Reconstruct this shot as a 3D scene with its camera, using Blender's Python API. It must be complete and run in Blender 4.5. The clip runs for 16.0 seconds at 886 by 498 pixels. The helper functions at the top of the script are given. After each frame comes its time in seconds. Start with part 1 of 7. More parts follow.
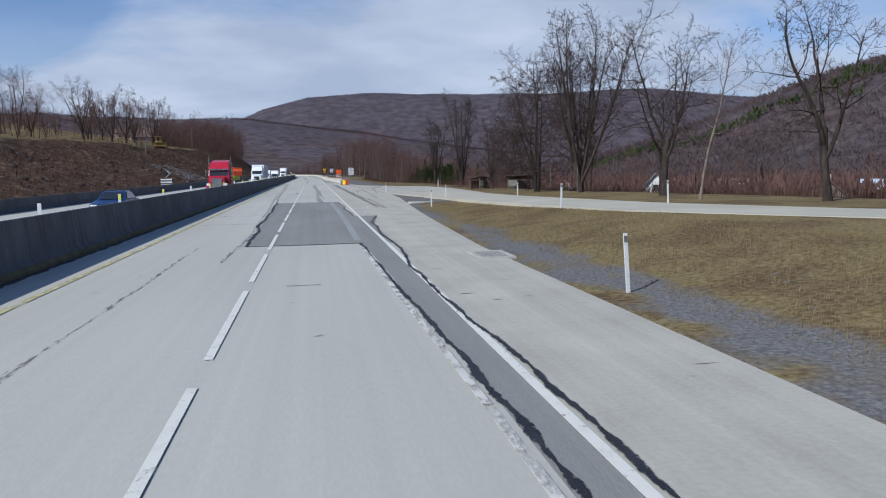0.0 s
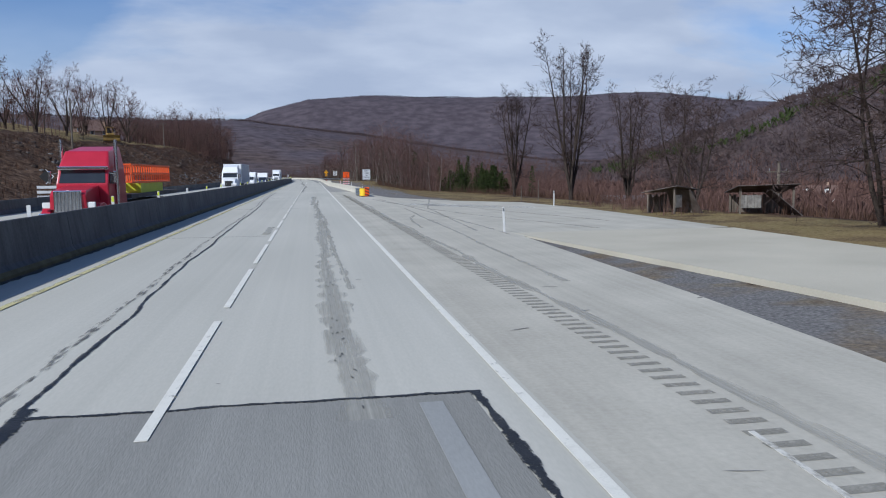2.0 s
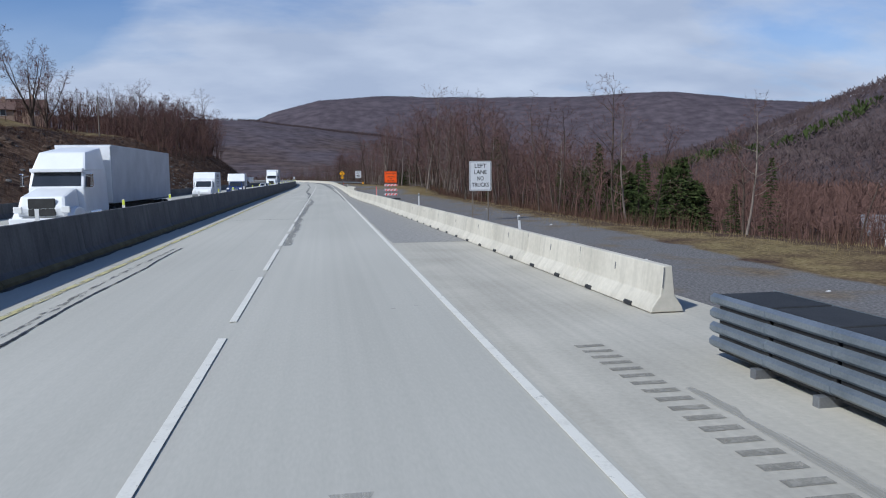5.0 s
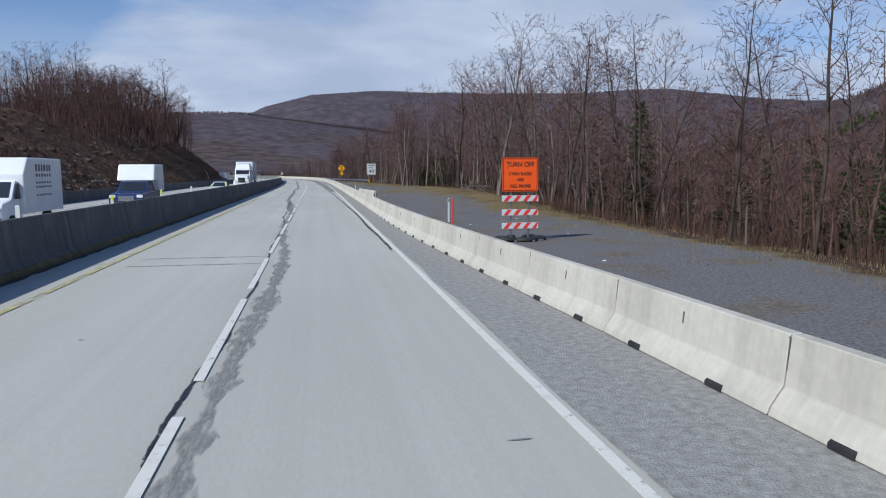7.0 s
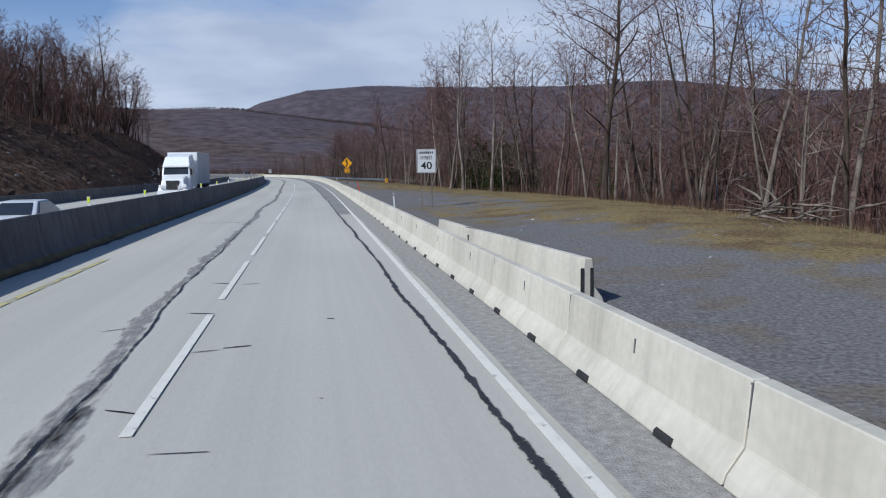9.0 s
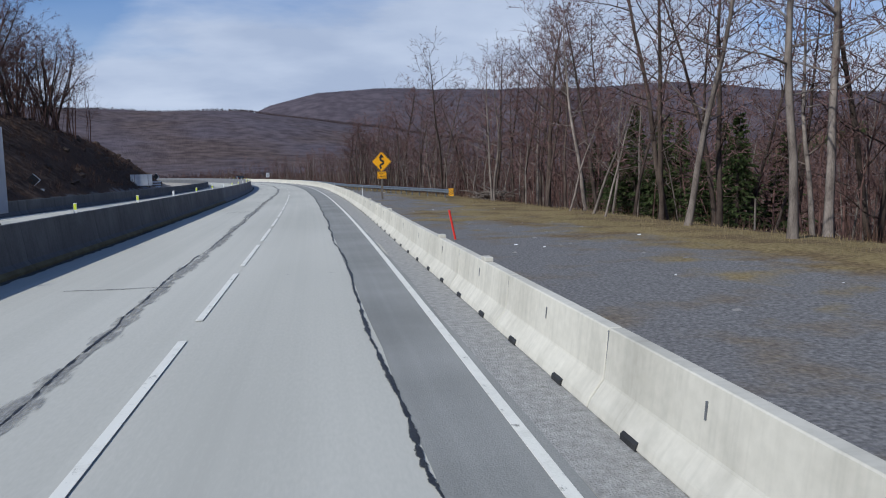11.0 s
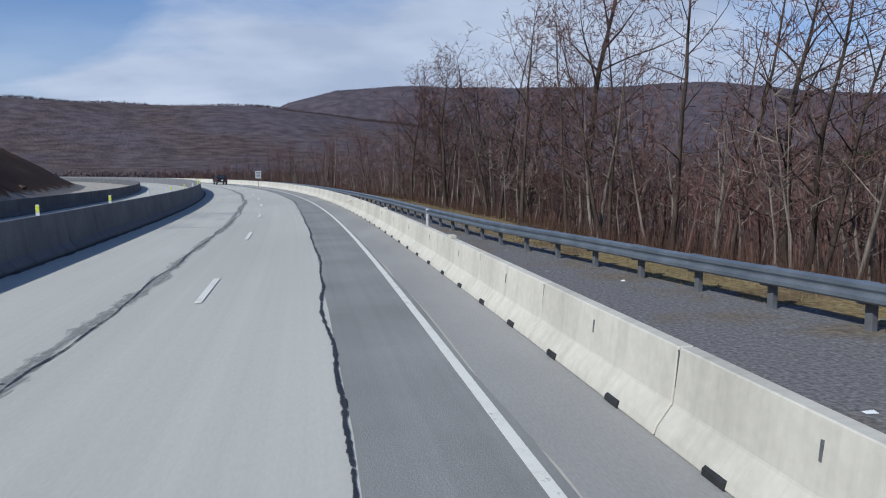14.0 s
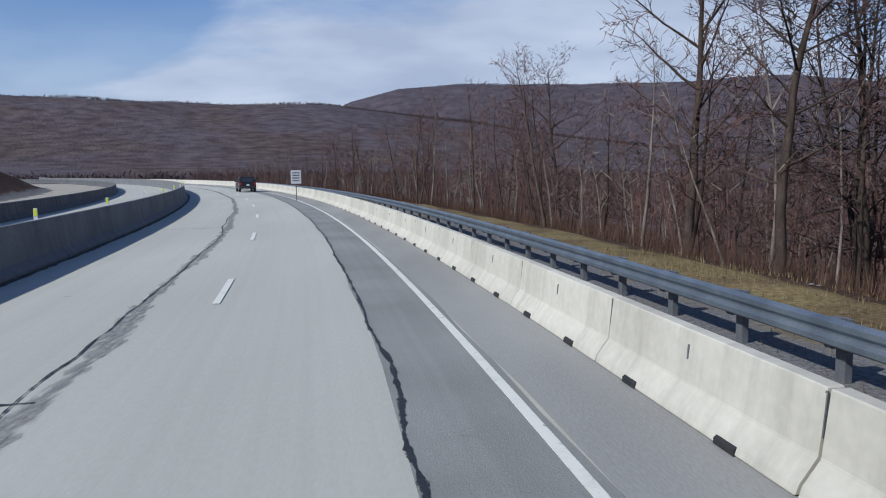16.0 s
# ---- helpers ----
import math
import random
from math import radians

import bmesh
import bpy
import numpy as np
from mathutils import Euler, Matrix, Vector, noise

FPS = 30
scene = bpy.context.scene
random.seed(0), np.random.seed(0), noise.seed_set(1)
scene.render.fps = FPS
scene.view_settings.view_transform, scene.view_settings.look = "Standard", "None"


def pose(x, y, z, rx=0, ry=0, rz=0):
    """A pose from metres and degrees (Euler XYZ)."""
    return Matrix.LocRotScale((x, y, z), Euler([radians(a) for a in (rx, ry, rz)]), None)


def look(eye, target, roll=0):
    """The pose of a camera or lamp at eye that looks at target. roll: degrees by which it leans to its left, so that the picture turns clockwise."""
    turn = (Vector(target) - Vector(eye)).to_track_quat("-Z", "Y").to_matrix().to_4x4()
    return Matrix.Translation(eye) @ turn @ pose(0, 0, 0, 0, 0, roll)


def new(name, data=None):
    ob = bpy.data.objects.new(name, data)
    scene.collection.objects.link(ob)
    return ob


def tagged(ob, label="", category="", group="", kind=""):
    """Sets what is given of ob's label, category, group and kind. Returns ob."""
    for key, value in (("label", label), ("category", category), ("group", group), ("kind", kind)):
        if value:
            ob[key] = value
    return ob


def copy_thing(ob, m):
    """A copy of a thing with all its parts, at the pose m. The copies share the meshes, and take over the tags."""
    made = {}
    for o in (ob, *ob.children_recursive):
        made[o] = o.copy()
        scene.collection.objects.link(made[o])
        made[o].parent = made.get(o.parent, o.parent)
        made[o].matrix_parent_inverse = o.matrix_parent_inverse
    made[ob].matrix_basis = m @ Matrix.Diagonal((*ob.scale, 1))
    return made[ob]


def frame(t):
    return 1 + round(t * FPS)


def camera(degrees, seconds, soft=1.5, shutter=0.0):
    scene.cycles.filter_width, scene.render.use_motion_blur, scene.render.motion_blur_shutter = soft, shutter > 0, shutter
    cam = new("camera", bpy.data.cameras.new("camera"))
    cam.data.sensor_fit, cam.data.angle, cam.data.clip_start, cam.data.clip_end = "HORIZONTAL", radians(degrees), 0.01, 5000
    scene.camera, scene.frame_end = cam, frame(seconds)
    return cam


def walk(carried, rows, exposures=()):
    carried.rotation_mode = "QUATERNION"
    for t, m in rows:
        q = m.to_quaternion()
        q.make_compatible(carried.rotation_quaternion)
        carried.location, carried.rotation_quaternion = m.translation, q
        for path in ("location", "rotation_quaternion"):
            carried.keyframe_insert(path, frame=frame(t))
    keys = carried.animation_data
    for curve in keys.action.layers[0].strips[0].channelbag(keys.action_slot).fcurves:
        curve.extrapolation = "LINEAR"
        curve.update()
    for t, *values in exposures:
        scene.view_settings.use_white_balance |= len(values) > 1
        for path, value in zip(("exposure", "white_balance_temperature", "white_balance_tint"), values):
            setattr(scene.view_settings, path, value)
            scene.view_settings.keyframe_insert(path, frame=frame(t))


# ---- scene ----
# ---------------------------------------------------------------- camera
cam = camera(62.67, 16.0, soft=1.1)
PATH = [
    (0.0, -2.298, 2.478, 2.329, 83.786, 0.878, -10.136),
    (0.5, -2.203, 14.733, 2.329, 83.709, 0.933, -10.244),
    (1.0, -2.184, 26.933, 2.329, 83.781, 0.960, -10.309),
    (1.5, -2.123, 39.113, 2.329, 83.894, 0.716, -10.212),
    (2.0, -2.110, 51.261, 2.329, 84.061, 0.583, -10.154),
    (2.5, -2.053, 63.402, 2.329, 83.704, 0.736, -10.167),
    (3.0, -1.989, 75.592, 2.329, 83.806, 1.167, -10.130),
    (3.5, -1.959, 87.840, 2.329, 83.906, 1.558, -9.888),
    (4.0, -2.008, 100.126, 2.329, 83.905, 1.425, -9.697),
    (4.5, -2.074, 112.446, 2.329, 83.954, 1.060, -9.395),
    (5.0, -2.157, 124.799, 2.329, 84.217, 0.668, -9.315),
    (5.5, -2.241, 137.185, 2.329, 84.467, 0.278, -9.392),
    (6.0, -2.310, 149.605, 2.329, 84.478, -0.072, -9.563),
    (6.5, -2.346, 162.060, 2.329, 84.026, -0.190, -9.761),
    (7.0, -2.314, 174.549, 2.329, 83.934, 0.217, -9.855),
    (7.5, -2.258, 187.053, 2.329, 84.021, 0.799, -9.940),
    (8.0, -2.166, 199.479, 2.329, 83.804, 1.065, -10.121),
    (8.5, -2.069, 211.934, 2.329, 83.747, 1.006, -10.108),
    (9.0, -1.954, 224.416, 2.329, 83.569, 0.891, -10.117),
    (9.5, -1.840, 236.922, 2.329, 83.456, 0.813, -10.126),
    (10.0, -1.750, 249.449, 2.329, 83.439, 0.807, -10.060),
    (10.5, -1.706, 261.991, 2.329, 83.550, 0.868, -9.850),
    (11.0, -1.738, 274.544, 2.329, 83.819, 0.954, -9.357),
    (11.5, -1.877, 287.106, 2.329, 83.915, 0.960, -8.782),
    (12.0, -2.151, 299.678, 2.329, 83.781, 0.818, -8.637),
    (12.5, -2.382, 312.257, 2.329, 83.829, 0.375, -8.639),
    (13.0, -2.630, 324.812, 2.329, 83.909, 0.127, -8.457),
    (13.5, -2.869, 337.254, 2.329, 83.931, 0.129, -8.376),
    (14.0, -3.183, 349.677, 2.329, 83.823, 0.373, -7.963),
    (14.5, -3.663, 362.079, 2.329, 83.740, 0.485, -6.921),
    (15.0, -4.389, 374.454, 2.329, 83.875, 0.561, -5.559),
    (15.5, -5.370, 386.786, 2.329, 83.966, 0.579, -4.349),
    (16.0, -6.656, 399.082, 2.329, 83.763, 0.610, -3.292),
]
walk(cam, [(t, pose(x, y, z, rx, ry, rz)) for t, x, y, z, rx, ry, rz in PATH], [(0, -0.2, 5450, 10)])

# ---------------------------------------------------------------- light
SUN_AZ = radians(235.0)      # compass bearing of the sun, clockwise from +y
SUN_EL = radians(38.5)
world = bpy.data.worlds.new("sky")
scene.world = world
world.use_nodes = True
wn, wl = world.node_tree.nodes, world.node_tree.links
wn.clear()
w_out = wn.new("ShaderNodeOutputWorld")
w_bg = wn.new("ShaderNodeBackground")
w_bg.inputs["Strength"].default_value = 0.066
w_sky = wn.new("ShaderNodeTexSky")
w_sky.sky_type = "NISHITA"
w_sky.sun_disc = False
w_sky.sun_elevation = SUN_EL
w_sky.sun_rotation = SUN_AZ
w_sky.air_density = 1.0
w_sky.dust_density = 1.0
# drifting cloud sheet, laid flat and seen in perspective
w_tc = wn.new("ShaderNodeTexCoord")
w_sep = wn.new("ShaderNodeSeparateXYZ")
wl.new(w_tc.outputs["Generated"], w_sep.inputs[0])


def w_math(op, a, b):
    n = wn.new("ShaderNodeMath")
    n.operation = op
    for i, v in enumerate((a, b)):
        if isinstance(v, (int, float)):
            n.inputs[i].default_value = v
        else:
            wl.new(v, n.inputs[i])
    return n.outputs[0]


w_h = w_math("ADD", w_math("MAXIMUM", w_sep.outputs["Z"], 0.0), 0.26)
w_comb = wn.new("ShaderNodeCombineXYZ")
wl.new(w_math("DIVIDE", w_sep.outputs["X"], w_h), w_comb.inputs["X"])
wl.new(w_math("DIVIDE", w_sep.outputs["Y"], w_h), w_comb.inputs["Y"])
w_noise = wn.new("ShaderNodeTexNoise")
w_noise.inputs["Scale"].default_value = 1.3
w_noise.inputs["Detail"].default_value = 7.0
w_noise.inputs["Roughness"].default_value = 0.56
w_noise.inputs["Distortion"].default_value = 0.25
w_map = wn.new("ShaderNodeMapping")
w_map.inputs["Location"].default_value = (2.4, 0.9, 0.0)
w_map.inputs["Scale"].default_value = (0.55, 1.0, 1.0)
wl.new(w_comb.outputs[0], w_map.inputs["Vector"])
wl.new(w_map.outputs[0], w_noise.inputs["Vector"])
w_ramp = wn.new("ShaderNodeValToRGB")
w_ramp.color_ramp.elements[0].position = 0.30
w_ramp.color_ramp.elements[1].position = 0.50
w_noise2 = wn.new("ShaderNodeTexNoise")
w_noise2.inputs["Scale"].default_value = 2.4
w_noise2.inputs["Detail"].default_value = 7.0
w_noise2.inputs["Roughness"].default_value = 0.50
w_flat = wn.new("ShaderNodeMapping")
w_flat.inputs["Scale"].default_value = (0.8, 1.1, 1.0)
w_flat.inputs["Location"].default_value = (0.6, 0.2, 0.0)
wl.new(w_comb.outputs[0], w_flat.inputs["Vector"])
wl.new(w_flat.outputs[0], w_noise2.inputs["Vector"])
w_tone = wn.new("ShaderNodeMix")
w_tone.data_type = "RGBA"
w_tone.inputs["A"].default_value = (7.6, 8.2, 9.4, 1.0)
w_tone.inputs["B"].default_value = (10.6, 10.9, 11.5, 1.0)
w_bank = wn.new("ShaderNodeMapRange")
w_bank.inputs["From Min"].default_value, w_bank.inputs["From Max"].default_value = 0.36, 0.66
wl.new(w_noise2.outputs["Fac"], w_bank.inputs["Value"])
wl.new(w_bank.outputs[0], w_tone.inputs["Factor"])
w_mix = wn.new("ShaderNodeMix")
w_mix.data_type = "RGBA"
w_low = wn.new("ShaderNodeMapRange")
w_low.inputs["From Min"].default_value, w_low.inputs["From Max"].default_value = 0.02, 0.24
w_low.inputs["To Min"].default_value, w_low.inputs["To Max"].default_value = 0.9, 0.0
wl.new(w_sep.outputs["Z"], w_low.inputs["Value"])
w_dot = wn.new("ShaderNodeVectorMath")
w_dot.operation = "DOT_PRODUCT"
w_dot.inputs[1].default_value = (-0.455, 0.815, 0.358)
wl.new(w_tc.outputs["Generated"], w_dot.inputs[0])
w_gap = wn.new("ShaderNodeMapRange")
w_gap.inputs["From Min"].default_value, w_gap.inputs["From Max"].default_value = 0.945, 1.0
w_gap.inputs["To Min"].default_value, w_gap.inputs["To Max"].default_value = 0.0, 0.46
wl.new(w_dot.outputs["Value"], w_gap.inputs["Value"])
w_high = wn.new("ShaderNodeMapRange")
w_high.inputs["From Min"].default_value, w_high.inputs["From Max"].default_value = 0.24, 0.46
w_high.inputs["To Min"].default_value, w_high.inputs["To Max"].default_value = 0.0, 0.34
wl.new(w_sep.outputs["Z"], w_high.inputs["Value"])
wl.new(w_math("SUBTRACT", w_math("SUBTRACT", w_noise.outputs["Fac"], w_gap.outputs[0]), w_high.outputs[0]), w_ramp.inputs["Fac"])
wl.new(w_math("MAXIMUM", w_ramp.outputs["Color"], w_low.outputs[0]), w_mix.inputs["Factor"])
w_blue = wn.new("ShaderNodeMix")
w_blue.data_type = "RGBA"
w_blue.blend_type = "MULTIPLY"
w_blue.inputs["Factor"].default_value = 1.0
w_blue.inputs["B"].default_value = (1.12, 1.36, 1.70, 1.0)
wl.new(w_sky.outputs[0], w_blue.inputs["A"])
wl.new(w_blue.outputs["Result"], w_mix.inputs["A"])
wl.new(w_tone.outputs["Result"], w_mix.inputs["B"])
wl.new(w_mix.outputs["Result"], w_bg.inputs["Color"])
wl.new(w_bg.outputs[0], w_out.inputs["Surface"])

sun_data = bpy.data.lights.new("sun", "SUN")
sun_data.energy = 5.0
sun_data.angle = radians(0.6)
sun_data.color = (1.0, 0.92, 0.77)
sun = new("sun", sun_data)
sun_dir = Vector((math.sin(SUN_AZ) * math.cos(SUN_EL), math.cos(SUN_AZ) * math.cos(SUN_EL), math.sin(SUN_EL)))
sun.matrix_basis = look(sun_dir * 100, (0, 0, 0))


# ---------------------------------------------------------------- materials
def material(name, low, high, scale=1.0, rough=0.8, metal=0.0, bump=0.2, fine=40.0, contrast=(0.35, 0.65), vary=0.0, stretch=(1, 1, 1), spec=0.5):
    """A surface with broad stains and fine grain: two colours mixed by noise at two scales, with matching relief."""
    m = bpy.data.materials.new(name)
    m.use_nodes = True
    n, l = m.node_tree.nodes, m.node_tree.links
    b = n["Principled BSDF"]
    tc = n.new("ShaderNodeTexCoord")
    mp = n.new("ShaderNodeMapping")
    mp.inputs["Scale"].default_value = stretch
    l.new(tc.outputs["Object"], mp.inputs["Vector"])
    a = n.new("ShaderNodeTexNoise")
    a.inputs["Scale"].default_value = scale
    a.inputs["Detail"].default_value = 6.0
    f = n.new("ShaderNodeTexNoise")
    f.inputs["Scale"].default_value = fine
    f.inputs["Detail"].default_value = 3.0
    l.new(mp.outputs[0], a.inputs["Vector"])
    l.new(mp.outputs[0], f.inputs["Vector"])
    mx = n.new("ShaderNodeMath")
    mx.operation = "MULTIPLY_ADD"
    mx.inputs[1].default_value = 0.65
    l.new(a.outputs["Fac"], mx.inputs[0])
    half = n.new("ShaderNodeMath")
    half.operation = "MULTIPLY"
    half.inputs[1].default_value = 0.35
    l.new(f.outputs["Fac"], half.inputs[0])
    l.new(half.outputs[0], mx.inputs[2])
    rp = n.new("ShaderNodeValToRGB")
    rp.color_ramp.elements[0].position, rp.color_ramp.elements[1].position = contrast
    rp.color_ramp.elements[0].color = (*low, 1)
    rp.color_ramp.elements[1].color = (*high, 1)
    l.new(mx.outputs[0], rp.inputs["Fac"])
    colour = rp.outputs["Color"]
    if vary:
        info = n.new("ShaderNodeObjectInfo")
        hs = n.new("ShaderNodeHueSaturation")
        mr = n.new("ShaderNodeMapRange")
        mr.inputs["To Min"].default_value, mr.inputs["To Max"].default_value = 1 - vary, 1 + vary
        l.new(info.outputs["Random"], mr.inputs["Value"])
        l.new(mr.outputs[0], hs.inputs["Value"])
        l.new(colour, hs.inputs["Color"])
        colour = hs.outputs["Color"]
    l.new(colour, b.inputs["Base Color"])
    b.inputs["Roughness"].default_value = rough
    b.inputs["Metallic"].default_value = metal
    b.inputs["Specular IOR Level"].default_value = spec
    if bump:
        bp = n.new("ShaderNodeBump")
        bp.inputs["Strength"].default_value = bump
        bp.inputs["Distance"].default_value = 0.02
        l.new(f.outputs["Fac"], bp.inputs["Height"])
        l.new(bp.outputs[0], b.inputs["Normal"])
    return m


def along_road(m, depth=0.10):
    """Adds long faint streaks that follow the road, from the strip's own coordinates (across, along)."""
    n, l = m.node_tree.nodes, m.node_tree.links
    b = n["Principled BSDF"]
    src = b.inputs["Base Color"].links[0].from_socket
    uv = n.new("ShaderNodeUVMap")
    out = src
    for scale, gain, sx, sy in ((1.0, depth, 1.5, 0.006), (1.0, depth * 0.8, 7.0, 0.03)):
        mp = n.new("ShaderNodeMapping")
        mp.inputs["Scale"].default_value = (sx, sy, 1)
        t = n.new("ShaderNodeTexNoise")
        t.inputs["Scale"].default_value, t.inputs["Detail"].default_value = scale, 4.0
        r = n.new("ShaderNodeMapRange")
        r.inputs["From Min"].default_value, r.inputs["From Max"].default_value = 0.32, 0.68
        r.inputs["To Min"].default_value, r.inputs["To Max"].default_value = 1 - gain, 1 + gain
        h = n.new("ShaderNodeHueSaturation")
        l.new(uv.outputs[0], mp.inputs["Vector"])
        l.new(mp.outputs[0], t.inputs["Vector"])
        l.new(t.outputs["Fac"], r.inputs["Value"])
        l.new(r.outputs[0], h.inputs["Value"])
        l.new(out, h.inputs["Color"])
        out = h.outputs["Color"]
    l.new(out, b.inputs["Base Color"])


CONCRETE = material("road_concrete", (0.405, 0.392, 0.345), (0.478, 0.462, 0.407), 0.25, 0.9, bump=0.06, fine=30, stretch=(1, 0.25, 1), spec=0.1)
SHOULDER = material("shoulder_concrete", (0.372, 0.350, 0.298), (0.472, 0.446, 0.380), 0.5, 0.92, bump=0.2, fine=14, spec=0.08)
GRITTY = material("gritty_shoulder", (0.19, 0.182, 0.168), (0.40, 0.388, 0.36), 9.0, 0.95, bump=0.8, fine=45, contrast=(0.30, 0.70), spec=0.15)
PALE_GRAVEL = material("pale_gravel", (0.27, 0.24, 0.195), (0.44, 0.40, 0.34), 1.2, 0.95, bump=0.5, fine=16, spec=0.15)
RAMP = material("ramp_concrete", (0.405, 0.375, 0.305), (0.490, 0.455, 0.370), 0.3, 0.92, bump=0.15, fine=30, spec=0.05)
GREY_SHOULDER = material("grey_shoulder_asphalt", (0.245, 0.238, 0.222), (0.335, 0.325, 0.302), 0.5, 0.9, bump=0.2, fine=40, stretch=(1, 0.3, 1), spec=0.1)
ASPHALT = material("weathered_asphalt", (0.200, 0.198, 0.184), (0.275, 0.272, 0.254), 0.4, 0.9, bump=0.3, fine=60, spec=0.12)
PATCH = material("patched_asphalt", (0.208, 0.204, 0.188), (0.272, 0.267, 0.247), 0.5, 0.9, bump=0.25, fine=60, stretch=(1, 0.2, 1), spec=0.12)
along_road(CONCRETE, 0.03)
along_road(SHOULDER, 0.06)
along_road(ASPHALT, 0.05)
along_road(PATCH, 0.05)
BAND = material("crumbling_joint", (0.17, 0.166, 0.155), (0.31, 0.304, 0.288), 9.0, 0.92, fine=25, bump=0.4)
TAR_FLECK = material("black_spall", (0.03, 0.03, 0.03), (0.09, 0.088, 0.082), 2.0, 0.8, bump=0.3)
TAR = material("crack_tar", (0.009, 0.009, 0.0096), (0.03, 0.03, 0.0312), 2.0, 0.55, bump=0.3)
STAIN = material("tyre_grime", (0.085, 0.083, 0.078), (0.16, 0.158, 0.15), 1.5, 0.9, fine=20, stretch=(1, 0.3, 1))


def worn_through(m, amount, scale=2.2, stretch=(1, 0.35, 1), fade=0.0, soft=0.07):
    """Lets a thin coat wear through in patches, so that what lies under it shows."""
    n, l = m.node_tree.nodes, m.node_tree.links
    b = n["Principled BSDF"]
    tc = n.new("ShaderNodeTexCoord")
    mp = n.new("ShaderNodeMapping")
    mp.inputs["Scale"].default_value = stretch
    t = n.new("ShaderNodeTexNoise")
    t.inputs["Scale"].default_value, t.inputs["Detail"].default_value, t.inputs["Roughness"].default_value = scale, 9.0, 0.7
    r = n.new("ShaderNodeValToRGB")
    r.color_ramp.elements[0].position, r.color_ramp.elements[1].position = amount - soft, amount + soft
    l.new(tc.outputs["Object"], mp.inputs["Vector"])
    l.new(mp.outputs[0], t.inputs["Vector"])
    uv = n.new("ShaderNodeUVMap")
    sp = n.new("ShaderNodeSeparateXYZ")
    sq = n.new("ShaderNodeMath")
    sq.operation = "MULTIPLY"
    ma = n.new("ShaderNodeMath")
    ma.operation = "MULTIPLY_ADD"
    ma.inputs[1].default_value = -fade
    l.new(uv.outputs[0], sp.inputs[0])
    l.new(sp.outputs["X"], sq.inputs[0])
    l.new(sp.outputs["X"], sq.inputs[1])
    l.new(sq.outputs[0], ma.inputs[0])
    l.new(t.outputs["Fac"], ma.inputs[2])
    l.new(ma.outputs[0] if fade else t.outputs["Fac"], r.inputs["Fac"])
    l.new(r.outputs["Color"], b.inputs["Alpha"])


worn_through(STAIN, 0.53, 16.0, (1, 0.12, 1), 0.22)
worn_through(BAND, 0.46, 14.0, (1, 0.15, 1), 0.18, 0.14)
GROOVE = material("milled_groove", (0.185, 0.180, 0.165), (0.255, 0.248, 0.228), 3.0, 0.95, fine=30)
worn_through(TAR, 0.34, 26.0, (1, 0.8, 1), 0.24)
RUMBLE = material("worn_milled_groove", (0.215, 0.204, 0.174), (0.300, 0.285, 0.242), 3.0, 0.95, fine=30)
worn_through(RUMBLE, 0.44, 6.0, (1, 1, 1), 0.0, 0.16)
WHITE_PAINT = material("white_road_paint", (0.52, 0.50, 0.44), (0.67, 0.65, 0.58), 3.0, 0.75, bump=0.1, contrast=(0.25, 0.5))
YELLOW_PAINT = material("yellow_road_paint", (0.42, 0.38, 0.18), (0.52, 0.47, 0.24), 2.0, 0.8, bump=0.1)
worn_through(WHITE_PAINT, 0.335, 7.0, (1, 0.7, 1))
worn_through(YELLOW_PAINT, 0.46, 3.0)
WORN_PAINT = material("worn_white_paint", (0.50, 0.48, 0.43), (0.64, 0.62, 0.56), 3.0, 0.8, bump=0.1)
worn_through(WORN_PAINT, 0.46, 4.0, (1, 0.4, 1))
FADED = material("faded_streak", (0.250, 0.252, 0.243), (0.315, 0.317, 0.306), 1.0, 0.9, bump=0.1, stretch=(1, 0.3, 1))
SOFT_STAIN = material("soft_wheel_stain", (0.320, 0.309, 0.270), (0.400, 0.387, 0.340), 1.5, 0.9, fine=20, stretch=(1, 0.2, 1))
worn_through(SOFT_STAIN, 0.48, 9.0, (1, 0.02, 1), 0.18, 0.2)
DEBRIS_SHADE = material("debris_and_foot_shade", (0.018, 0.016, 0.014), (0.075, 0.066, 0.055), 6.0, 0.95, bump=0.6, fine=30)
PALE_STAIN = material("chalky_stain", (0.55, 0.55, 0.53), (0.72, 0.72, 0.70), 2.0, 0.9, bump=0.1)
worn_through(PALE_STAIN, 0.51, 3.0, (1, 1, 1))
BARRIER = material("barrier_concrete", (0.44, 0.412, 0.345), (0.570, 0.536, 0.455), 0.7, 0.88, bump=0.12, fine=9, vary=0.05, spec=0.25)
# lighter tone for the median sections past s = 335
MEDIAN_LIGHTER = material("lighter_median_concrete", (0.125, 0.125, 0.130), (0.185, 0.186, 0.192), 0.8, 0.88, bump=0.15, fine=14, vary=0.05, spec=0.25)
# darker than concrete is: shade of the side towards the road, in base colour
MEDIAN_SHADED = material("shaded_median_concrete", (0.085, 0.085, 0.088), (0.135, 0.135, 0.138), 0.8, 0.88, bump=0.2, fine=14, vary=0.08, spec=0.25)


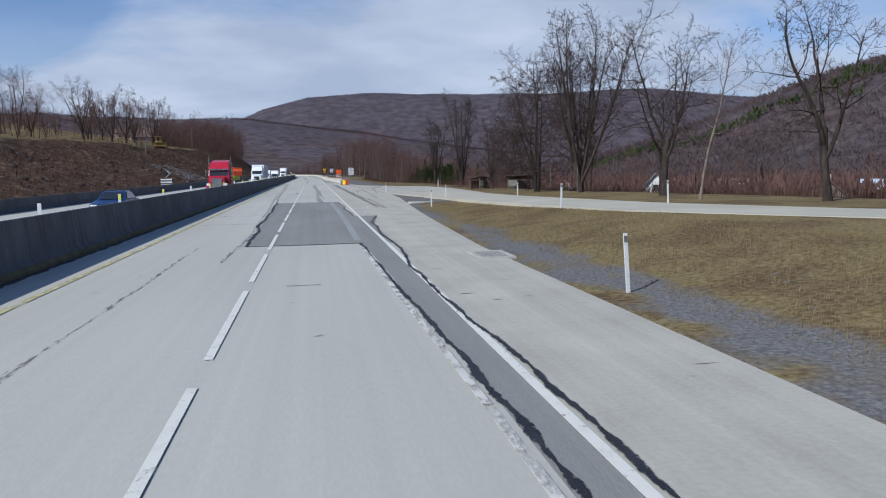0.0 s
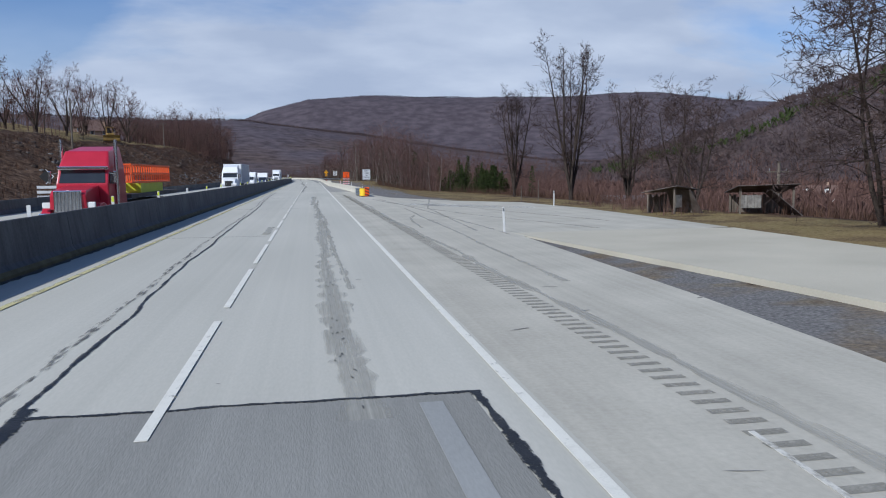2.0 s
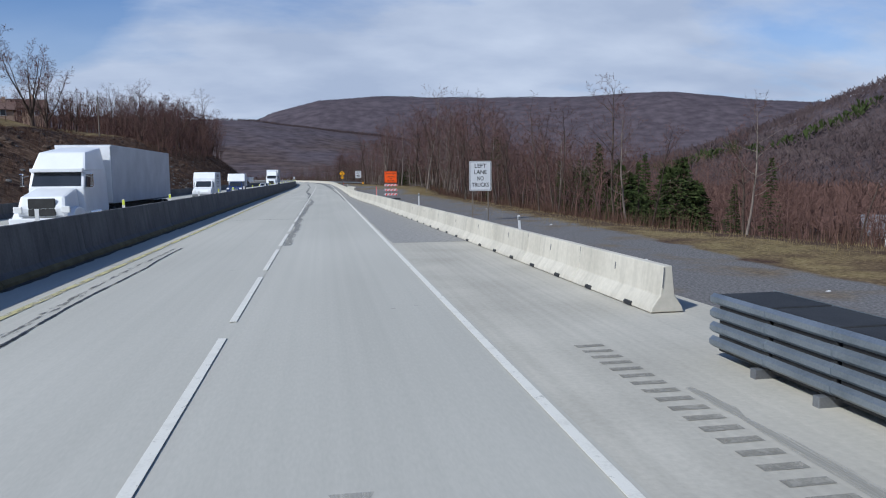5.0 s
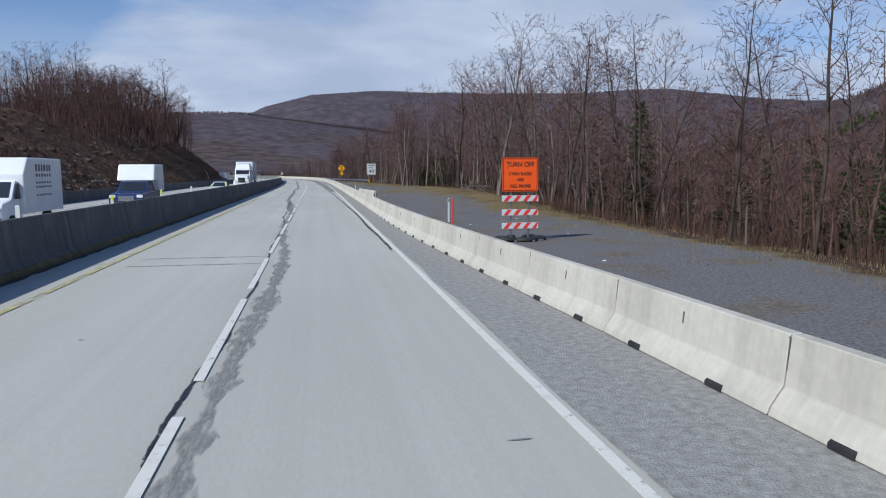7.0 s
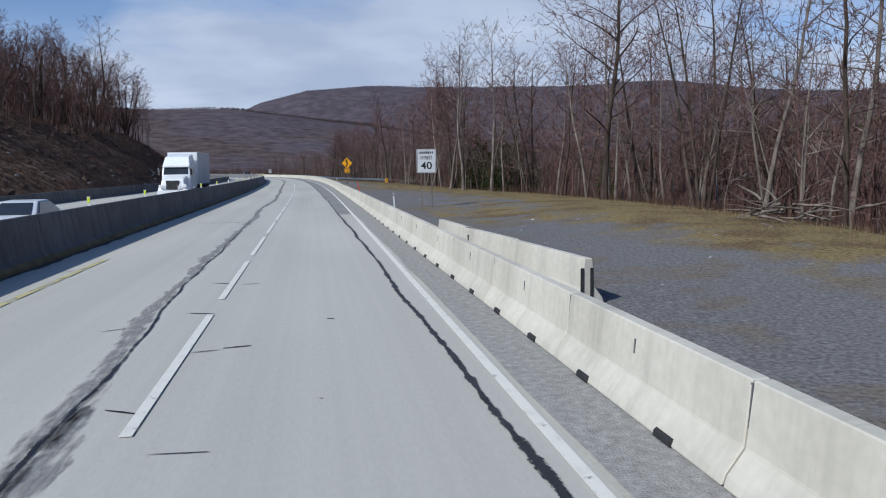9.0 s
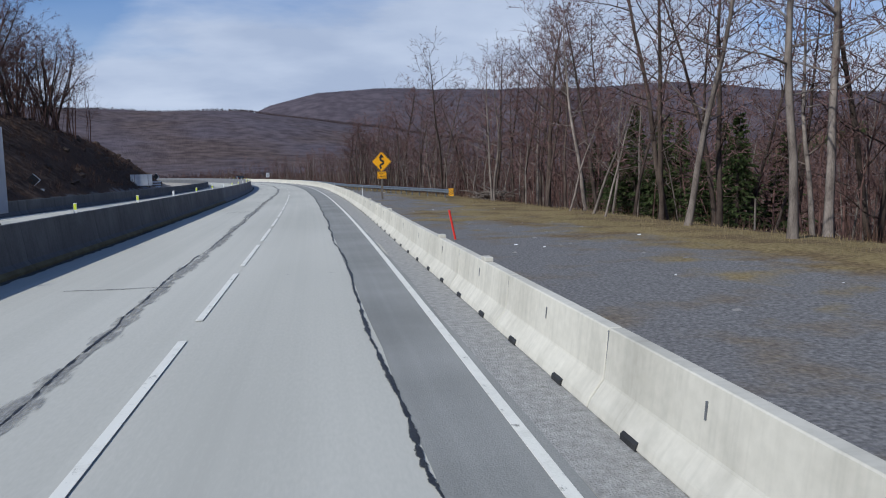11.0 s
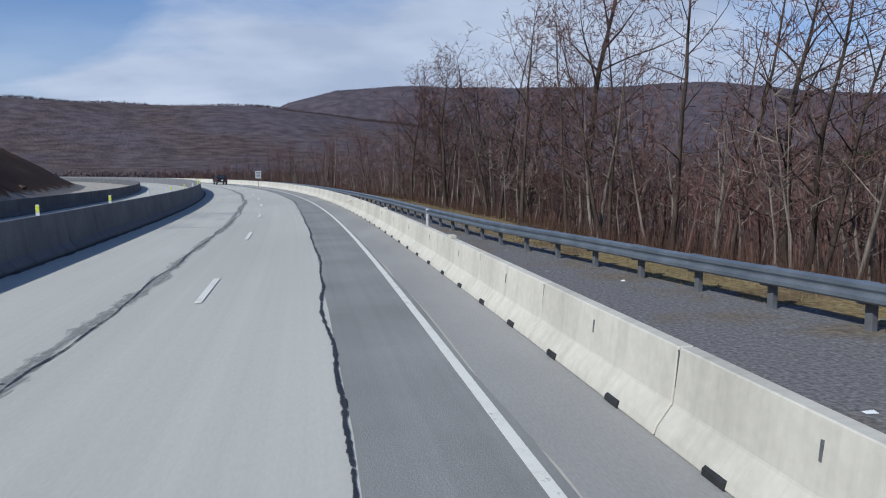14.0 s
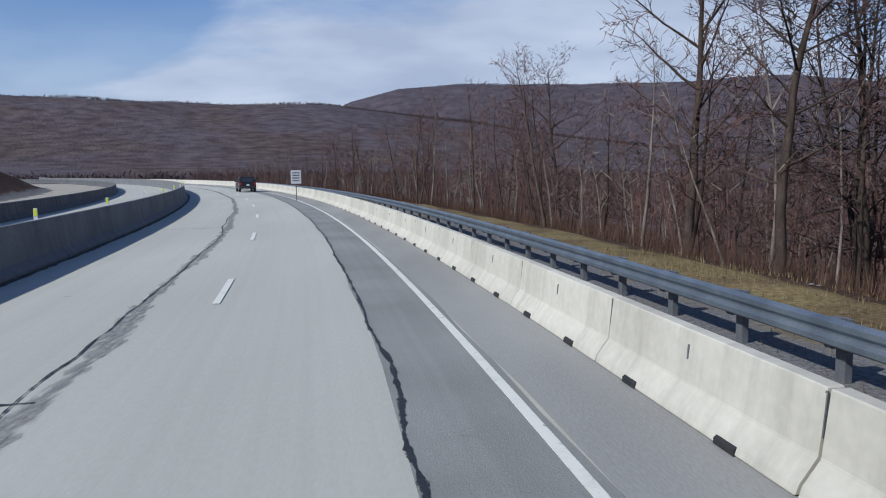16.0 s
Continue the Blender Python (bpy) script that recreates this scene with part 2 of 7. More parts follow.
def drip_stains(m, dark=0.72, low=0.50, high=0.66):
    """Adds upright run-off streaks and blotches to a concrete face."""
    n, l = m.node_tree.nodes, m.node_tree.links
    b = n["Principled BSDF"]
    src = b.inputs["Base Color"].links[0].from_socket
    tc = n.new("ShaderNodeTexCoord")
    info = n.new("ShaderNodeObjectInfo")
    out = src
    for sx, sz, gain in ((3.2, 0.35, dark), (14.0, 1.0, 0.5 + dark / 2)):
        add = n.new("ShaderNodeVectorMath")
        mp = n.new("ShaderNodeMapping")
        mp.inputs["Scale"].default_value = (sz, sx, sz)
        t = n.new("ShaderNodeTexNoise")
        t.inputs["Scale"].default_value, t.inputs["Detail"].default_value = 1.0, 7.0
        r = n.new("ShaderNodeMapRange")
        r.inputs["From Min"].default_value, r.inputs["From Max"].default_value = low, high
        r.inputs["To Min"].default_value, r.inputs["To Max"].default_value = 1.0, gain
        h = n.new("ShaderNodeHueSaturation")
        l.new(tc.outputs["Object"], add.inputs[0])
        l.new(info.outputs["Location"], add.inputs[1])
        l.new(add.outputs[0], mp.inputs["Vector"])
        l.new(mp.outputs[0], t.inputs["Vector"])
        l.new(t.outputs["Fac"], r.inputs["Value"])
        l.new(r.outputs[0], h.inputs["Value"])
        l.new(out, h.inputs["Color"])
        out = h.outputs["Color"]
    l.new(out, b.inputs["Base Color"])


drip_stains(BARRIER, 0.88)
drip_stains(MEDIAN_SHADED, 0.75)
drip_stains(MEDIAN_LIGHTER, 0.85)
GRIME = material("barrier_foot_grime", (0.07, 0.058, 0.028), (0.15, 0.125, 0.06), 1.5, 0.95, bump=0.3)
RUBBER = material("black_rubber", (0.012, 0.012, 0.012), (0.03, 0.03, 0.03), 3.0, 0.7)
STEEL = material("galvanised_steel", (0.19, 0.22, 0.25), (0.31, 0.345, 0.38), 2.0, 0.45, metal=0.7, bump=0.05)
POST_STEEL = material("post_steel", (0.132, 0.138, 0.15), (0.216, 0.222, 0.228), 3.0, 0.6, metal=0.5, bump=0.05)
WHITE = material("white_plastic", (0.58, 0.58, 0.57), (0.68, 0.68, 0.67), 4.0, 0.5, bump=0.03)
SIGN_WHITE = material("white_sign_sheet", (0.58, 0.59, 0.60), (0.66, 0.67, 0.68), 2.0, 0.4, bump=0.0)
SIGN_ORANGE = material("orange_sign_sheet", (0.84, 0.095, 0.010), (0.90, 0.125, 0.014), 2.0, 0.55, bump=0.0, spec=0.2)
SIGN_YELLOW = material("yellow_sign_sheet", (0.80, 0.36, 0.004), (0.86, 0.41, 0.006), 2.0, 0.55, bump=0.0, spec=0.2)
SIGN_RED = material("red_sign_sheet", (0.66, 0.03, 0.02), (0.74, 0.05, 0.03), 2.0, 0.45, bump=0.0)
SIGN_BLACK = material("black_sign_ink", (0.012, 0.012, 0.012), (0.02, 0.02, 0.02), 2.0, 0.5, bump=0.0)
SIGN_BACK = material("bare_aluminium", (0.55, 0.57, 0.60), (0.68, 0.70, 0.72), 2.0, 0.5, metal=0.3, bump=0.0)
YELLOW_PLASTIC = material("yellow_plastic", (0.80, 0.50, 0.01), (0.88, 0.58, 0.02), 2.0, 0.45, bump=0.0)
LIME = material("fluorescent_lime", (0.55, 0.62, 0.03), (0.66, 0.72, 0.05), 2.0, 0.5, bump=0.0)
WOOD = material("weathered_wood", (0.075, 0.060, 0.048), (0.19, 0.16, 0.13), 3.0, 0.85, bump=0.3, stretch=(3, 3, 0.4))
BARK = material("grey_bark", (0.030, 0.0215, 0.018), (0.105, 0.080, 0.064), 1.4, 0.9, bump=0.5, fine=14, vary=0.25, stretch=(3, 3, 0.7), spec=0.08)
TWIG = material("twig_bark", (0.082, 0.046, 0.042), (0.178, 0.107, 0.095), 1.0, 0.9, bump=0.0, vary=0.25, spec=0.08)
DARK_BARK = material("dark_bark", (0.022, 0.017, 0.015), (0.072, 0.057, 0.048), 1.4, 0.9, bump=0.5, fine=14, vary=0.2, stretch=(3, 3, 0.7), spec=0.08)
DARK_TWIG = material("dark_twig_bark", (0.034, 0.024, 0.022), (0.090, 0.063, 0.055), 1.0, 0.9, bump=0.0, vary=0.2, spec=0.08)
PALE_BARK = material("pale_bark", (0.083, 0.067, 0.057), (0.262, 0.220, 0.185), 1.2, 0.9, bump=0.4, fine=12, vary=0.15, stretch=(3, 3, 0.7), spec=0.08)
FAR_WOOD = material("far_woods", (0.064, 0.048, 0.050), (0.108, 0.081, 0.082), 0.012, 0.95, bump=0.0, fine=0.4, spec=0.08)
# purple-brown woods, paled and cooled in colour to carry the distance haze
HAZY_MOUNTAIN_WOOD = material("hazy_mountain_woods", (0.056, 0.045, 0.052), (0.090, 0.072, 0.081), 0.008, 0.95, bump=0.0, fine=0.2, spec=0.08)
MID_WOOD = material("woodland_stems", (0.060, 0.035, 0.030), (0.163, 0.097, 0.081), 0.3, 0.95, bump=0.0, fine=3.0, spec=0.08)
BRUSH = material("dry_brush", (0.050, 0.029, 0.022), (0.120, 0.072, 0.050), 0.4, 0.95, bump=0.0, fine=5.0, spec=0.08)
NEEDLES = material("conifer_needles", (0.023, 0.034, 0.012), (0.064, 0.083, 0.029), 1.5, 0.85, bump=0.0, vary=0.2, spec=0.08)
DRY_GRASS = material("dry_grass_blades", (0.13, 0.098, 0.052), (0.24, 0.185, 0.10), 0.6, 0.9, bump=0.0, spec=0.08)
ROCK = material("grey_rock", (0.085, 0.080, 0.075), (0.21, 0.20, 0.19), 2.0, 0.9, bump=0.5, vary=0.2)


def ground_material():
    """Soil, dry grass, gravel and leaf litter, chosen by three weights stored on the ground's vertices."""
    m = bpy.data.materials.new("ground_cover")
    m.use_nodes = True
    n, l = m.node_tree.nodes, m.node_tree.links
    b = n["Principled BSDF"]
    tc = n.new("ShaderNodeTexCoord")

    def noise_tex(scale, detail=5.0):
        t = n.new("ShaderNodeTexNoise")
        t.inputs["Scale"].default_value, t.inputs["Detail"].default_value = scale, detail
        l.new(tc.outputs["Object"], t.inputs["Vector"])
        return t.outputs["Fac"]

    def ramp(fac, *stops):
        r = n.new("ShaderNodeValToRGB")
        while len(r.color_ramp.elements) < len(stops):
            r.color_ramp.elements.new(0.5)
        for e, (p, c) in zip(r.color_ramp.elements, stops):
            e.position, e.color = p, (*c, 1)
        l.new(fac, r.inputs["Fac"])
        return r.outputs["Color"]

    def mix(fac, a, c):
        x = n.new("ShaderNodeMix")
        x.data_type = "RGBA"
        l.new(fac, x.inputs["Factor"])
        l.new(a, x.inputs["A"])
        l.new(c, x.inputs["B"])
        return x.outputs["Result"]

    def weight(name, sharp=0.12):
        at = n.new("ShaderNodeAttribute")
        at.attribute_name = name
        s = n.new("ShaderNodeMath")
        s.operation = "ADD"
        l.new(at.outputs["Fac"], s.inputs[0])
        k = n.new("ShaderNodeMath")
        k.operation = "MULTIPLY_ADD"
        k.inputs[1].default_value, k.inputs[2].default_value = 0.9, -0.45
        l.new(wob, k.inputs[0])
        l.new(k.outputs[0], s.inputs[1])
        r = n.new("ShaderNodeMapRange")
        r.inputs["From Min"].default_value, r.inputs["From Max"].default_value = 0.5 - sharp, 0.5 + sharp
        l.new(s.outputs[0], r.inputs["Value"])
        return r.outputs[0]

    wob = noise_tex(0.5, 8.0)
    fine = noise_tex(9.0, 4.0)
    mid = noise_tex(1.2, 6.0)
    broad = noise_tex(0.12, 4.0)
    litter = ramp(fine, (0.3, (0.036, 0.022, 0.016)), (0.55, (0.078, 0.049, 0.034)), (0.75, (0.13, 0.086, 0.060)))
    grass_a = ramp(fine, (0.3, (0.125, 0.088, 0.042)), (0.5, (0.24, 0.176, 0.082)), (0.72, (0.35, 0.27, 0.145)))
    grass_b = ramp(fine, (0.3, (0.085, 0.068, 0.032)), (0.6, (0.175, 0.142, 0.068)))
    grass = mix(broad, grass_b, grass_a)
    dead = ramp(fine, (0.3, (0.060, 0.040, 0.024)), (0.55, (0.125, 0.086, 0.050)), (0.75, (0.20, 0.145, 0.085)))
    patchy = n.new("ShaderNodeMapRange")
    patchy.inputs["From Min"].default_value, patchy.inputs["From Max"].default_value, patchy.inputs["To Max"].default_value = 0.47, 0.60, 0.75
    l.new(noise_tex(0.38, 9.0), patchy.inputs["Value"])
    grass = mix(patchy.outputs[0], grass, dead)
    stones = noise_tex(16.0, 6.0)
    gravel = ramp(stones, (0.30, (0.092, 0.088, 0.087)), (0.5, (0.150, 0.144, 0.141)), (0.75, (0.235, 0.226, 0.220)))
    bare = ramp(fine, (0.3, (0.085, 0.063, 0.040)), (0.55, (0.165, 0.124, 0.076)), (0.75, (0.27, 0.21, 0.125)))
    gaps = n.new("ShaderNodeMapRange")
    gaps.inputs["From Min"].default_value, gaps.inputs["From Max"].default_value, gaps.inputs["To Max"].default_value = 0.52, 0.70, 0.8
    l.new(noise_tex(0.45, 10.0), gaps.inputs["Value"])
    gravel = mix(gaps.outputs[0], gravel, bare)
    dirt = ramp(mid, (0.3, (0.042, 0.025, 0.017)), (0.52, (0.105, 0.066, 0.043)), (0.72, (0.19, 0.130, 0.088)))
    c = mix(weight("dirt", 0.25), litter, dirt)
    c = mix(weight("grass", 0.10), c, grass)
    c = mix(weight("gravel", 0.08), c, gravel)
    brown = ramp(noise_tex(0.05, 8.0), (0.32, (0.050, 0.037, 0.036)), (0.52, (0.088, 0.066, 0.062)), (0.70, (0.125, 0.096, 0.088)))
    # mauve and peak also hold the hills' haze in their woods colour
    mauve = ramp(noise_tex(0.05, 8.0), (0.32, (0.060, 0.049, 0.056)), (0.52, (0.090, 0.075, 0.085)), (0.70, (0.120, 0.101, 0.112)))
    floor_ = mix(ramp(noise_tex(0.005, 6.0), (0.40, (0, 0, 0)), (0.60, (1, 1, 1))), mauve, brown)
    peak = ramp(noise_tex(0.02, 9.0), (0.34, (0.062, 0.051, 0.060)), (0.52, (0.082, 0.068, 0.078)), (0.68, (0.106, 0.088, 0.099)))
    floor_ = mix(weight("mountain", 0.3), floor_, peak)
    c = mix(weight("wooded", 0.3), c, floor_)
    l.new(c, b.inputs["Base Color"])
    b.inputs["Roughness"].default_value = 0.95
    b.inputs["Specular IOR Level"].default_value = 0.06
    bp = n.new("ShaderNodeBump")
    bp.inputs["Strength"].default_value, bp.inputs["Distance"].default_value = 0.6, 0.06
    l.new(fine, bp.inputs["Height"])
    lumps = n.new("ShaderNodeBump")
    lumps.inputs["Distance"].default_value = 0.55
    bare_soil = n.new("ShaderNodeAttribute")
    bare_soil.attribute_name = "dirt"
    l.new(bare_soil.outputs["Fac"], lumps.inputs["Strength"])
    l.new(noise_tex(0.9, 7.0), lumps.inputs["Height"])
    l.new(bp.outputs[0], lumps.inputs["Normal"])
    crowns = n.new("ShaderNodeBump")
    crowns.inputs["Distance"].default_value = 2.2
    far_wood = n.new("ShaderNodeAttribute")
    far_wood.attribute_name = "wooded"
    l.new(far_wood.outputs["Fac"], crowns.inputs["Strength"])
    l.new(noise_tex(0.22, 6.0), crowns.inputs["Height"])
    l.new(lumps.outputs[0], crowns.inputs["Normal"])
    l.new(crowns.outputs[0], b.inputs["Normal"])
    return m


GROUND = ground_material()

# ---------------------------------------------------------------- the road's line
# s: metres along the right edge line, d: metres to its right. Straight, then bending left.
KNOTS = [-80, 220, 260, 300, 330, 360, 390, 420, 460, 500, 560, 900]
BENDS = [0, 0, 0.0497, 0.5539, 0.4412, 0.8021, 1.8648, 2.343, 2.5601, 2.704, 2.7782, 2.7825]
LINE_S = np.arange(-80.0, 801.0, 1.0)
_bend = np.interp(LINE_S, KNOTS, BENDS) * 1e-3
LINE_A = np.concatenate([[0], np.cumsum((_bend[1:] + _bend[:-1]) / 2)])
_dx, _dy = -np.sin(LINE_A), np.cos(LINE_A)
LINE_X = np.concatenate([[0], np.cumsum((_dx[1:] + _dx[:-1]) / 2)])
LINE_Y = -80 + np.concatenate([[0], np.cumsum((_dy[1:] + _dy[:-1]) / 2)])


def heading(s):
    return float(np.interp(s, LINE_S, LINE_A))


def on_road(s, d, z=0.0):
    """The world point at s along, d to the right of the edge line."""
    a = np.interp(s, LINE_S, LINE_A)
    return (float(np.interp(s, LINE_S, LINE_X) + d * np.cos(a)), float(np.interp(s, LINE_S, LINE_Y) + d * np.sin(a)), z)


def road_pose(s, d, z=0.0, turn=0.0):
    """A pose whose y axis runs along the road."""
    x, y, z = on_road(s, d, z)
    return pose(x, y, z, 0, 0, math.degrees(heading(s)) + turn)


def road_coords(x, y):
    """s and d of many world points."""
    x, y = np.asarray(x, float), np.asarray(y, float)
    s, d = np.empty_like(x), np.empty_like(x)
    for i in range(0, len(x), 4000):
        xs, ys = x[i:i + 4000], y[i:i + 4000]
        j = np.argmin((xs[:, None] - LINE_X[None]) ** 2 + (ys[:, None] - LINE_Y[None]) ** 2, axis=1)
        a = LINE_A[j]
        vx, vy = xs - LINE_X[j], ys - LINE_Y[j]
        d[i:i + 4000] = vx * np.cos(a) + vy * np.sin(a)
        s[i:i + 4000] = LINE_S[j] - vx * np.sin(a) + vy * np.cos(a)
    return s, d


def step(x, a, b):
    t = np.clip((np.asarray(x, float) - a) / (b - a), 0, 1)
    return t * t * (3 - 2 * t)


# lateral places that change along the road
def median_d(s):
    return np.interp(s, [-80, 60, 100, 160, 230, 334, 397, 800], [-9.0, -9.0, -8.98, -8.95, -8.88, -8.58, -8.45, -8.4])


def median_tall(s):
    """The median barrier's height, which drops towards the bend."""
    return float(np.interp(s, [-80, 110, 220, 340, 415, 800], [1.31, 1.31, 1.26, 1.18, 1.14, 1.14]))


def far_barrier_d(s):
    return np.interp(s, [-80, 290, 355, 419, 800], [-21.3, -21.3, -17.6, -15.6, -15.6])


def near_barrier_d(s):
    return np.interp(s, [134, 150, 171, 184, 189, 196, 200, 208, 222, 296, 333, 383, 800], [3.2, 2.8, 2.15, 1.75, 1.48, 1.18, 1.03, 0.88, 0.87, 0.75, 1.12, 1.32, 1.32])


def crest_d(s):
    return np.interp(s, [-80, 60, 100, 130, 160, 215, 270, 300, 345, 375, 800], [30, 24, 20, 17, 10.5, 10.5, 16, 13, 10.5, 6.6, 6.3])


def bench(s):
    """Width of the flat strip between the far barrier and the foot of the bank."""
    return np.interp(s, [-80, 295, 340, 390, 420, 460, 520, 620], [1.6, 1.6, 4.8, 7.0, 7.8, 8.8, 9.5, 18.0])


def smooth_noise(x, y, scale, seed=0.0):
    return np.array([noise.noise((a / scale + seed, b / scale - seed, seed)) for a, b in zip(x, y)])


def terrain(x, y):
    """Height of the land, and the weights of its covers."""
    x, y = np.asarray(x, float), np.asarray(y, float)
    s, d = road_coords(x, y)
    n1 = smooth_noise(x, y, 23.0, 3.1)
    n2 = smooth_noise(x, y, 6.0, 7.7)
    z = np.full_like(x, -0.06)
    # right: a crest, then down into the valley
    e = d - crest_d(s)
    side = d > 2.0
    hump = 0.45 * np.exp(-((s - 255) / 30) ** 2) * np.exp(-((d - 12) / 5) ** 2)
    back = np.interp(y, [-80, 20, 78], [1.3, 0.85, 0.0])
    rise = back * step(d, 3.0, 9.5)
    fall = -(1.6 + 2.4 * step(s, 125, 175)) * step(e, 0, 16) - 5.5 * step(e, 10, 90)
    z = np.where(side, z + hump + rise + fall + 0.35 * n1 * step(e, 2, 10) + 0.06 * n2 * step(d, 4, 8), z)
    # left: cut bank up to a shelf
    toe = far_barrier_d(s) - bench(s)
    b = toe - d
    tall = np.interp(s, [-80, 90, 160, 280, 330, 385, 420, 470, 540, 620], [6.0, 6.2, 8.6, 10.2, 9.8, 8.8, 8.2, 7.0, 6.0, 5.0])
    wide = np.interp(s, [-80, 200, 300, 360, 800], [22, 21, 17, 11.5, 11.5])
    up = tall * np.clip(b / wide, 0, 1) ** 0.9 + np.clip(b - wide, 0, 80) * 0.16 * step(tall, 2, 8)
    rough = (0.9 * n1 + 0.7 * n2) * step(b, 1.5, 7)
    z = np.where(b > 0, z + up + rough, z)
    # hills
    cx, cy = 0.0, 200.0
    az = np.degrees(np.arctan2(x - cx, y - cy))
    r = np.hypot(x - cx, y - cy)
    wob = smooth_noise(x, y, 420.0, 1.3) + 0.5 * smooth_noise(x, y, 150.0, 5.2)
    near_h = np.interp(az, [-120, -60, -30, -20, -12, -5, 2, 12, 20, 40], [136, 150, 150, 152, 143, 142, 118, 70, 40, 20])
    near = near_h * np.exp(-(np.maximum(0, np.abs(r - 1800) - 60) / 520) ** 2) * (1 + 0.10 * wob)
    far_h = np.interp(az, [-60, -9, -5.8, -3.7, -0.2, 4, 14, 27, 31, 36, 50, 90], [150, 198, 298, 370, 431, 450, 440, 438, 405, 355, 300, 200])
    far = far_h * np.exp(-(np.maximum(0, np.abs(r - 4150) - 40) / 900) ** 2) * (1 + 0.025 * wob)
    right_hill = 127 * step(x, 180, 640) * np.exp(-(np.abs(y - 480) / 430) ** 4) * step(-x, -1900, -900) * (1 + 0.08 * wob)
    behind = 90 * np.exp(-((r - 1700) / 500) ** 2) * step(np.abs(az), 75, 120)
    z = z + (near + far + right_hill + behind) * step(r, 250, 700)
    # covers
    grass = np.zeros_like(x)
    grass = np.maximum(grass, (1 - 0.42 * step(-s, -215, -190) * (s > 84)) * step(d, 5.5, 9.0) * step(-e, -2.2, 0.3) * step(d, 2, 3))
    grass = np.maximum(grass, 0.95 * step(y, -60, -40) * step(-y, -66, -50) * step(d, 3.6, 5.4) * step(-d, -24, -20))
    grass = np.maximum(grass, 0.62 * step(b, wide - 2, wide + 4) * (s < 300))
    edge_ = np.interp(s, [100, 112, 123, 134, 150, 200, 222, 250, 300, 345, 372], [17.0, 13.5, 10.0, 9.0, 10.0, 10.4, 10.3, 11.5, 10.5, 8.0, 5.4])
    gravel = step(s, 104, 128) * step(d, 1.0, 1.6) * step(edge_ - d, -0.8, 1.2)
    gravel = np.maximum(gravel, 0.9 * step(-s, -84, -60) * step(d, 2.2, 2.8) * step(-d, -5.4, -3.4))
    gravel = np.maximum(gravel, 0.62 * step(s, 44, 56) * step(-s, -84, -80) * step(d, 2.2, 2.8) * step(-d, -9.0, -7.5))
    gravel = np.maximum(gravel, 0.9 * step(s, 345, 372) * step(d, 1.0, 1.6) * step(-d, -4.3, -3.5))
    grass = np.maximum(grass, 0.95 * step(s, 350, 372) * step(d, 3.6, 4.3) * step(-d, -9.0, -7.6))
    gravel = np.maximum(gravel, step(-d, 8.0, 9.0) * step(b, -30, -2) * step(-b, -1.5, 0.5))
    gravel = gravel * (1 - (0.30 + 0.08 * step(s, 285, 305) + 0.13 * step(d, 5.0, 9.0)) * step(s, 200, 225) * step(-s, -352, -338) * step(d, 2.4, 3.6))
    gravel = gravel * (1 - 0.30 * step(n1 + 0.6 * n2, 0.12, 0.5) * (d > 2.6))
    grass = np.maximum(grass, 0.55 * step(n2 + 0.5 * n1, 0.0, 0.5) * step(s, 205, 225) * step(d, 2.5, 3.5) * (e < 0))
    grass = np.maximum(grass, 0.9 * step(s, 195, 215) * step(d, 2.0, 2.6) * (e < 0.5))
    grass = np.maximum(grass, 0.9 * step(-s, -84, -60) * step(d, 2.0, 2.6) * (d < 6))
    dirt = step(b, 0.0, 2.0) * step(wide + 3 - b, 0, 4) * 0.9 * (1 - 0.7 * step(s, 335, 365) * step(wide * 0.8 - b, 0, 3))
    wooded = step(r, 230, 330) * ((d > 60) | (d < -70))
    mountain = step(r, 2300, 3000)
    return z, grass, gravel, dirt, wooded, mountain


def height(x, y):
    return float(terrain([x], [y])[0][0])


# ---------------------------------------------------------------- mesh helpers
def mesh_object(name, verts, faces, mat, parent=None, label="", smooth=False):
    me = bpy.data.meshes.new(name)
    me.from_pydata([tuple(v) for v in verts], [], [tuple(f) for f in faces])
    me.update()
    if smooth:
        me.shade_smooth()
    me.materials.append(mat)
    ob = new(name, me)
    if parent:
        ob.parent = parent
    return tagged(ob, label) if label else ob


def part(name, bm, mat, parent=None, label="", smooth=False):
    """Links a bmesh as one mesh object under a thing or a part."""
    me = bpy.data.meshes.new(name)
    bm.to_mesh(me)
    bm.free()
    if smooth:
        me.shade_smooth()
    me.materials.append(mat)
    ob = new(name, me)
    if parent:
        ob.parent = parent
    return tagged(ob, label) if label else ob


def thing(name, label, category, m=None, group="", kind=""):
    ob = new(name)
    ob.empty_display_size = 0.2
    if m is not None:
        ob.matrix_basis = m
    return tagged(ob, label, category, group, kind)


def box_bm(sx, sy, sz, at=(0, 0, 0), bevel=0.0, taper=None, bm=None, rot=None):
    """A box standing on at, with bevelled edges; taper scales its top."""
    bm = bm or bmesh.new()
    made = bmesh.ops.create_cube(bm, size=1.0)["verts"]
    for v in made:
        k = (taper if taper and v.co.z > 0 else (1, 1))
        v.co = Vector((v.co.x * sx * k[0], v.co.y * sy * k[1], (v.co.z + 0.5) * sz))
        if rot is not None:
            v.co = rot @ v.co
        v.co += Vector(at)
    if bevel:
        edges = list({e for v in made for e in v.link_edges})
        bmesh.ops.bevel(bm, geom=edges, offset=bevel, segments=2, affect="EDGES", profile=0.6)
    return bm


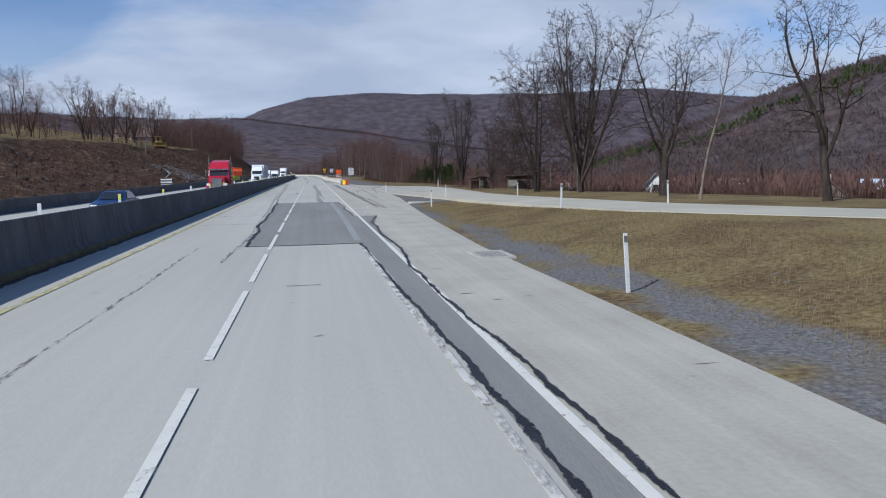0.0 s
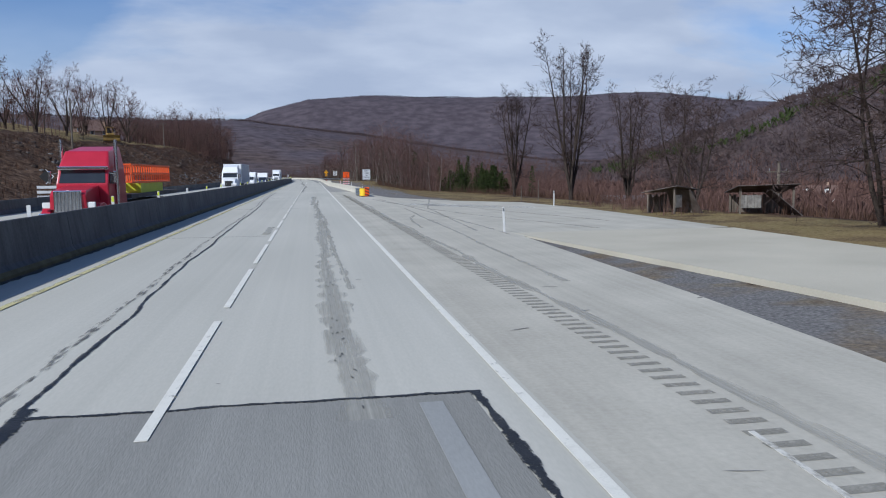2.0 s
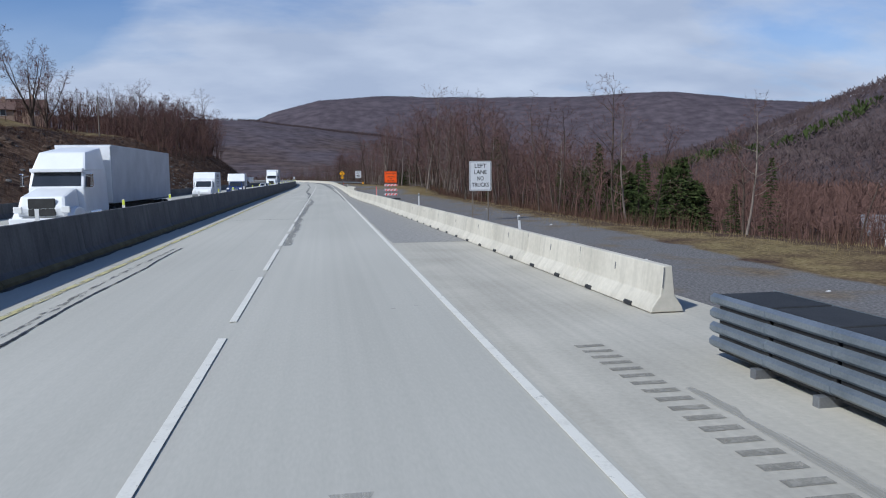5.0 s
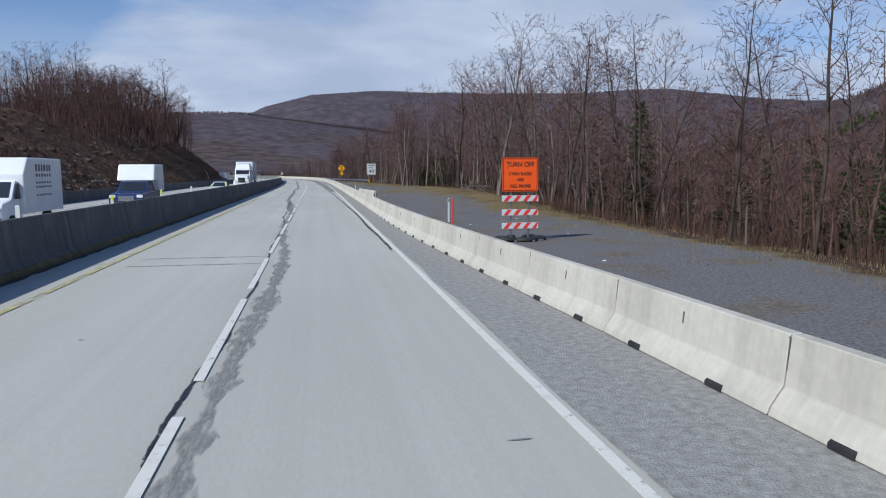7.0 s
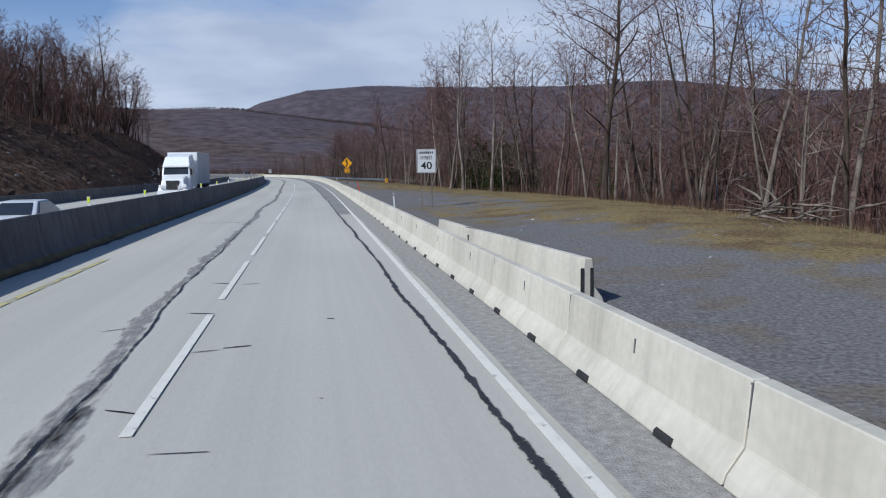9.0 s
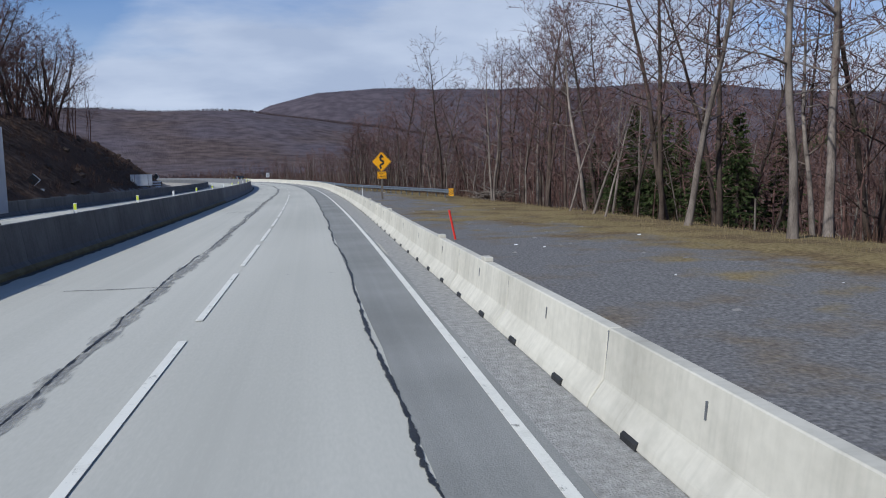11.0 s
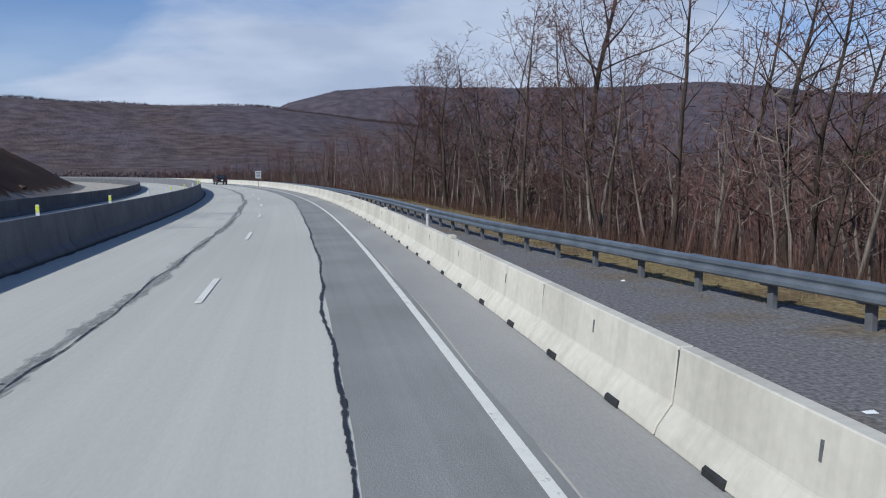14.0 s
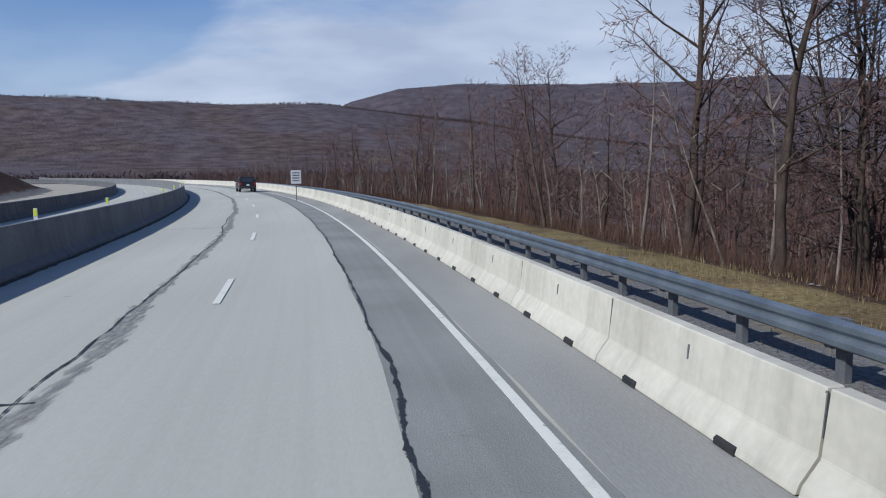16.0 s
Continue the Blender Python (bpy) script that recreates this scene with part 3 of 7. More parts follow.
def tube_bm(a, b, r1, r2=None, sides=10, bm=None, caps=True):
    bm = bm or bmesh.new()
    a, b = Vector(a), Vector(b)
    r2 = r1 if r2 is None else r2
    m = Matrix.Translation((a + b) / 2) @ (b - a).to_track_quat("Z", "Y").to_matrix().to_4x4()
    bmesh.ops.create_cone(bm, cap_ends=caps, segments=sides, radius1=r1, radius2=r2, depth=(b - a).length, matrix=m)
    return bm


def profile_bm(pts, y0, y1, bm=None, bevel=0.0):
    """A closed outline in x and z, drawn out along y."""
    bm = bm or bmesh.new()
    lo = [bm.verts.new((x, y0, z)) for x, z in pts]
    hi = [bm.verts.new((x, y1, z)) for x, z in pts]
    n = len(pts)
    fs = [bm.faces.new(lo), bm.faces.new(hi[::-1])]
    for i in range(n):
        fs.append(bm.faces.new((lo[i], hi[i], hi[(i + 1) % n], lo[(i + 1) % n])))
    bmesh.ops.recalc_face_normals(bm, faces=fs)
    if bevel:
        edges = list({e for f in fs for e in f.edges})
        bmesh.ops.bevel(bm, geom=edges, offset=bevel, segments=1, affect="EDGES")
    return bm


def road_uv(ob, across, along):
    """Stores across and along for each vertex as the mesh's UV map."""
    idx = np.empty(len(ob.data.loops), dtype=np.int32)
    ob.data.loops.foreach_get("vertex_index", idx)
    uv = np.stack([np.asarray(across, np.float32)[idx], np.asarray(along, np.float32)[idx]], axis=1)
    ob.data.uv_layers.new(name="road").data.foreach_set("uv", uv.ravel())


def strip(name, s0, s1, left, right, z, mat, label="", category="", kind="structure", ds=2.0, thick=0.05, parent=None, cuts=1, wob=0.0, seed=0):
    """A slab along the road between two lateral lines, with thickness."""
    rnd = random.Random(seed)
    n = max(1, int(math.ceil((s1 - s0) / ds)))
    ss = [s0 + (s1 - s0) * i / n for i in range(n + 1)]
    f_l = left if callable(left) else (lambda s: left)
    f_r = right if callable(right) else (lambda s: right)
    verts, faces = [], []
    for s in ss:
        wl_, wr_ = rnd.uniform(-wob, wob), rnd.uniform(-wob, wob)
        a, b = float(f_l(s)) + wl_, float(f_r(s)) + wr_
        for k in range(cuts + 1):
            verts.append(on_road(s, a + (b - a) * k / cuts, z))
    row = cuts + 1
    for i in range(n):
        for k in range(cuts):
            faces.append((i * row + k, i * row + k + 1, (i + 1) * row + k + 1, (i + 1) * row + k))
    if thick:
        base = len(verts)
        for i in range(n + 1):
            for v in (verts[i * row], verts[i * row + cuts]):
                verts.append((v[0], v[1], z - thick))
        for i in range(n):
            p, q = base + 2 * i, base + 2 * i + 2
            faces.append((i * row, (i + 1) * row, q, p))
            faces.append((i * row + cuts, p + 1, q + 1, (i + 1) * row + cuts))
        faces.append((0, base, base + 1, cuts))
        faces.append((n * row, n * row + cuts, base + 2 * n + 1, base + 2 * n))
    across = [0.0] * len(verts)
    along = [0.0] * len(verts)
    for i, s in enumerate(ss):
        for k in range(row):
            a, b = float(f_l(s)), float(f_r(s))
            across[i * row + k], along[i * row + k] = a + (b - a) * k / cuts, s
    ob = mesh_object(name, verts, faces, mat, parent)
    road_uv(ob, across, along)
    if label:
        tagged(ob, label, category, kind=kind)
    return ob


# ---------------------------------------------------------------- ground
def spaced(lo, hi, fine, far_lo, far_hi, grow):
    mid = list(np.arange(lo, hi + 1e-6, fine))
    out, st = [], fine
    v = hi
    while v < far_hi:
        st = min(st * grow, 130.0)
        v += st
        out.append(v)
    left, st, v = [], fine, lo
    while v > far_lo:
        st = min(st * grow, 130.0)
        v -= st
        left.append(v)
    return np.array(left[::-1] + mid + out)


def build_ground():
    gx = spaced(-62, 46, 1.5, -4700, 4700, 1.05)
    gy = spaced(-12, 520, 2.4, -1500, 4850, 1.05)
    X, Y = np.meshgrid(gx, gy)
    nx, ny = len(gx), len(gy)
    x, y = X.ravel(), Y.ravel()
    z, grass, gravel, dirt, wooded, mountain = terrain(x, y)
    i = (np.arange(ny - 1)[:, None] * nx + np.arange(nx - 1)[None]).ravel()
    faces = np.stack([i, i + 1, i + 1 + nx, i + nx], axis=1)
    ob = mesh_object("ground", np.stack([x, y, z], axis=1).tolist(), faces.tolist(), GROUND, smooth=True)
    for nm, val in (("grass", grass), ("gravel", gravel), ("dirt", dirt), ("wooded", wooded), ("mountain", mountain)):
        at = ob.data.attributes.new(nm, "FLOAT", "POINT")
        at.data.foreach_set("value", val.astype(np.float32))
    tagged(ob, "valley ground of dry grass, gravel and leaf litter", "ground", kind="structure")


build_ground()


# ---------------------------------------------------------------- pavements
def shoulder_d(s):
    return np.interp(s, [-80, 24, 35, 43, 64, 77, 78.5, 96, 107, 112, 123, 134, 165, 200, 300, 380, 800],
                     [2.6, 2.7, 3.2, 3.6, 5.0, 5.5, 14.9, 15.2, 14.1, 10.0, 5.4, 4.6, 3.4, 2.0, 1.8, 2.2, 2.2])


strip("road", -75, 790, lambda s: median_d(s) - 0.5, 0.12, 0.0, CONCRETE, "pale worn concrete motorway carriageway", "road", cuts=4)
strip("road_shoulder", -75, 790, 0.12, shoulder_d, -0.004, SHOULDER, "stained concrete hard shoulder beside the carriageway", "shoulder", cuts=3, ds=1.0)
strip("opposite_road", -75, 790, lambda s: far_barrier_d(s) - 0.1, lambda s: median_d(s) - 0.5, -0.004, CONCRETE, "pale concrete carriageway for oncoming traffic", "road", cuts=2)


def build_ramp():
    ys = np.array([-20, 0, 10, 16, 21, 25, 28.4, 34.6, 42, 50, 56, 67, 78.5])
    near = np.interp(ys, [-20, 10, 16, 21, 25, 28.4, 34.6, 42, 50, 56, 67, 78.5], [44, 23, 16.5, 12.6, 10.6, 9.3, 8.4, 7.6, 7.2, 6.9, 6.4, 5.5])
    far = np.interp(ys, [-20, 10, 24, 34, 45, 56, 68, 78.5], [56, 27, 16.8, 14.0, 13.4, 12.9, 13.4, 14.9])
    yy = np.linspace(-20, 78.5, 60)
    n_, f_ = np.interp(yy, ys, near), np.interp(yy, ys, far)
    verts, faces = [], []
    for y, a, b in zip(yy, n_, f_):
        z = max(0.0, 0.65 * (78 - y) / 45)
        z -= 0.004
        verts += [(a, y, z - 0.2), (a, y, z), ((a + b) / 2, y, z + 0.03), (b, y, z), (b, y, z - 0.2)]
    for i in range(len(yy) - 1):
        for k in range(4):
            faces.append((5 * i + k, 5 * i + k + 1, 5 * i + k + 6, 5 * i + k + 5))
    ob = mesh_object("ramp_road", verts, faces, RAMP)
    tagged(ob, "pale concrete entry ramp joining the carriageway", "road", kind="structure")


build_ramp()
# asphalt repairs and strips
def OLD_EDGE(s):
    """Left edge of the repair strip along the lane."""
    return float(np.interp(s, [10, 15, 26], [-0.54, -0.63, -0.75]))


strip("asphalt_strip", 262, 790, lambda s: np.interp(s, [262, 300, 340, 360, 385, 407, 790], [-0.7, -1.18, -1.33, -1.4, -1.5, -1.21, -1.22]), 0.14, 0.006, ASPHALT,
      "grey asphalt strip under the edge line", "road", thick=0.01, wob=0.03)
strip("shoulder_strip", 150, 345, 0.15, lambda s: near_barrier_d(s) + 0.2, 0.004, GRITTY, "gritty crumbling shoulder strip beside the barrier", "road", thick=0.01, wob=0.05)
strip("shoulder_strip", 345, 780, 0.15, lambda s: near_barrier_d(s) + 0.2, 0.004, GREY_SHOULDER, "smooth grey asphalt shoulder strip beside the barrier", "road", thick=0.01, wob=0.05)
strip("road_patch", 26, 58.7, lambda s: np.interp(s, [26, 58.7], [-4.4, -5.05]), lambda s: np.interp(s, [26, 40.4, 58.7], [-0.5, -0.25, -0.52]), 0.006, PATCH, "dark asphalt repair patch across the lane", "road patch", thick=0.01)
strip("road_patch", -75, 26, OLD_EDGE, 0.05, 0.0062, PATCH, "dark asphalt repair strip along the lane edge", "road patch", thick=0.01, wob=0.03)
strip("road_patch", 26, 40.4, -0.6, lambda s: np.interp(s, [26, 35, 40.4], [0.2, 0.35, 0.95]), 0.0062, PATCH, "dark asphalt repair patch on the shoulder", "road patch", thick=0.01, wob=0.02)


def paint(s0, s1, d, width, mat, z=0.016, name="lane_line", label="", category="road marking"):
    f = d if callable(d) else (lambda s: d)
    strip(name, s0, s1, lambda s: f(s) - width / 2, lambda s: f(s) + width / 2, z, mat, label, category, thick=0.006, ds=2.0)


paint(-75, 790, 0.0, 0.118, WHITE_PAINT, name="edge_line", label="solid white painted edge line")
paint(-75, 25, lambda s: OLD_EDGE(s) - 0.13, 0.10, WORN_PAINT, name="edge_line", label="worn remains of an older white edge line", z=0.024)
paint(27, 58.4, lambda s: np.interp(s, [27, 40, 58.4], [-0.86, -0.82, -0.98]), 0.24, FADED, name="road_stain", label="pale streak along the asphalt patch", z=0.012, category="road wear")
paint(41, 57, lambda s: np.interp(s, [41, 50, 57], [0.30, 1.17, 1.7]), 0.06, WORN_PAINT, name="gore_line", label="faint worn white line bending off to the ramp", z=0.004)
paint(-75, 245, lambda s: median_d(s) + 1.36 - 0.25 * step(s, 260, 400), 0.15, YELLOW_PAINT, name="yellow_line", label="worn yellow painted line beside the median barrier")
paint(-75, 790, -11.0, 0.12, YELLOW_PAINT, name="yellow_line", label="yellow painted line of the oncoming carriageway")
paint(-75, 330, -18.6, 0.15, WHITE_PAINT, name="edge_line", label="white edge line of the oncoming carriageway")
s_ = 64.4 - 6.58 * 20
while s_ < 205:
    paint(s_, s_ + 5.35, -3.66, 0.115, WHITE_PAINT, label="long white lane dash")
    s_ += 6.58
s_ = 300.3 - 6.93 * 13
while s_ < 345:
    paint(s_, s_ + 5.5, -3.66, 0.115, WHITE_PAINT, label="long white lane dash")
    s_ += 6.93
s_ = 350.7
while s_ < 700:
    paint(s_, s_ + 3.05, -3.66, 0.13, WHITE_PAINT, label="short white lane dash")
    s_ += 12.4
s_ = -60
while s_ < 700:
    paint(s_, s_ + 3.05, -14.7 + (2.2 * float(step(s_, 290, 400))), 0.15, WHITE_PAINT, label="white lane dash of the oncoming carriageway")
    s_ += 12.2


# ---------------------------------------------------------------- barriers
def barrier_unit(name, length, outline, mat, label, category, group):
    ob = thing(name, label, category, group=group)
    part("body", profile_bm(outline, 0.012, length - 0.012, bevel=0.012), mat, ob)
    return ob


NEAR_OUT = [(0.0, 0.0), (0.03, 0.09), (0.17, 0.28), (0.225, 0.78), (0.375, 0.78), (0.43, 0.28), (0.57, 0.09), (0.60, 0.0)]
unit = barrier_unit("concrete_barrier", 3.72, NEAR_OUT, BARRIER, "pale precast concrete barrier section along the shoulder", "barrier", "shoulder barrier sections")
for y in (0.75, 2.6):
    part("drain_slot", profile_bm([(-0.012, 0.0), (-0.006, 0.05), (0.055, 0.095), (0.10, 0.0)], y, y + 0.30), RUBBER, unit, "black drain slot at the foot")
# joint and slots are raised dark slivers, their shade put into the colour
part("joint_line", profile_bm([(0.198, 0.42), (0.222, 0.74), (0.232, 0.74), (0.208, 0.42)], -0.004, 0.008), POST_STEEL, unit, "dark upright joint")
part("lifting_slot", profile_bm([(0.1885, 0.50), (0.199, 0.64), (0.21, 0.64), (0.2, 0.50)], 1.86, 1.885), POST_STEEL, unit, "narrow dark lifting slot")
part("top_slot", profile_bm([(0.222, 0.735), (0.2235, 0.752), (0.232, 0.752), (0.232, 0.735)], 0.0, 0.30), POST_STEEL, unit, "dark sliver painting the shade of a slot under the top edge")
s_, first = 136.0, True
while s_ < 640:
    a, b = Vector(on_road(s_, float(near_barrier_d(s_)))), Vector(on_road(s_ + 3.72, float(near_barrier_d(s_ + 3.72))))
    m = pose(a.x, a.y, 0.012, 0, 0, math.degrees(math.atan2(-(b - a).x, (b - a).y)))
    if first:
        unit.matrix_basis, first = m, False
    else:
        copy_thing(unit, m)
    s_ += 3.72

strip("bench_gravel", 392, 600, lambda s: far_barrier_d(s) - bench(s) - 0.3, lambda s: far_barrier_d(s) - 0.62, -0.028, PALE_GRAVEL, "pale tan gravel strip at the foot of the bank", "gravel", thick=0.2, wob=0.3, cuts=3)
MED_OUT = [(0.0, 0.0), (0.0, 0.08), (-0.17, 0.30), (-0.30, 1.32), (-0.42, 1.32), (-0.52, 0.30), (-0.67, 0.08), (-0.67, 0.0)]
unit = barrier_unit("median_barrier", 6.1, MED_OUT, MEDIAN_SHADED, "tall concrete median barrier section, coloured dark for shade, with a grimy foot", "barrier", "median barrier sections")
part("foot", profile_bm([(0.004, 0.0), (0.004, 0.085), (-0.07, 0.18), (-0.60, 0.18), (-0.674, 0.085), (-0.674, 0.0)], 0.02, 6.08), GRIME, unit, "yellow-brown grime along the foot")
bend_unit = barrier_unit("median_barrier", 6.1, MED_OUT, MEDIAN_LIGHTER, "lighter grey concrete median barrier section round the bend", "barrier", "median barrier sections")
bend_unit.matrix_basis = road_pose(640.4, float(median_d(640.4)), 0.004)
s_, first = -72.0, True
while s_ < 640:
    a, b = Vector(on_road(s_, float(median_d(s_)))), Vector(on_road(s_ + 6.1, float(median_d(s_ + 6.1))))
    m = pose(a.x, a.y, 0.004, 0, 0, math.degrees(math.atan2(-(b - a).x, (b - a).y)))
    if first:
        unit.matrix_basis, first = m, False
    else:
        copy_thing(bend_unit if s_ > 335 else unit, m @ Matrix.Diagonal((1, 1, median_tall(s_) / 1.32, 1)))
    s_ += 6.1

# ragged grit line, coloured near black to deepen the shade at the foot too
strip("debris_shade_strip", -72, 640, lambda s: median_d(s) - 0.05, lambda s: median_d(s) + 0.16, 0.012, DEBRIS_SHADE, "dark drift of grit along the median's foot, with shade in its colour", "road debris", thick=0.02, ds=0.35, wob=0.06, seed=7)
FAR_OUT = [(0.0, 0.0), (-0.02, 0.08), (-0.17, 0.28), (-0.225, 0.90), (-0.375, 0.90), (-0.43, 0.28), (-0.58, 0.08), (-0.60, 0.0)]
unit = barrier_unit("far_barrier", 6.1, FAR_OUT, MEDIAN_SHADED, "grey concrete barrier section at the foot of the bank", "barrier", "far barrier sections")
s_, first = -72.0, True
while s_ < 640:
    a, b = Vector(on_road(s_, float(far_barrier_d(s_)))), Vector(on_road(s_ + 6.1, float(far_barrier_d(s_ + 6.1))))
    m = pose(a.x, a.y, 0.0, 0, 0, math.degrees(math.atan2(-(b - a).x, (b - a).y)))
    if first:
        unit.matrix_basis, first = m, False
    else:
        copy_thing(unit, m)
    s_ += 6.1


# ---------------------------------------------------------------- trees
class Wood:
    """Collects tapered limbs as plain vertex and face lists."""

    def __init__(self):
        self.v, self.f = [], []

    def limb(self, pts, radii, sides):
        base = len(self.v)
        n = len(pts)
        for i, (p, r) in enumerate(zip(pts, radii)):
            t = (pts[min(i + 1, n - 1)] - pts[max(i - 1, 0)]).normalized()
            u = t.orthogonal().normalized()
            w = t.cross(u)
            for k in range(sides):
                a = 2 * math.pi * k / sides
                self.v.append(p + (u * math.cos(a) + w * math.sin(a)) * r)
        for i in range(n - 1):
            for k in range(sides):
                a, b = base + i * sides + k, base + i * sides + (k + 1) % sides
                self.f.append((a, b, b + sides, a + sides))

    def blade(self, a, b, w, rnd):
        """A thin twig: one sliver from a to b."""
        t = (b - a).normalized()
        u = t.cross(Vector((rnd.uniform(-1, 1), rnd.uniform(-1, 1), rnd.uniform(-1, 1)))).normalized() * w
        i = len(self.v)
        self.v += [a - u, a + u, b]
        self.f.append((i, i + 1, i + 2))

    def mesh(self, name, mat, smooth=True):
        me = bpy.data.meshes.new(name)
        me.from_pydata([tuple(v) for v in self.v], [], self.f)
        me.update()
        if smooth:
            me.shade_smooth()
        me.materials.append(mat)
        return me


def grow_path(rnd, start, way, length, n, bend, lift):
    pts, p, d = [start.copy()], start.copy(), way.normalized()
    for _ in range(n):
        d = (d + Vector((rnd.uniform(-1, 1), rnd.uniform(-1, 1), rnd.uniform(-0.7, 0.7))) * bend + Vector((0, 0, lift))).normalized()
        p = p + d * (length / n)
        pts.append(p.copy())
    return pts


def along(pts, q):
    """The point and the direction at the share q of a path."""
    n = len(pts) - 1
    k = min(int(q * n), n - 1)
    return pts[k].lerp(pts[k + 1], q * n - k), (pts[k + 1] - pts[k]).normalized()


def fork_way(rnd, main, turn, degrees):
    """A direction that leaves main at that angle, turned round it."""
    u = main.orthogonal().normalized()
    w = main.cross(u)
    a = radians(degrees)
    return main * math.cos(a) + (u * math.cos(turn) + w * math.sin(turn)) * math.sin(a)


def spray(crown, rnd, limb, ln, r, subs, twigs, lift, fine, thick=1.0):
    """Branches and crooked twigs along a limb."""
    for j in range(subs):
        q = 0.22 + 0.78 * (j + rnd.random()) / subs
        p, main = along(limb, min(q, 0.995))
        bl = max(0.5, ln * (0.52 - 0.30 * q) * rnd.uniform(0.65, 1.25))
        bpts = grow_path(rnd, p, fork_way(rnd, main, j * 2.4 + rnd.uniform(-0.7, 0.7), rnd.uniform(32, 66)), bl, 3, 0.26, lift)
        br = max(0.011, r * (1 - 0.75 * q) * 0.5)
        crown.limb(bpts, [br, br * 0.75, br * 0.5, 0.005], 3)
        for t in range(twigs):
            tp, tmain = along(bpts, min(0.15 + 0.85 * (t + rnd.random()) / twigs, 0.99))
            tl = max(0.35, bl * rnd.uniform(0.30, 0.62))
            mid = tp + fork_way(rnd, tmain, rnd.uniform(0, 6.28), rnd.uniform(25, 65)) * tl * 0.55
            end = mid + (fork_way(rnd, (mid - tp).normalized(), rnd.uniform(0, 6.28), rnd.uniform(8, 35)) + Vector((0, 0, lift * 2))).normalized() * tl * 0.55
            crown.blade(tp, mid, 0.020 * thick, rnd)
            crown.blade(mid, end, 0.015 * thick, rnd)
            for _ in range(fine):
                q2 = tp.lerp(mid, rnd.uniform(0.35, 1.0)) if rnd.random() < 0.5 else mid.lerp(end, rnd.uniform(0.1, 0.9))
                crown.blade(q2, q2 + fork_way(rnd, (end - mid).normalized(), rnd.uniform(0, 6.28), rnd.uniform(25, 60)) * tl * rnd.uniform(0.35, 0.65), 0.012 * thick, rnd)


def tree_meshes(seed, tall, r0, clear=0.3, reach=0.30, limbs=12, subs=6, twigs=5, fine=2, angle=52, lift=0.05, bend=0.10, stems=1, leaders=1, splay=22, bark=None, twist=0.17, twig=None, thick=1.0):
    """Meshes of a bare broadleaf tree: trunk with its leaders and limbs, and the crown's branches and twigs."""
    rnd = random.Random(seed)
    trunk, crown = Wood(), Wood()
    for st in range(stems):
        base = Vector((rnd.uniform(-1, 1), rnd.uniform(-1, 1), 0)) * (0 if stems == 1 else r0 * 3.0) - Vector((0, 0, 0.4))
        lean = fork_way(rnd, Vector((0, 0, 1)), st * 2.4 + rnd.uniform(-0.4, 0.4), rnd.uniform(1, 5) if stems == 1 else rnd.uniform(6, 16))
        h = tall * rnd.uniform(0.88, 1.0) + 0.4
        axes = []
        if leaders == 1:
            axes.append((base, lean, h, r0, clear))
        else:
            bole = grow_path(rnd, base, lean, h * clear, 4, bend * 0.6, 0.05)
            trunk.limb(bole, [r0 * 1.4, r0 * 1.08, r0, r0 * 0.95, r0 * 0.9], 9)
            for k in range(leaders):
                start, main = along(bole, 0.995 - 0.22 * (k % 3) * rnd.random())
                way = fork_way(rnd, Vector((0, 0, 1)), 2 * math.pi * k / leaders + rnd.uniform(-0.5, 0.5), splay * rnd.uniform(0.35, 1.25))
                axes.append((start - main * 0.1, way, h * (1 - clear) * rnd.uniform(0.82, 1.04), r0 * rnd.uniform(0.48, 0.66), 0.10))
        for start, way, ln0, r1, low in axes:
            n = 10
            axis = grow_path(rnd, start, way, ln0, n, bend, 0.07)
            flare = 1.4 if leaders == 1 else 1.0
            rad = [r1 * (flare if i == 0 else 1.0) * (1 - i / n) ** 0.8 + 0.012 for i in range(n + 1)]
            trunk.limb(axis, rad, 8)
            m = limbs if leaders == 1 else max(5, int(limbs * 1.7 / leaders))
            for i in range(m):
                u = low + (0.97 - low) * ((i + rnd.random()) / m)
                p, main = along(axis, u)
                r = rad[min(int(u * n), n)]
                crownness = (u - low) / (1 - low)
                ln = tall * reach * (0.35 + 0.85 * math.sin(math.pi * min(1, 0.22 + 0.68 * crownness))) * rnd.uniform(0.55, 1.2) * (1.0 if leaders == 1 else 0.66)
                a = (angle + 16 * (1 - crownness) - 14 * crownness) * rnd.uniform(0.8, 1.2)
                lp = grow_path(rnd, p, fork_way(rnd, main, i * 2.4 + rnd.uniform(-0.6, 0.6), a), ln, 6, twist, lift)
                r2 = min(r * 0.55, r0 * 0.30)
                trunk.limb(lp, [max(0.010, r2 * (1 - k / 6.4)) for k in range(7)], 4)
                spray(crown, rnd, lp, ln, r2, subs, twigs, lift, fine, thick)
            spray(crown, rnd, axis[7:], ln0 * 0.3, rad[7], subs, twigs, lift, fine, thick)
    return trunk.mesh("trunk", bark or BARK), crown.mesh("crown", twig or TWIG)


def tree_thing(name, meshes, label, m, group="", category="tree"):
    ob = thing(name, label, category, m, group)
    for nm, me in zip(("trunk", "crown"), meshes):
        c = new(nm, me)
        c.parent = ob
    return ob


def planted(x, y, turn=0.0, size=1.0, sink=0.15):
    return pose(x, y, height(x, y) - sink, 0, 0, turn) @ Matrix.Scale(size, 4)


def place_tree(src, x, y, turn, size):
    ob = copy_thing(src, planted(x, y, turn, size))
    ob.matrix_basis = planted(x, y, turn, size)
    return ob


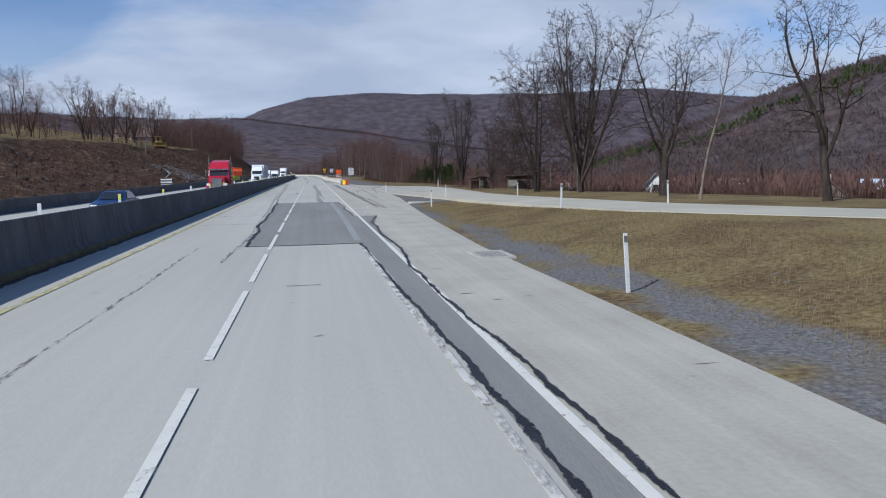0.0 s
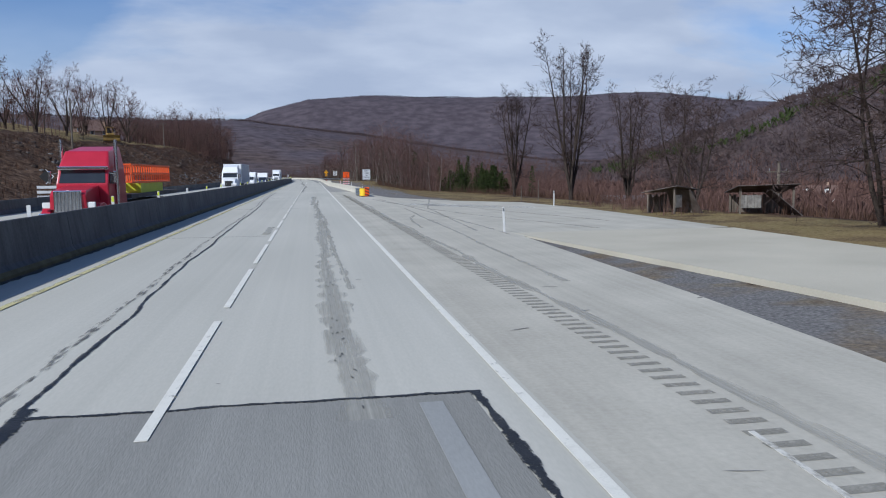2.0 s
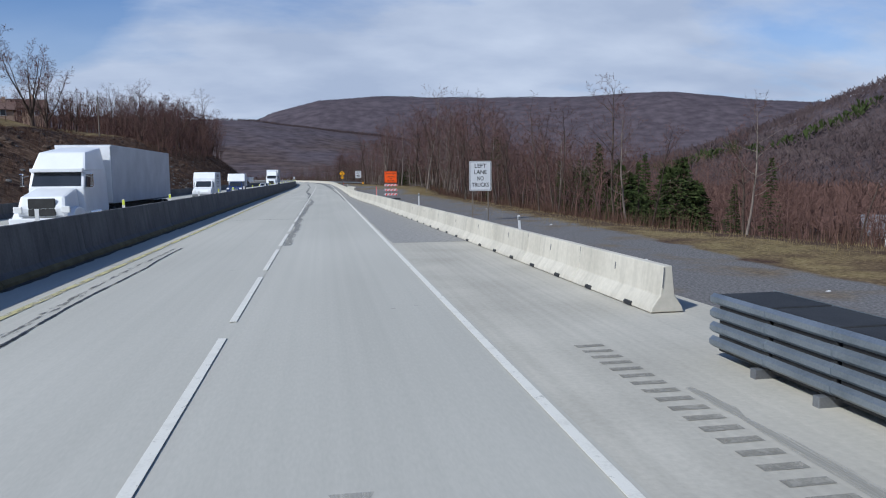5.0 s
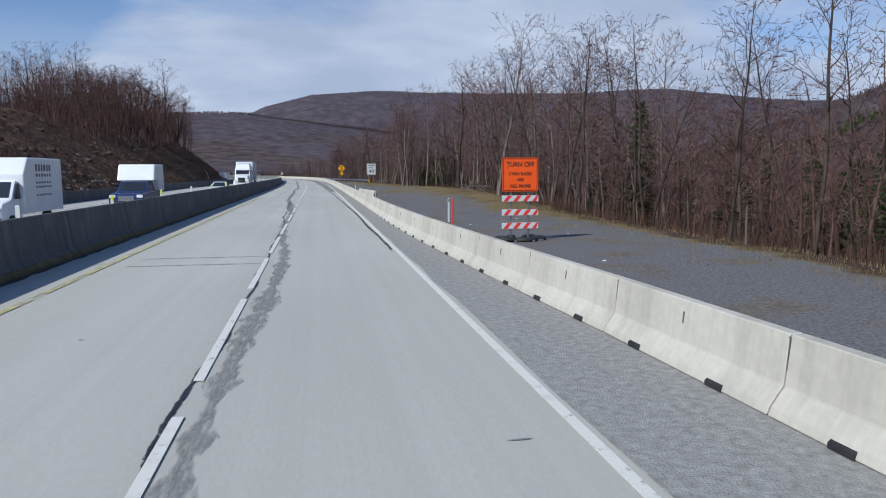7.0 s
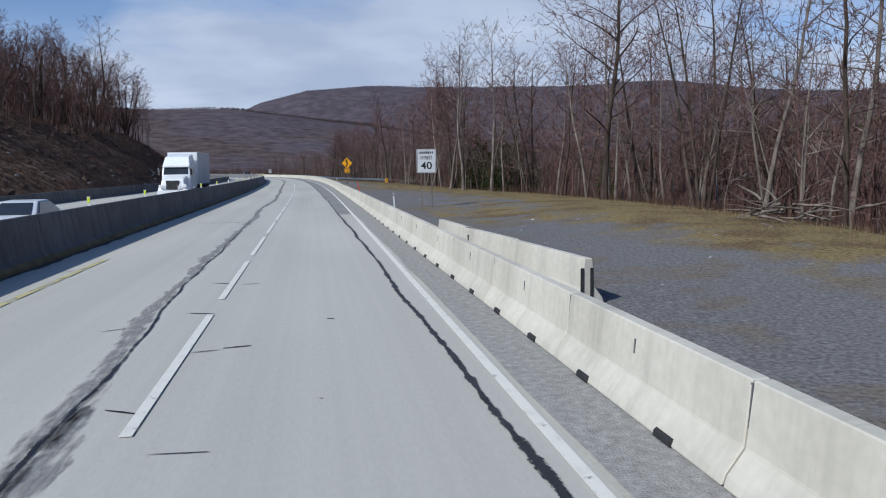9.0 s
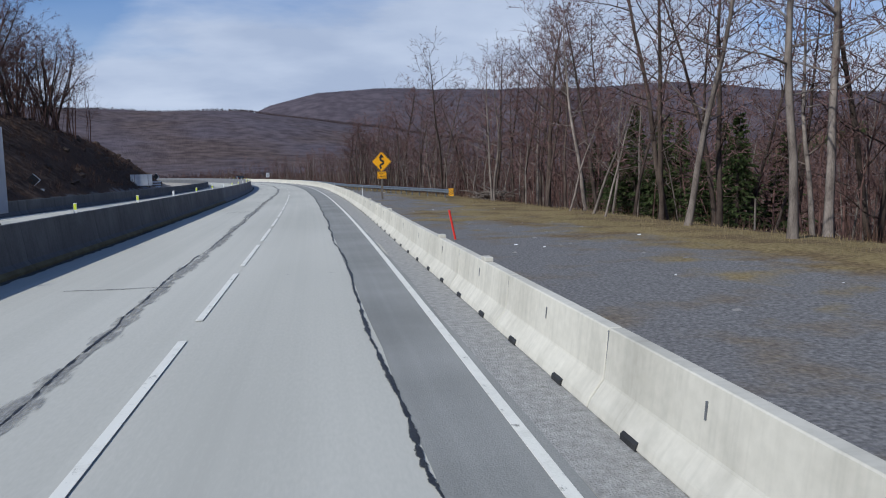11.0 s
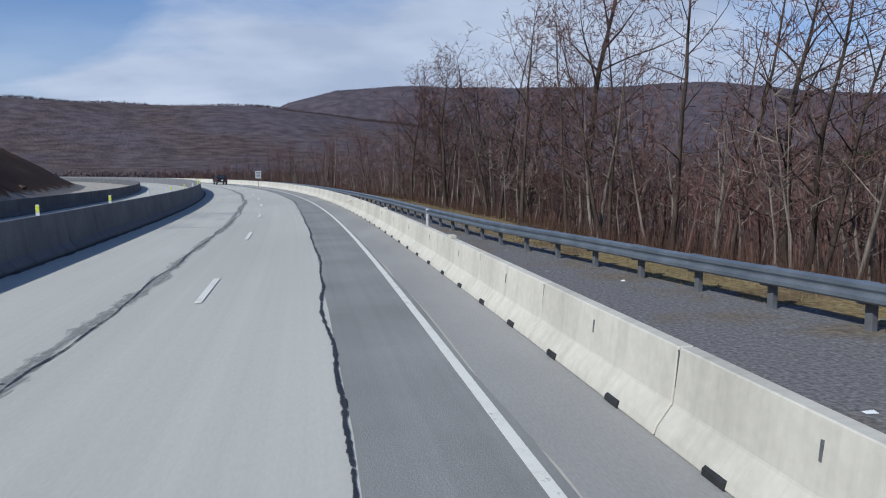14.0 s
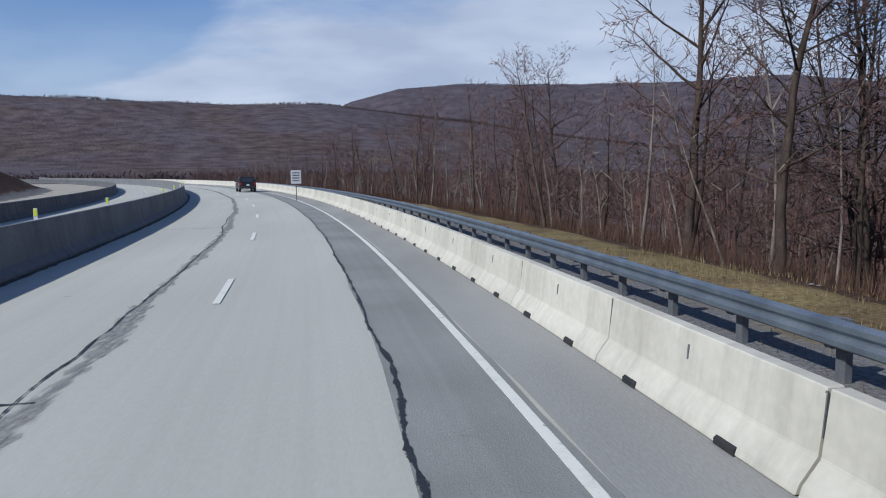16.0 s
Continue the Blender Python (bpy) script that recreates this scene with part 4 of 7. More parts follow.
BIG = [tree_thing("bare_tree", tree_meshes(11 + i, 17, 0.24, clear=0.26, reach=0.27, limbs=17, subs=7, twigs=6, fine=2, angle=50, thick=1.4), "tall bare grey deciduous tree with fine spreading twigs", planted(400 + 30 * i, -500), "bare roadside trees") for i in range(2)]
SPREAD = [tree_thing("bare_tree", tree_meshes(31 + i, 13, 0.13, clear=0.12, reach=0.34, limbs=13, subs=8, twigs=7, fine=3, angle=66, lift=0.02, stems=3, twist=0.22, bark=DARK_BARK, twig=DARK_TWIG, thick=1.25), "many-stemmed bare tree with wide dark branches", planted(460 + 30 * i, -500), "bare roadside trees") for i in range(2)]
ROUND = [tree_thing("bare_tree", tree_meshes(91 + i, 13, 0.24, clear=0.16, reach=0.40, limbs=20, subs=7, twigs=6, fine=2, leaders=5, splay=30, angle=46, lift=0.06, thick=1.4), "round-crowned bare tree with fine raised branches", planted(460 + 30 * i, -540), "bare roadside trees") for i in range(2)]
VASE = [tree_thing("bare_tree", tree_meshes(131 + i, 16, 0.25, clear=0.09, reach=0.34, limbs=44, subs=7, twigs=6, fine=2, leaders=8, splay=24, angle=38, lift=0.06, bend=0.05, bark=DARK_BARK, twig=DARK_TWIG, thick=1.25), "vase-shaped bare tree of many slim upright leaders", planted(460 + 30 * i, -580), "bare roadside trees") for i in range(2)]
OVAL = [tree_thing("bare_tree", tree_meshes(171 + i, 16, 0.22, clear=0.10, reach=0.25, limbs=38, subs=7, twigs=6, fine=2, leaders=6, splay=14, angle=36, lift=0.06, bend=0.05, bark=DARK_BARK, twig=DARK_TWIG, thick=1.25), "oval bare tree with a straight trunk and rising branches", planted(580 + 30 * i, -580), "bare roadside trees") for i in range(2)]
OAK = [tree_thing("bare_tree", tree_meshes(151 + i, 16, 0.27, clear=0.34, reach=0.44, limbs=15, subs=6, twigs=5, fine=2, leaders=3, splay=30, angle=58, lift=0.03, bend=0.16, twist=0.26, bark=DARK_BARK, twig=DARK_TWIG, thick=1.25), "tall bare tree with crooked open limbs", planted(520 + 30 * i, -580), "bare roadside trees") for i in range(2)]
SLIM = [tree_thing("bare_tree", tree_meshes(51 + i, 15, 0.13, clear=0.20, reach=0.25, limbs=15, subs=6, twigs=4, fine=1, angle=54, bend=0.10, stems=1 + (i == 3), twist=0.22, thick=1.4), "slender bare woodland tree with a thin trunk", planted(520 + 30 * i, -500), "bare woodland trees") for i in range(5)]
PALE = [tree_thing("bare_tree", tree_meshes(71 + i, 16, 0.15, clear=0.30, reach=0.27, limbs=13, subs=6, twigs=4, fine=1, angle=58, bend=0.11, bark=PALE_BARK, twist=0.24, thick=1.4), "pale-barked bare woodland tree", planted(680 + 30 * i, -500), "bare woodland trees") for i in range(3)]

rt = random.Random(5)
# solitary trees beyond the ramp
for src, x, y, turn, size in [
        (VASE[0], 20.9, 63.8, 0, 1.0), (OVAL[1], 22.4, 67.0, 90, 0.85), (SPREAD[0], 19.6, 72.5, 30, 1.0), (SPREAD[1], 21.4, 78.0, 200, 0.85), (OAK[0], 20.7, 47.8, 0, 0.82),
        (OAK[1], 22.0, 50.5, 160, 0.62), (PALE[0], 18.7, 39.6, 30, 0.55), (OAK[1], 21.7, 33.2, 40, 0.72), (OVAL[0], 20.4, 112.8, 40, 0.92), (OVAL[1], 17.8, 122.0, 0, 0.70),
        (OVAL[0], 24.5, 110.0, 10, 0.66), (SPREAD[0], 25.5, 104.0, 60, 0.72), (SLIM[2], 28.0, 108.0, 0, 0.6), (SPREAD[1], 23.5, 97.0, 120, 0.6), (SLIM[1], 16.7, 170.0, 50, 0.66), (SLIM[3], 30.0, 85.0, 0, 0.7),
        # larger trees at the wood's edge
        (BIG[0], 15.7, 267.0, 0, 0.92), (PALE[0], 14.0, 239.4, 20, 0.95), (SLIM[1], 15.6, 239.8, 100, 0.85), (PALE[2], 12.6, 295.0, 0, 0.95), (PALE[0], 20.4, 316.0, 60, 1.0), (BIG[1], 15.6, 329.5, 30, 1.0),
        (PALE[1], 11.6, 331.5, 10, 0.72), (PALE[2], 12.4, 334.0, 150, 0.75), (BIG[0], 11.2, 391.0, 80, 1.12), (BIG[1], 6.0, 430.5, 0, 1.02), (SPREAD[0], 7.1, 420.0, 0, 0.85), (BIG[0], 6.1, 457.0, 200, 0.9),
        (PALE[0], 8.7, 382.6, 0, 0.62), (PALE[1], 9.4, 385.0, 30, 0.6), (PALE[2], 8.0, 403.0, 30, 0.7), (SPREAD[1], 9.5, 400.0, 100, 0.8)]:
    place_tree(src, x, y, turn, size)
# wood along the shoulder, low at first, tall further on
TALL_S = [150, 178, 185, 215, 228, 260, 330, 380, 430, 520]
TALL_K = [0.38, 0.45, 0.58, 0.66, 0.88, 0.95, 0.98, 0.80, 0.56, 0.50]
s_ = 152.0
while s_ < 520:
    for row, gap in ((0, 2.2), (1, 5.5), (2, 10.5)):
        if rt.random() < (0.20, 0.10, 0.12)[row] or (row > 1 and s_ < 194):
            continue
        d_ = float(crest_d(s_)) + gap + rt.uniform(-1.2, 2.0)
        x, y, _ = on_road(s_ + rt.uniform(-2.2, 2.2), d_)
        src = rt.choice(SLIM + SLIM + PALE[:2] + BIG[:1])
        place_tree(src, x, y, rt.uniform(0, 360), float(np.interp(s_, TALL_S, TALL_K)) * rt.uniform(0.78, 1.15) * (1 + 0.05 * row))
    s_ += 6.0
# trees on the bank
for src, x, y, turn, size in [(ROUND[0], -48.2, 231.5, 0, 1.12), (ROUND[1], -49.3, 190.0, 50, 1.05), (SLIM[0], -44.7, 193.0, 0, 0.7), (ROUND[1], -50.0, 258.0, 120, 1.1), (ROUND[0], -53.0, 273.0, 80, 1.0), (ROUND[1], -52.0, 215.0, 20, 1.1),
                              (ROUND[0], -56.0, 243.0, 200, 1.0), (ROUND[1], -50.0, 170.0, 140, 1.0), (SLIM[1], -47.0, 160.0, 0, 0.7), (SLIM[4], -46.0, 205.0, 0, 0.6)]:
    place_tree(src, x, y, turn, size)
for i in range(30):
    s_ = 66 + 6.2 * i + rt.uniform(-3, 3)
    x, y, _ = on_road(s_, -(46.5 if s_ < 165 else 52.0) - rt.uniform(0, 14))
    place_tree(rt.choice(SLIM + ROUND), x, y, rt.uniform(0, 360), rt.uniform(0.62, 0.88))
for i in range(34):
    s_ = 290 + 3.4 * i + rt.uniform(-2, 2)
    x, y, _ = on_road(s_, -rt.uniform(36, 56))
    place_tree(rt.choice(SLIM[:2] + ROUND * 2), x, y, rt.uniform(0, 360), rt.uniform(1.05, 1.4) * float(np.interp(s_, [290, 330, 350, 390, 410], [0.56, 0.72, 1.0, 1.0, 0.8])))
# round trees at the end of the bank's wood
for i, (s_, d_) in enumerate(((388, -36), (394, -41), (399, -37), (380, -42), (370, -38))):
    x, y, _ = on_road(s_, d_)
    place_tree(ROUND[i % 2], x, y, 67 * i, 1.12 + 0.06 * (i % 4))


def far_woods(name, label, n, seed, pick, tall, wide, mat, rays=4):
    """Many small bare crowns, each a sheaf of raised slivers, joined into one object."""
    rs = np.random.RandomState(seed)
    x, y = pick(rs, n)
    z = terrain(x, y)[0]
    n = len(x)
    h = tall * rs.uniform(0.6, 1.2, (n, 1))
    a = rs.uniform(0, 6.283, (n, rays))
    lean = rs.uniform(0.10, 0.60, (n, rays)) * h
    turn = rs.uniform(0, 6.283, (n, rays))
    w = wide * rs.uniform(0.6, 1.3, (n, rays))
    px, py, pz = x[:, None], y[:, None], z[:, None]
    tip_x, tip_y = px + np.cos(a) * lean, py + np.sin(a) * lean
    top = pz + h * rs.uniform(0.5, 1.0, (n, rays))
    low = np.broadcast_to(pz, (n, rays)) + h * rs.uniform(-0.05, 0.35, (n, rays))
    v = np.empty((n, rays, 3, 3))
    v[:, :, 0] = np.stack([np.broadcast_to(px, (n, rays)), np.broadcast_to(py, (n, rays)), low], -1)
    v[:, :, 1] = np.stack([tip_x + np.cos(turn) * w / 2, tip_y + np.sin(turn) * w / 2, top], -1)
    v[:, :, 2] = np.stack([tip_x - np.cos(turn) * w / 2, tip_y - np.sin(turn) * w / 2, top - 0.15 * h], -1)
    faces = np.arange(n * rays * 3).reshape(-1, 3)
    ob = mesh_object(name, v.reshape(-1, 3).tolist(), faces.tolist(), mat)
    tagged(ob, label, "woods", kind="stuff")


def pick_hills(lo, hi, a0, a1):
    def pick(rs, n):
        az = np.radians(rs.uniform(a0, a1, n))
        r = np.sqrt(rs.uniform(lo ** 2, hi ** 2, n))
        x, y = r * np.sin(az), 200 + r * np.cos(az)
        s, d = road_coords(x, y)
        keep = (d > 75) | ((d < -75) & (r > 750))
        return x[keep], y[keep]
    return pick


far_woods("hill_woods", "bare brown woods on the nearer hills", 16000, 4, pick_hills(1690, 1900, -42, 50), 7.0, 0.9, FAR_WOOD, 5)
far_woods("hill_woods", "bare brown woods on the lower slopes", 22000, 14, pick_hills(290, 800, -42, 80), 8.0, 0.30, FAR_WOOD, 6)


def pick_pines(rs, n):
    x, y = rs.uniform(250, 560, n), rs.uniform(500, 730, n)
    line = np.interp(x, [250, 323, 384, 418, 470, 560], [678, 676, 664, 632, 600, 560])
    keep = np.abs(y - line + 70 * noise_at(x, y)) < 6 + 12 * step(x, 270, 420)
    return x[keep], y[keep]


def noise_at(x, y):
    return smooth_noise(x, y, 45.0, 2.2)


far_woods("hill_pines", "dark green pines along the shoulder of the hill", 2600, 9, pick_pines, 10.0, 1.5, NEEDLES, 9)
far_woods("hazy_mountain_woods", "bare purple-brown woods on the distant mountain, haze put in their colour", 9000, 6, pick_hills(4080, 4215, -14, 46), 7.0, 3.2, HAZY_MOUNTAIN_WOOD, 3)


def stem_woods(name, label, n, seed, pick, tall, mat, grown=None):
    """Thin bare stems with a few raised branches, joined into one object, for the depth of a wood."""
    rs = random.Random(seed)
    xs, ys = pick(np.random.RandomState(seed), n)
    zs = terrain(xs, ys)[0]
    w = Wood()
    for x, y, z in zip(xs, ys, zs):
        h = tall * rs.uniform(0.5, 1.12) * (float(np.interp(y, *grown)) if grown else 1.0)
        base = Vector((x, y, z - 0.3))
        ax = grow_path(rs, base, Vector((rs.uniform(-.16, .16), rs.uniform(-.16, .16), 1)), h * 0.92, 4, 0.16, 0.1)
        r = rs.uniform(0.04, 0.11)
        w.limb(ax, [r, r * .8, r * .6, r * .35, 0.01], 3)
        for k in range(10):
            q = rs.uniform(0.25, 0.98)
            i = min(int(q * 4), 3)
            p = ax[i].lerp(ax[i + 1], q * 4 - i)
            a = rs.uniform(0, 6.28)
            bl = h * rs.uniform(0.12, 0.29) * (1.25 - q * 0.65)
            b = grow_path(rs, p, Vector((math.cos(a), math.sin(a), rs.uniform(0.2, 1.1))), bl, 2, 0.35, 0.1)
            w.blade(b[0], b[2], 0.024, rs)
            w.blade(b[1], b[2], 0.018, rs)
            for _ in range(4):
                e = b[0].lerp(b[2], rs.uniform(0.3, 1))
                tw = e + Vector((rs.uniform(-1, 1), rs.uniform(-1, 1), rs.uniform(-0.1, 1.1))).normalized() * bl * 0.6
                w.blade(e, tw, 0.016, rs)
    ob = new(name, w.mesh(name, mat))
    tagged(ob, label, "woods", kind="stuff")


def pick_strip(s0, s1, d0, d1, over_crest=True):
    def pick(rs, n):
        s = rs.uniform(s0, s1, n)
        d = d0 + (d1 - d0) * rs.uniform(0, 1, n) ** 1.3
        if over_crest:
            d = d + crest_d(s)
        pts = np.array([on_road(a, b)[:2] for a, b in zip(s, d)])
        az = np.degrees(np.arctan2(pts[:, 0] + 2, pts[:, 1] - 75))
        pts = pts[~((az > 12) & (az < 18.6) & (pts[:, 1] < 216) & (pts[:, 1] > 150))]   # the green thicket's clearing
        open_ = (pts[:, 0] > 11) & (pts[:, 0] < 28) & (pts[:, 1] > 296) & (pts[:, 1] < 330) & (rs.uniform(0, 1, len(pts)) < 0.82)   # thin wood in front of the pines
        pts = pts[~open_]
        return pts[:, 0], pts[:, 1]
    return pick


stem_woods("woodland", "dense bare woodland behind the verge", 4200, 21, pick_strip(172, 600, 8, 55), 15.5, MID_WOOD, (TALL_S, TALL_K))
stem_woods("woodland", "thin pale trunks at the front of the wood", 420, 25, pick_strip(215, 560, 3.5, 24), 13.0, PALE_BARK, (TALL_S, TALL_K))
stem_woods("woodland", "bare scrub wood below the ramp", 800, 22, pick_strip(20, 172, 14, 110), 7.0, MID_WOOD)
stem_woods("woodland", "bare wood along the top of the bank", 1000, 23, pick_strip(286, 404, -66, -33, False), 13.0, MID_WOOD, ([286, 330, 350, 404], [0.5, 0.68, 1.0, 1.0]))
stem_woods("woodland", "thin bare wood behind the bank", 650, 24, pick_strip(60, 300, -110, -50, False), 8.0, MID_WOOD)


def pick_valley(rs, n):
    x, y = rs.uniform(70, 340, n), rs.uniform(20, 560, n)
    clear = np.ones(n, bool)
    for hx, hy, hr in ((161, 266, 14), (142, 209, 10), (75, 102, 10), (124, 136, 20), (64, 196, 12), (46, 101, 9)):
        clear &= np.hypot(x - hx, y - hy) > hr
        reach, side = (x * hx + y * hy) / np.hypot(hx, hy), np.abs(x * hy - y * hx) / np.hypot(hx, hy)
        clear &= ~((reach < np.hypot(hx, hy)) & (side < hr * 0.4) & (reach > 0.8 * np.hypot(hx, hy)))
    clear &= np.hypot(x, y - 200) < 345
    return x[clear], y[clear]


far_woods("valley_woods", "bare brown woods across the valley floor", 9000, 15, pick_valley, 7.0, 0.32, MID_WOOD, 9)


def brush(name, label, n, seed, pick, tall, mat, wide=(0.012, 0.03)):
    """Knee to head high dry stalks leaning out of the ground, joined into one object."""
    rs = random.Random(seed)
    xs, ys = pick(np.random.RandomState(seed), n)
    zs = terrain(xs, ys)[0]
    vs, fs = [], []
    for x, y, z in zip(xs, ys, zs):
        for _ in range(9):
            h = tall * rs.uniform(0.4, 1.1)
            a, l = rs.uniform(0, 6.28), h * rs.uniform(0.1, 0.6)
            bx, by = x + rs.uniform(-.5, .5), y + rs.uniform(-.5, .5)
            t = rs.uniform(*wide)
            b = len(vs)
            ca, sa = math.cos(a), math.sin(a)
            vs += [(bx - sa * t, by + ca * t, z - 0.05), (bx + sa * t, by - ca * t, z - 0.05), (bx + ca * l, by + sa * l, z + h)]
            fs.append((b, b + 1, b + 2))
    tagged(mesh_object(name, vs, fs, mat), label, "brush", kind="stuff")


brush("brush", "dense dry reddish brush below the guardrail", 9000, 31, pick_strip(352, 620, 2.2, 13), 0.85, BRUSH, (0.004, 0.011))
brush("brush", "dry undergrowth at the wood's edge", 5000, 32, pick_strip(130, 350, 2.0, 16), 1.0, BRUSH, (0.006, 0.018))
brush("brush", "dry undergrowth below the ramp", 2200, 33, pick_strip(20, 130, 2, 30), 1.0, BRUSH)


# ---------------------------------------------------------------- road wear
def wavy(points):
    xs, ys = zip(*points)
    return lambda s: float(np.interp(s, xs, ys))


def seam(s0, s1, d, width, mat, z, seed, label, wob=0.05, ds=0.25, vary=0.9):
    """A wandering sealed crack or stain along the road, of uneven width."""
    rnd = random.Random(seed)
    ds = 0.11 if mat is TAR else ds
    n = int((s1 - s0) / ds)
    verts, faces, off, drift, wd = [], [], 0.0, 0.0, width
    across, along = [], []
    for i in range(n + 1):
        s = s0 + (s1 - s0) * i / n
        drift = drift * 0.82 + rnd.uniform(-wob, wob) * 0.13
        off = (off + drift) * 0.96
        wd = max(0.2 * width, wd * 0.5 + 0.5 * width * rnd.uniform(1 - vary, 1 + vary))
        c = d(s) + off
        across += [-1, -1, 1, 1]
        along += [s] * 4
        verts += [on_road(s, c - wd / 2, z - 0.006), on_road(s, c - wd / 2, z), on_road(s, c + wd / 2, z), on_road(s, c + wd / 2, z - 0.006)]
    for i in range(n):
        for k in range(3):
            faces.append((4 * i + k, 4 * i + k + 1, 4 * i + k + 5, 4 * i + k + 4))
    ob = mesh_object("crack_seal" if mat is TAR else "road_stain", verts, faces, mat)
    road_uv(ob, across, along)
    tagged(ob, label, "road wear", kind="structure")


def flecks(name, label, n, s0, s1, d0, d1, mat, seed, lx=(0.05, 0.25), ly=(0.02, 0.08), z=0.010):
    """Scattered spalls, skid scuffs and stains, joined into one object."""
    rs = random.Random(seed)
    vs, fs = [], []
    for _ in range(n):
        s, d = rs.uniform(s0, s1), rs.uniform(d0(0) if callable(d0) else d0, d1)
        a, b, turn = rs.uniform(*lx), rs.uniform(*ly), rs.uniform(-0.5, 0.5)
        base = len(vs)
        k_ = 7
        for i in range(k_):
            t = 2 * math.pi * i / k_
            r = rs.uniform(0.6, 1.15)
            u, v = a * r * math.cos(t), b * r * math.sin(t)
            vs.append(on_road(s + u * math.sin(turn) + v * math.cos(turn), d + u * math.cos(turn) - v * math.sin(turn), z))
        fs.append(tuple(range(base, base + k_)))
    tagged(mesh_object(name, vs, fs, mat), label, "road wear", kind="stuff")


LEFT_SEAM = wavy([(26, -4.42), (59, -5.05), (63, -5.2), (83, -5.7), (101, -5.9), (129, -6.7), (150, -6.9)])
seam(26, 59, LEFT_SEAM, 0.15, TAR, 0.013, 1, "black sealed crack along the patch edge", 0.05)
# darker than the shoulder: the groove bottoms' shade sits in this colour
seam(59, 150, LEFT_SEAM, 0.06, TAR, 0.013, 2, "thin black sealed crack in the passing lane", 0.03)
seam(22, 150, lambda s: LEFT_SEAM(max(s, 27)) - 0.25, 0.22, STAIN, 0.009, 3, "grey grimy band in the passing lane", 0.05)
seam(40.4, 58.7, wavy([(40.4, -0.25), (58.7, -0.52)]), 0.10, TAR, 0.013, 4, "black sealed edge of the asphalt patch", 0.04)
seam(-60, 26, OLD_EDGE, 0.11, TAR, 0.013, 5, "black sealed edge of the asphalt strip", 0.04)
seam(-60, 36, lambda s: 0.10 + 0.2 * float(step(s, 26, 35)), 0.09, TAR, 0.021, 6, "black sealed edge of the asphalt strip", 0.05)
seam(35, 40.4, wavy([(35, 0.35), (37, 0.5), (40.4, 0.95)]), 0.08, TAR, 0.013, 7, "black sealed edge of the shoulder patch", 0.04)


def cross_seal(s0, a, b, width, seed, label="black sealed joint across the lane"):
    """A ragged tar line across the lane."""
    rk = random.Random(seed)
    n = max(6, int(abs(b - a) / 0.15))
    vs, fs, across, off = [], [], [], 0.0
    for i in range(n + 1):
        off = off * 0.85 + rk.uniform(-0.02, 0.02)
        w = width * rk.uniform(0.55, 1.25) / 2
        d = a + (b - a) * i / n
        for k, z in ((-1, 0.006), (-1, 0.0135), (1, 0.0135), (1, 0.006)):
            vs.append(on_road(s0 + off + k * w, d, z))
            across.append(k)
    for i in range(n):
        for k in range(3):
            fs.append((4 * i + k, 4 * i + k + 1, 4 * i + k + 5, 4 * i + k + 4))
    ob = mesh_object("crack_seal", vs, fs, TAR)
    road_uv(ob, across, [0.0] * len(vs))
    tagged(ob, label, "road wear", kind="structure")


for k, (s_, a, b) in enumerate(((26.0, -4.42, -0.7), (58.7, -5.05, -0.5), (40.4, -0.25, 0.95))):
    cross_seal(s_, a, b, 0.13 if k != 1 else 0.08, 70 + k)
MID_SEAM = wavy([(55, -1.75), (75, -1.85), (90, -1.95), (103, -2.15), (130, -2.2)])
seam(58, 130, lambda s: MID_SEAM(s) + 0.12, 0.44, SOFT_STAIN, 0.007, 8, "dark wheel-worn band in the lane", 0.05)
seam(66, 118, lambda s: MID_SEAM(s) + 0.42, 0.16, SOFT_STAIN, 0.008, 9, "dark crack line in the lane", 0.05)
for k in range(14):
    q = 58 + 5.0 * k
    flecks("road_spalls", "small black cracked flecks in the worn band", 14, q, q + 5.0, MID_SEAM(q) - 0.14, MID_SEAM(q) + 0.10, TAR_FLECK, 460 + k, (0.005, 0.016), (0.02, 0.08), 0.0125)
seam(150, 232, wavy([(150, -3.45), (193, -3.35), (205, -3.75), (221, -3.95), (232, -4.3)]), 0.34, BAND, 0.0085, 11, "crumbling grey band beside the lane dashes", 0.07)
seam(176, 222, wavy([(176, -3.45), (205, -3.85), (222, -4.1)]), 0.05, TAR, 0.013, 12, "thin black crack beside the lane dashes", 0.06)
L2 = wavy([(222, -4.1), (245, -4.6), (270, -5.0), (283, -4.8), (292, -4.95), (320, -5.3), (335, -5.4), (350, -5.1), (382, -4.85), (424, -4.9), (600, -4.95)])
seam(222, 600, L2, 0.30, BAND, 0.0085, 13, "grey grimy band in the passing lane", 0.06)
seam(222, 600, lambda s: L2(s) - 0.03, 0.035, TAR, 0.013, 14, "black sealed crack in the passing lane", 0.05, vary=1.3)
R2 = wavy([(196, -0.16), (222, -0.2), (262, -0.7), (300, -1.18), (340, -1.33), (360, -1.4), (385, -1.5), (407, -1.21), (600, -1.22)])
seam(196, 262, R2, 0.09, TAR, 0.013, 15, "black sealed crack beside the edge line", 0.02)
seam(262, 600, R2, 0.055, TAR, 0.013, 16, "black sealed joint between concrete and asphalt", 0.035, vary=1.3)
seam(-60, 26, lambda s: -5.9, 0.16, STAIN, 0.003, 17, "faint dark wheel track", 0.03)
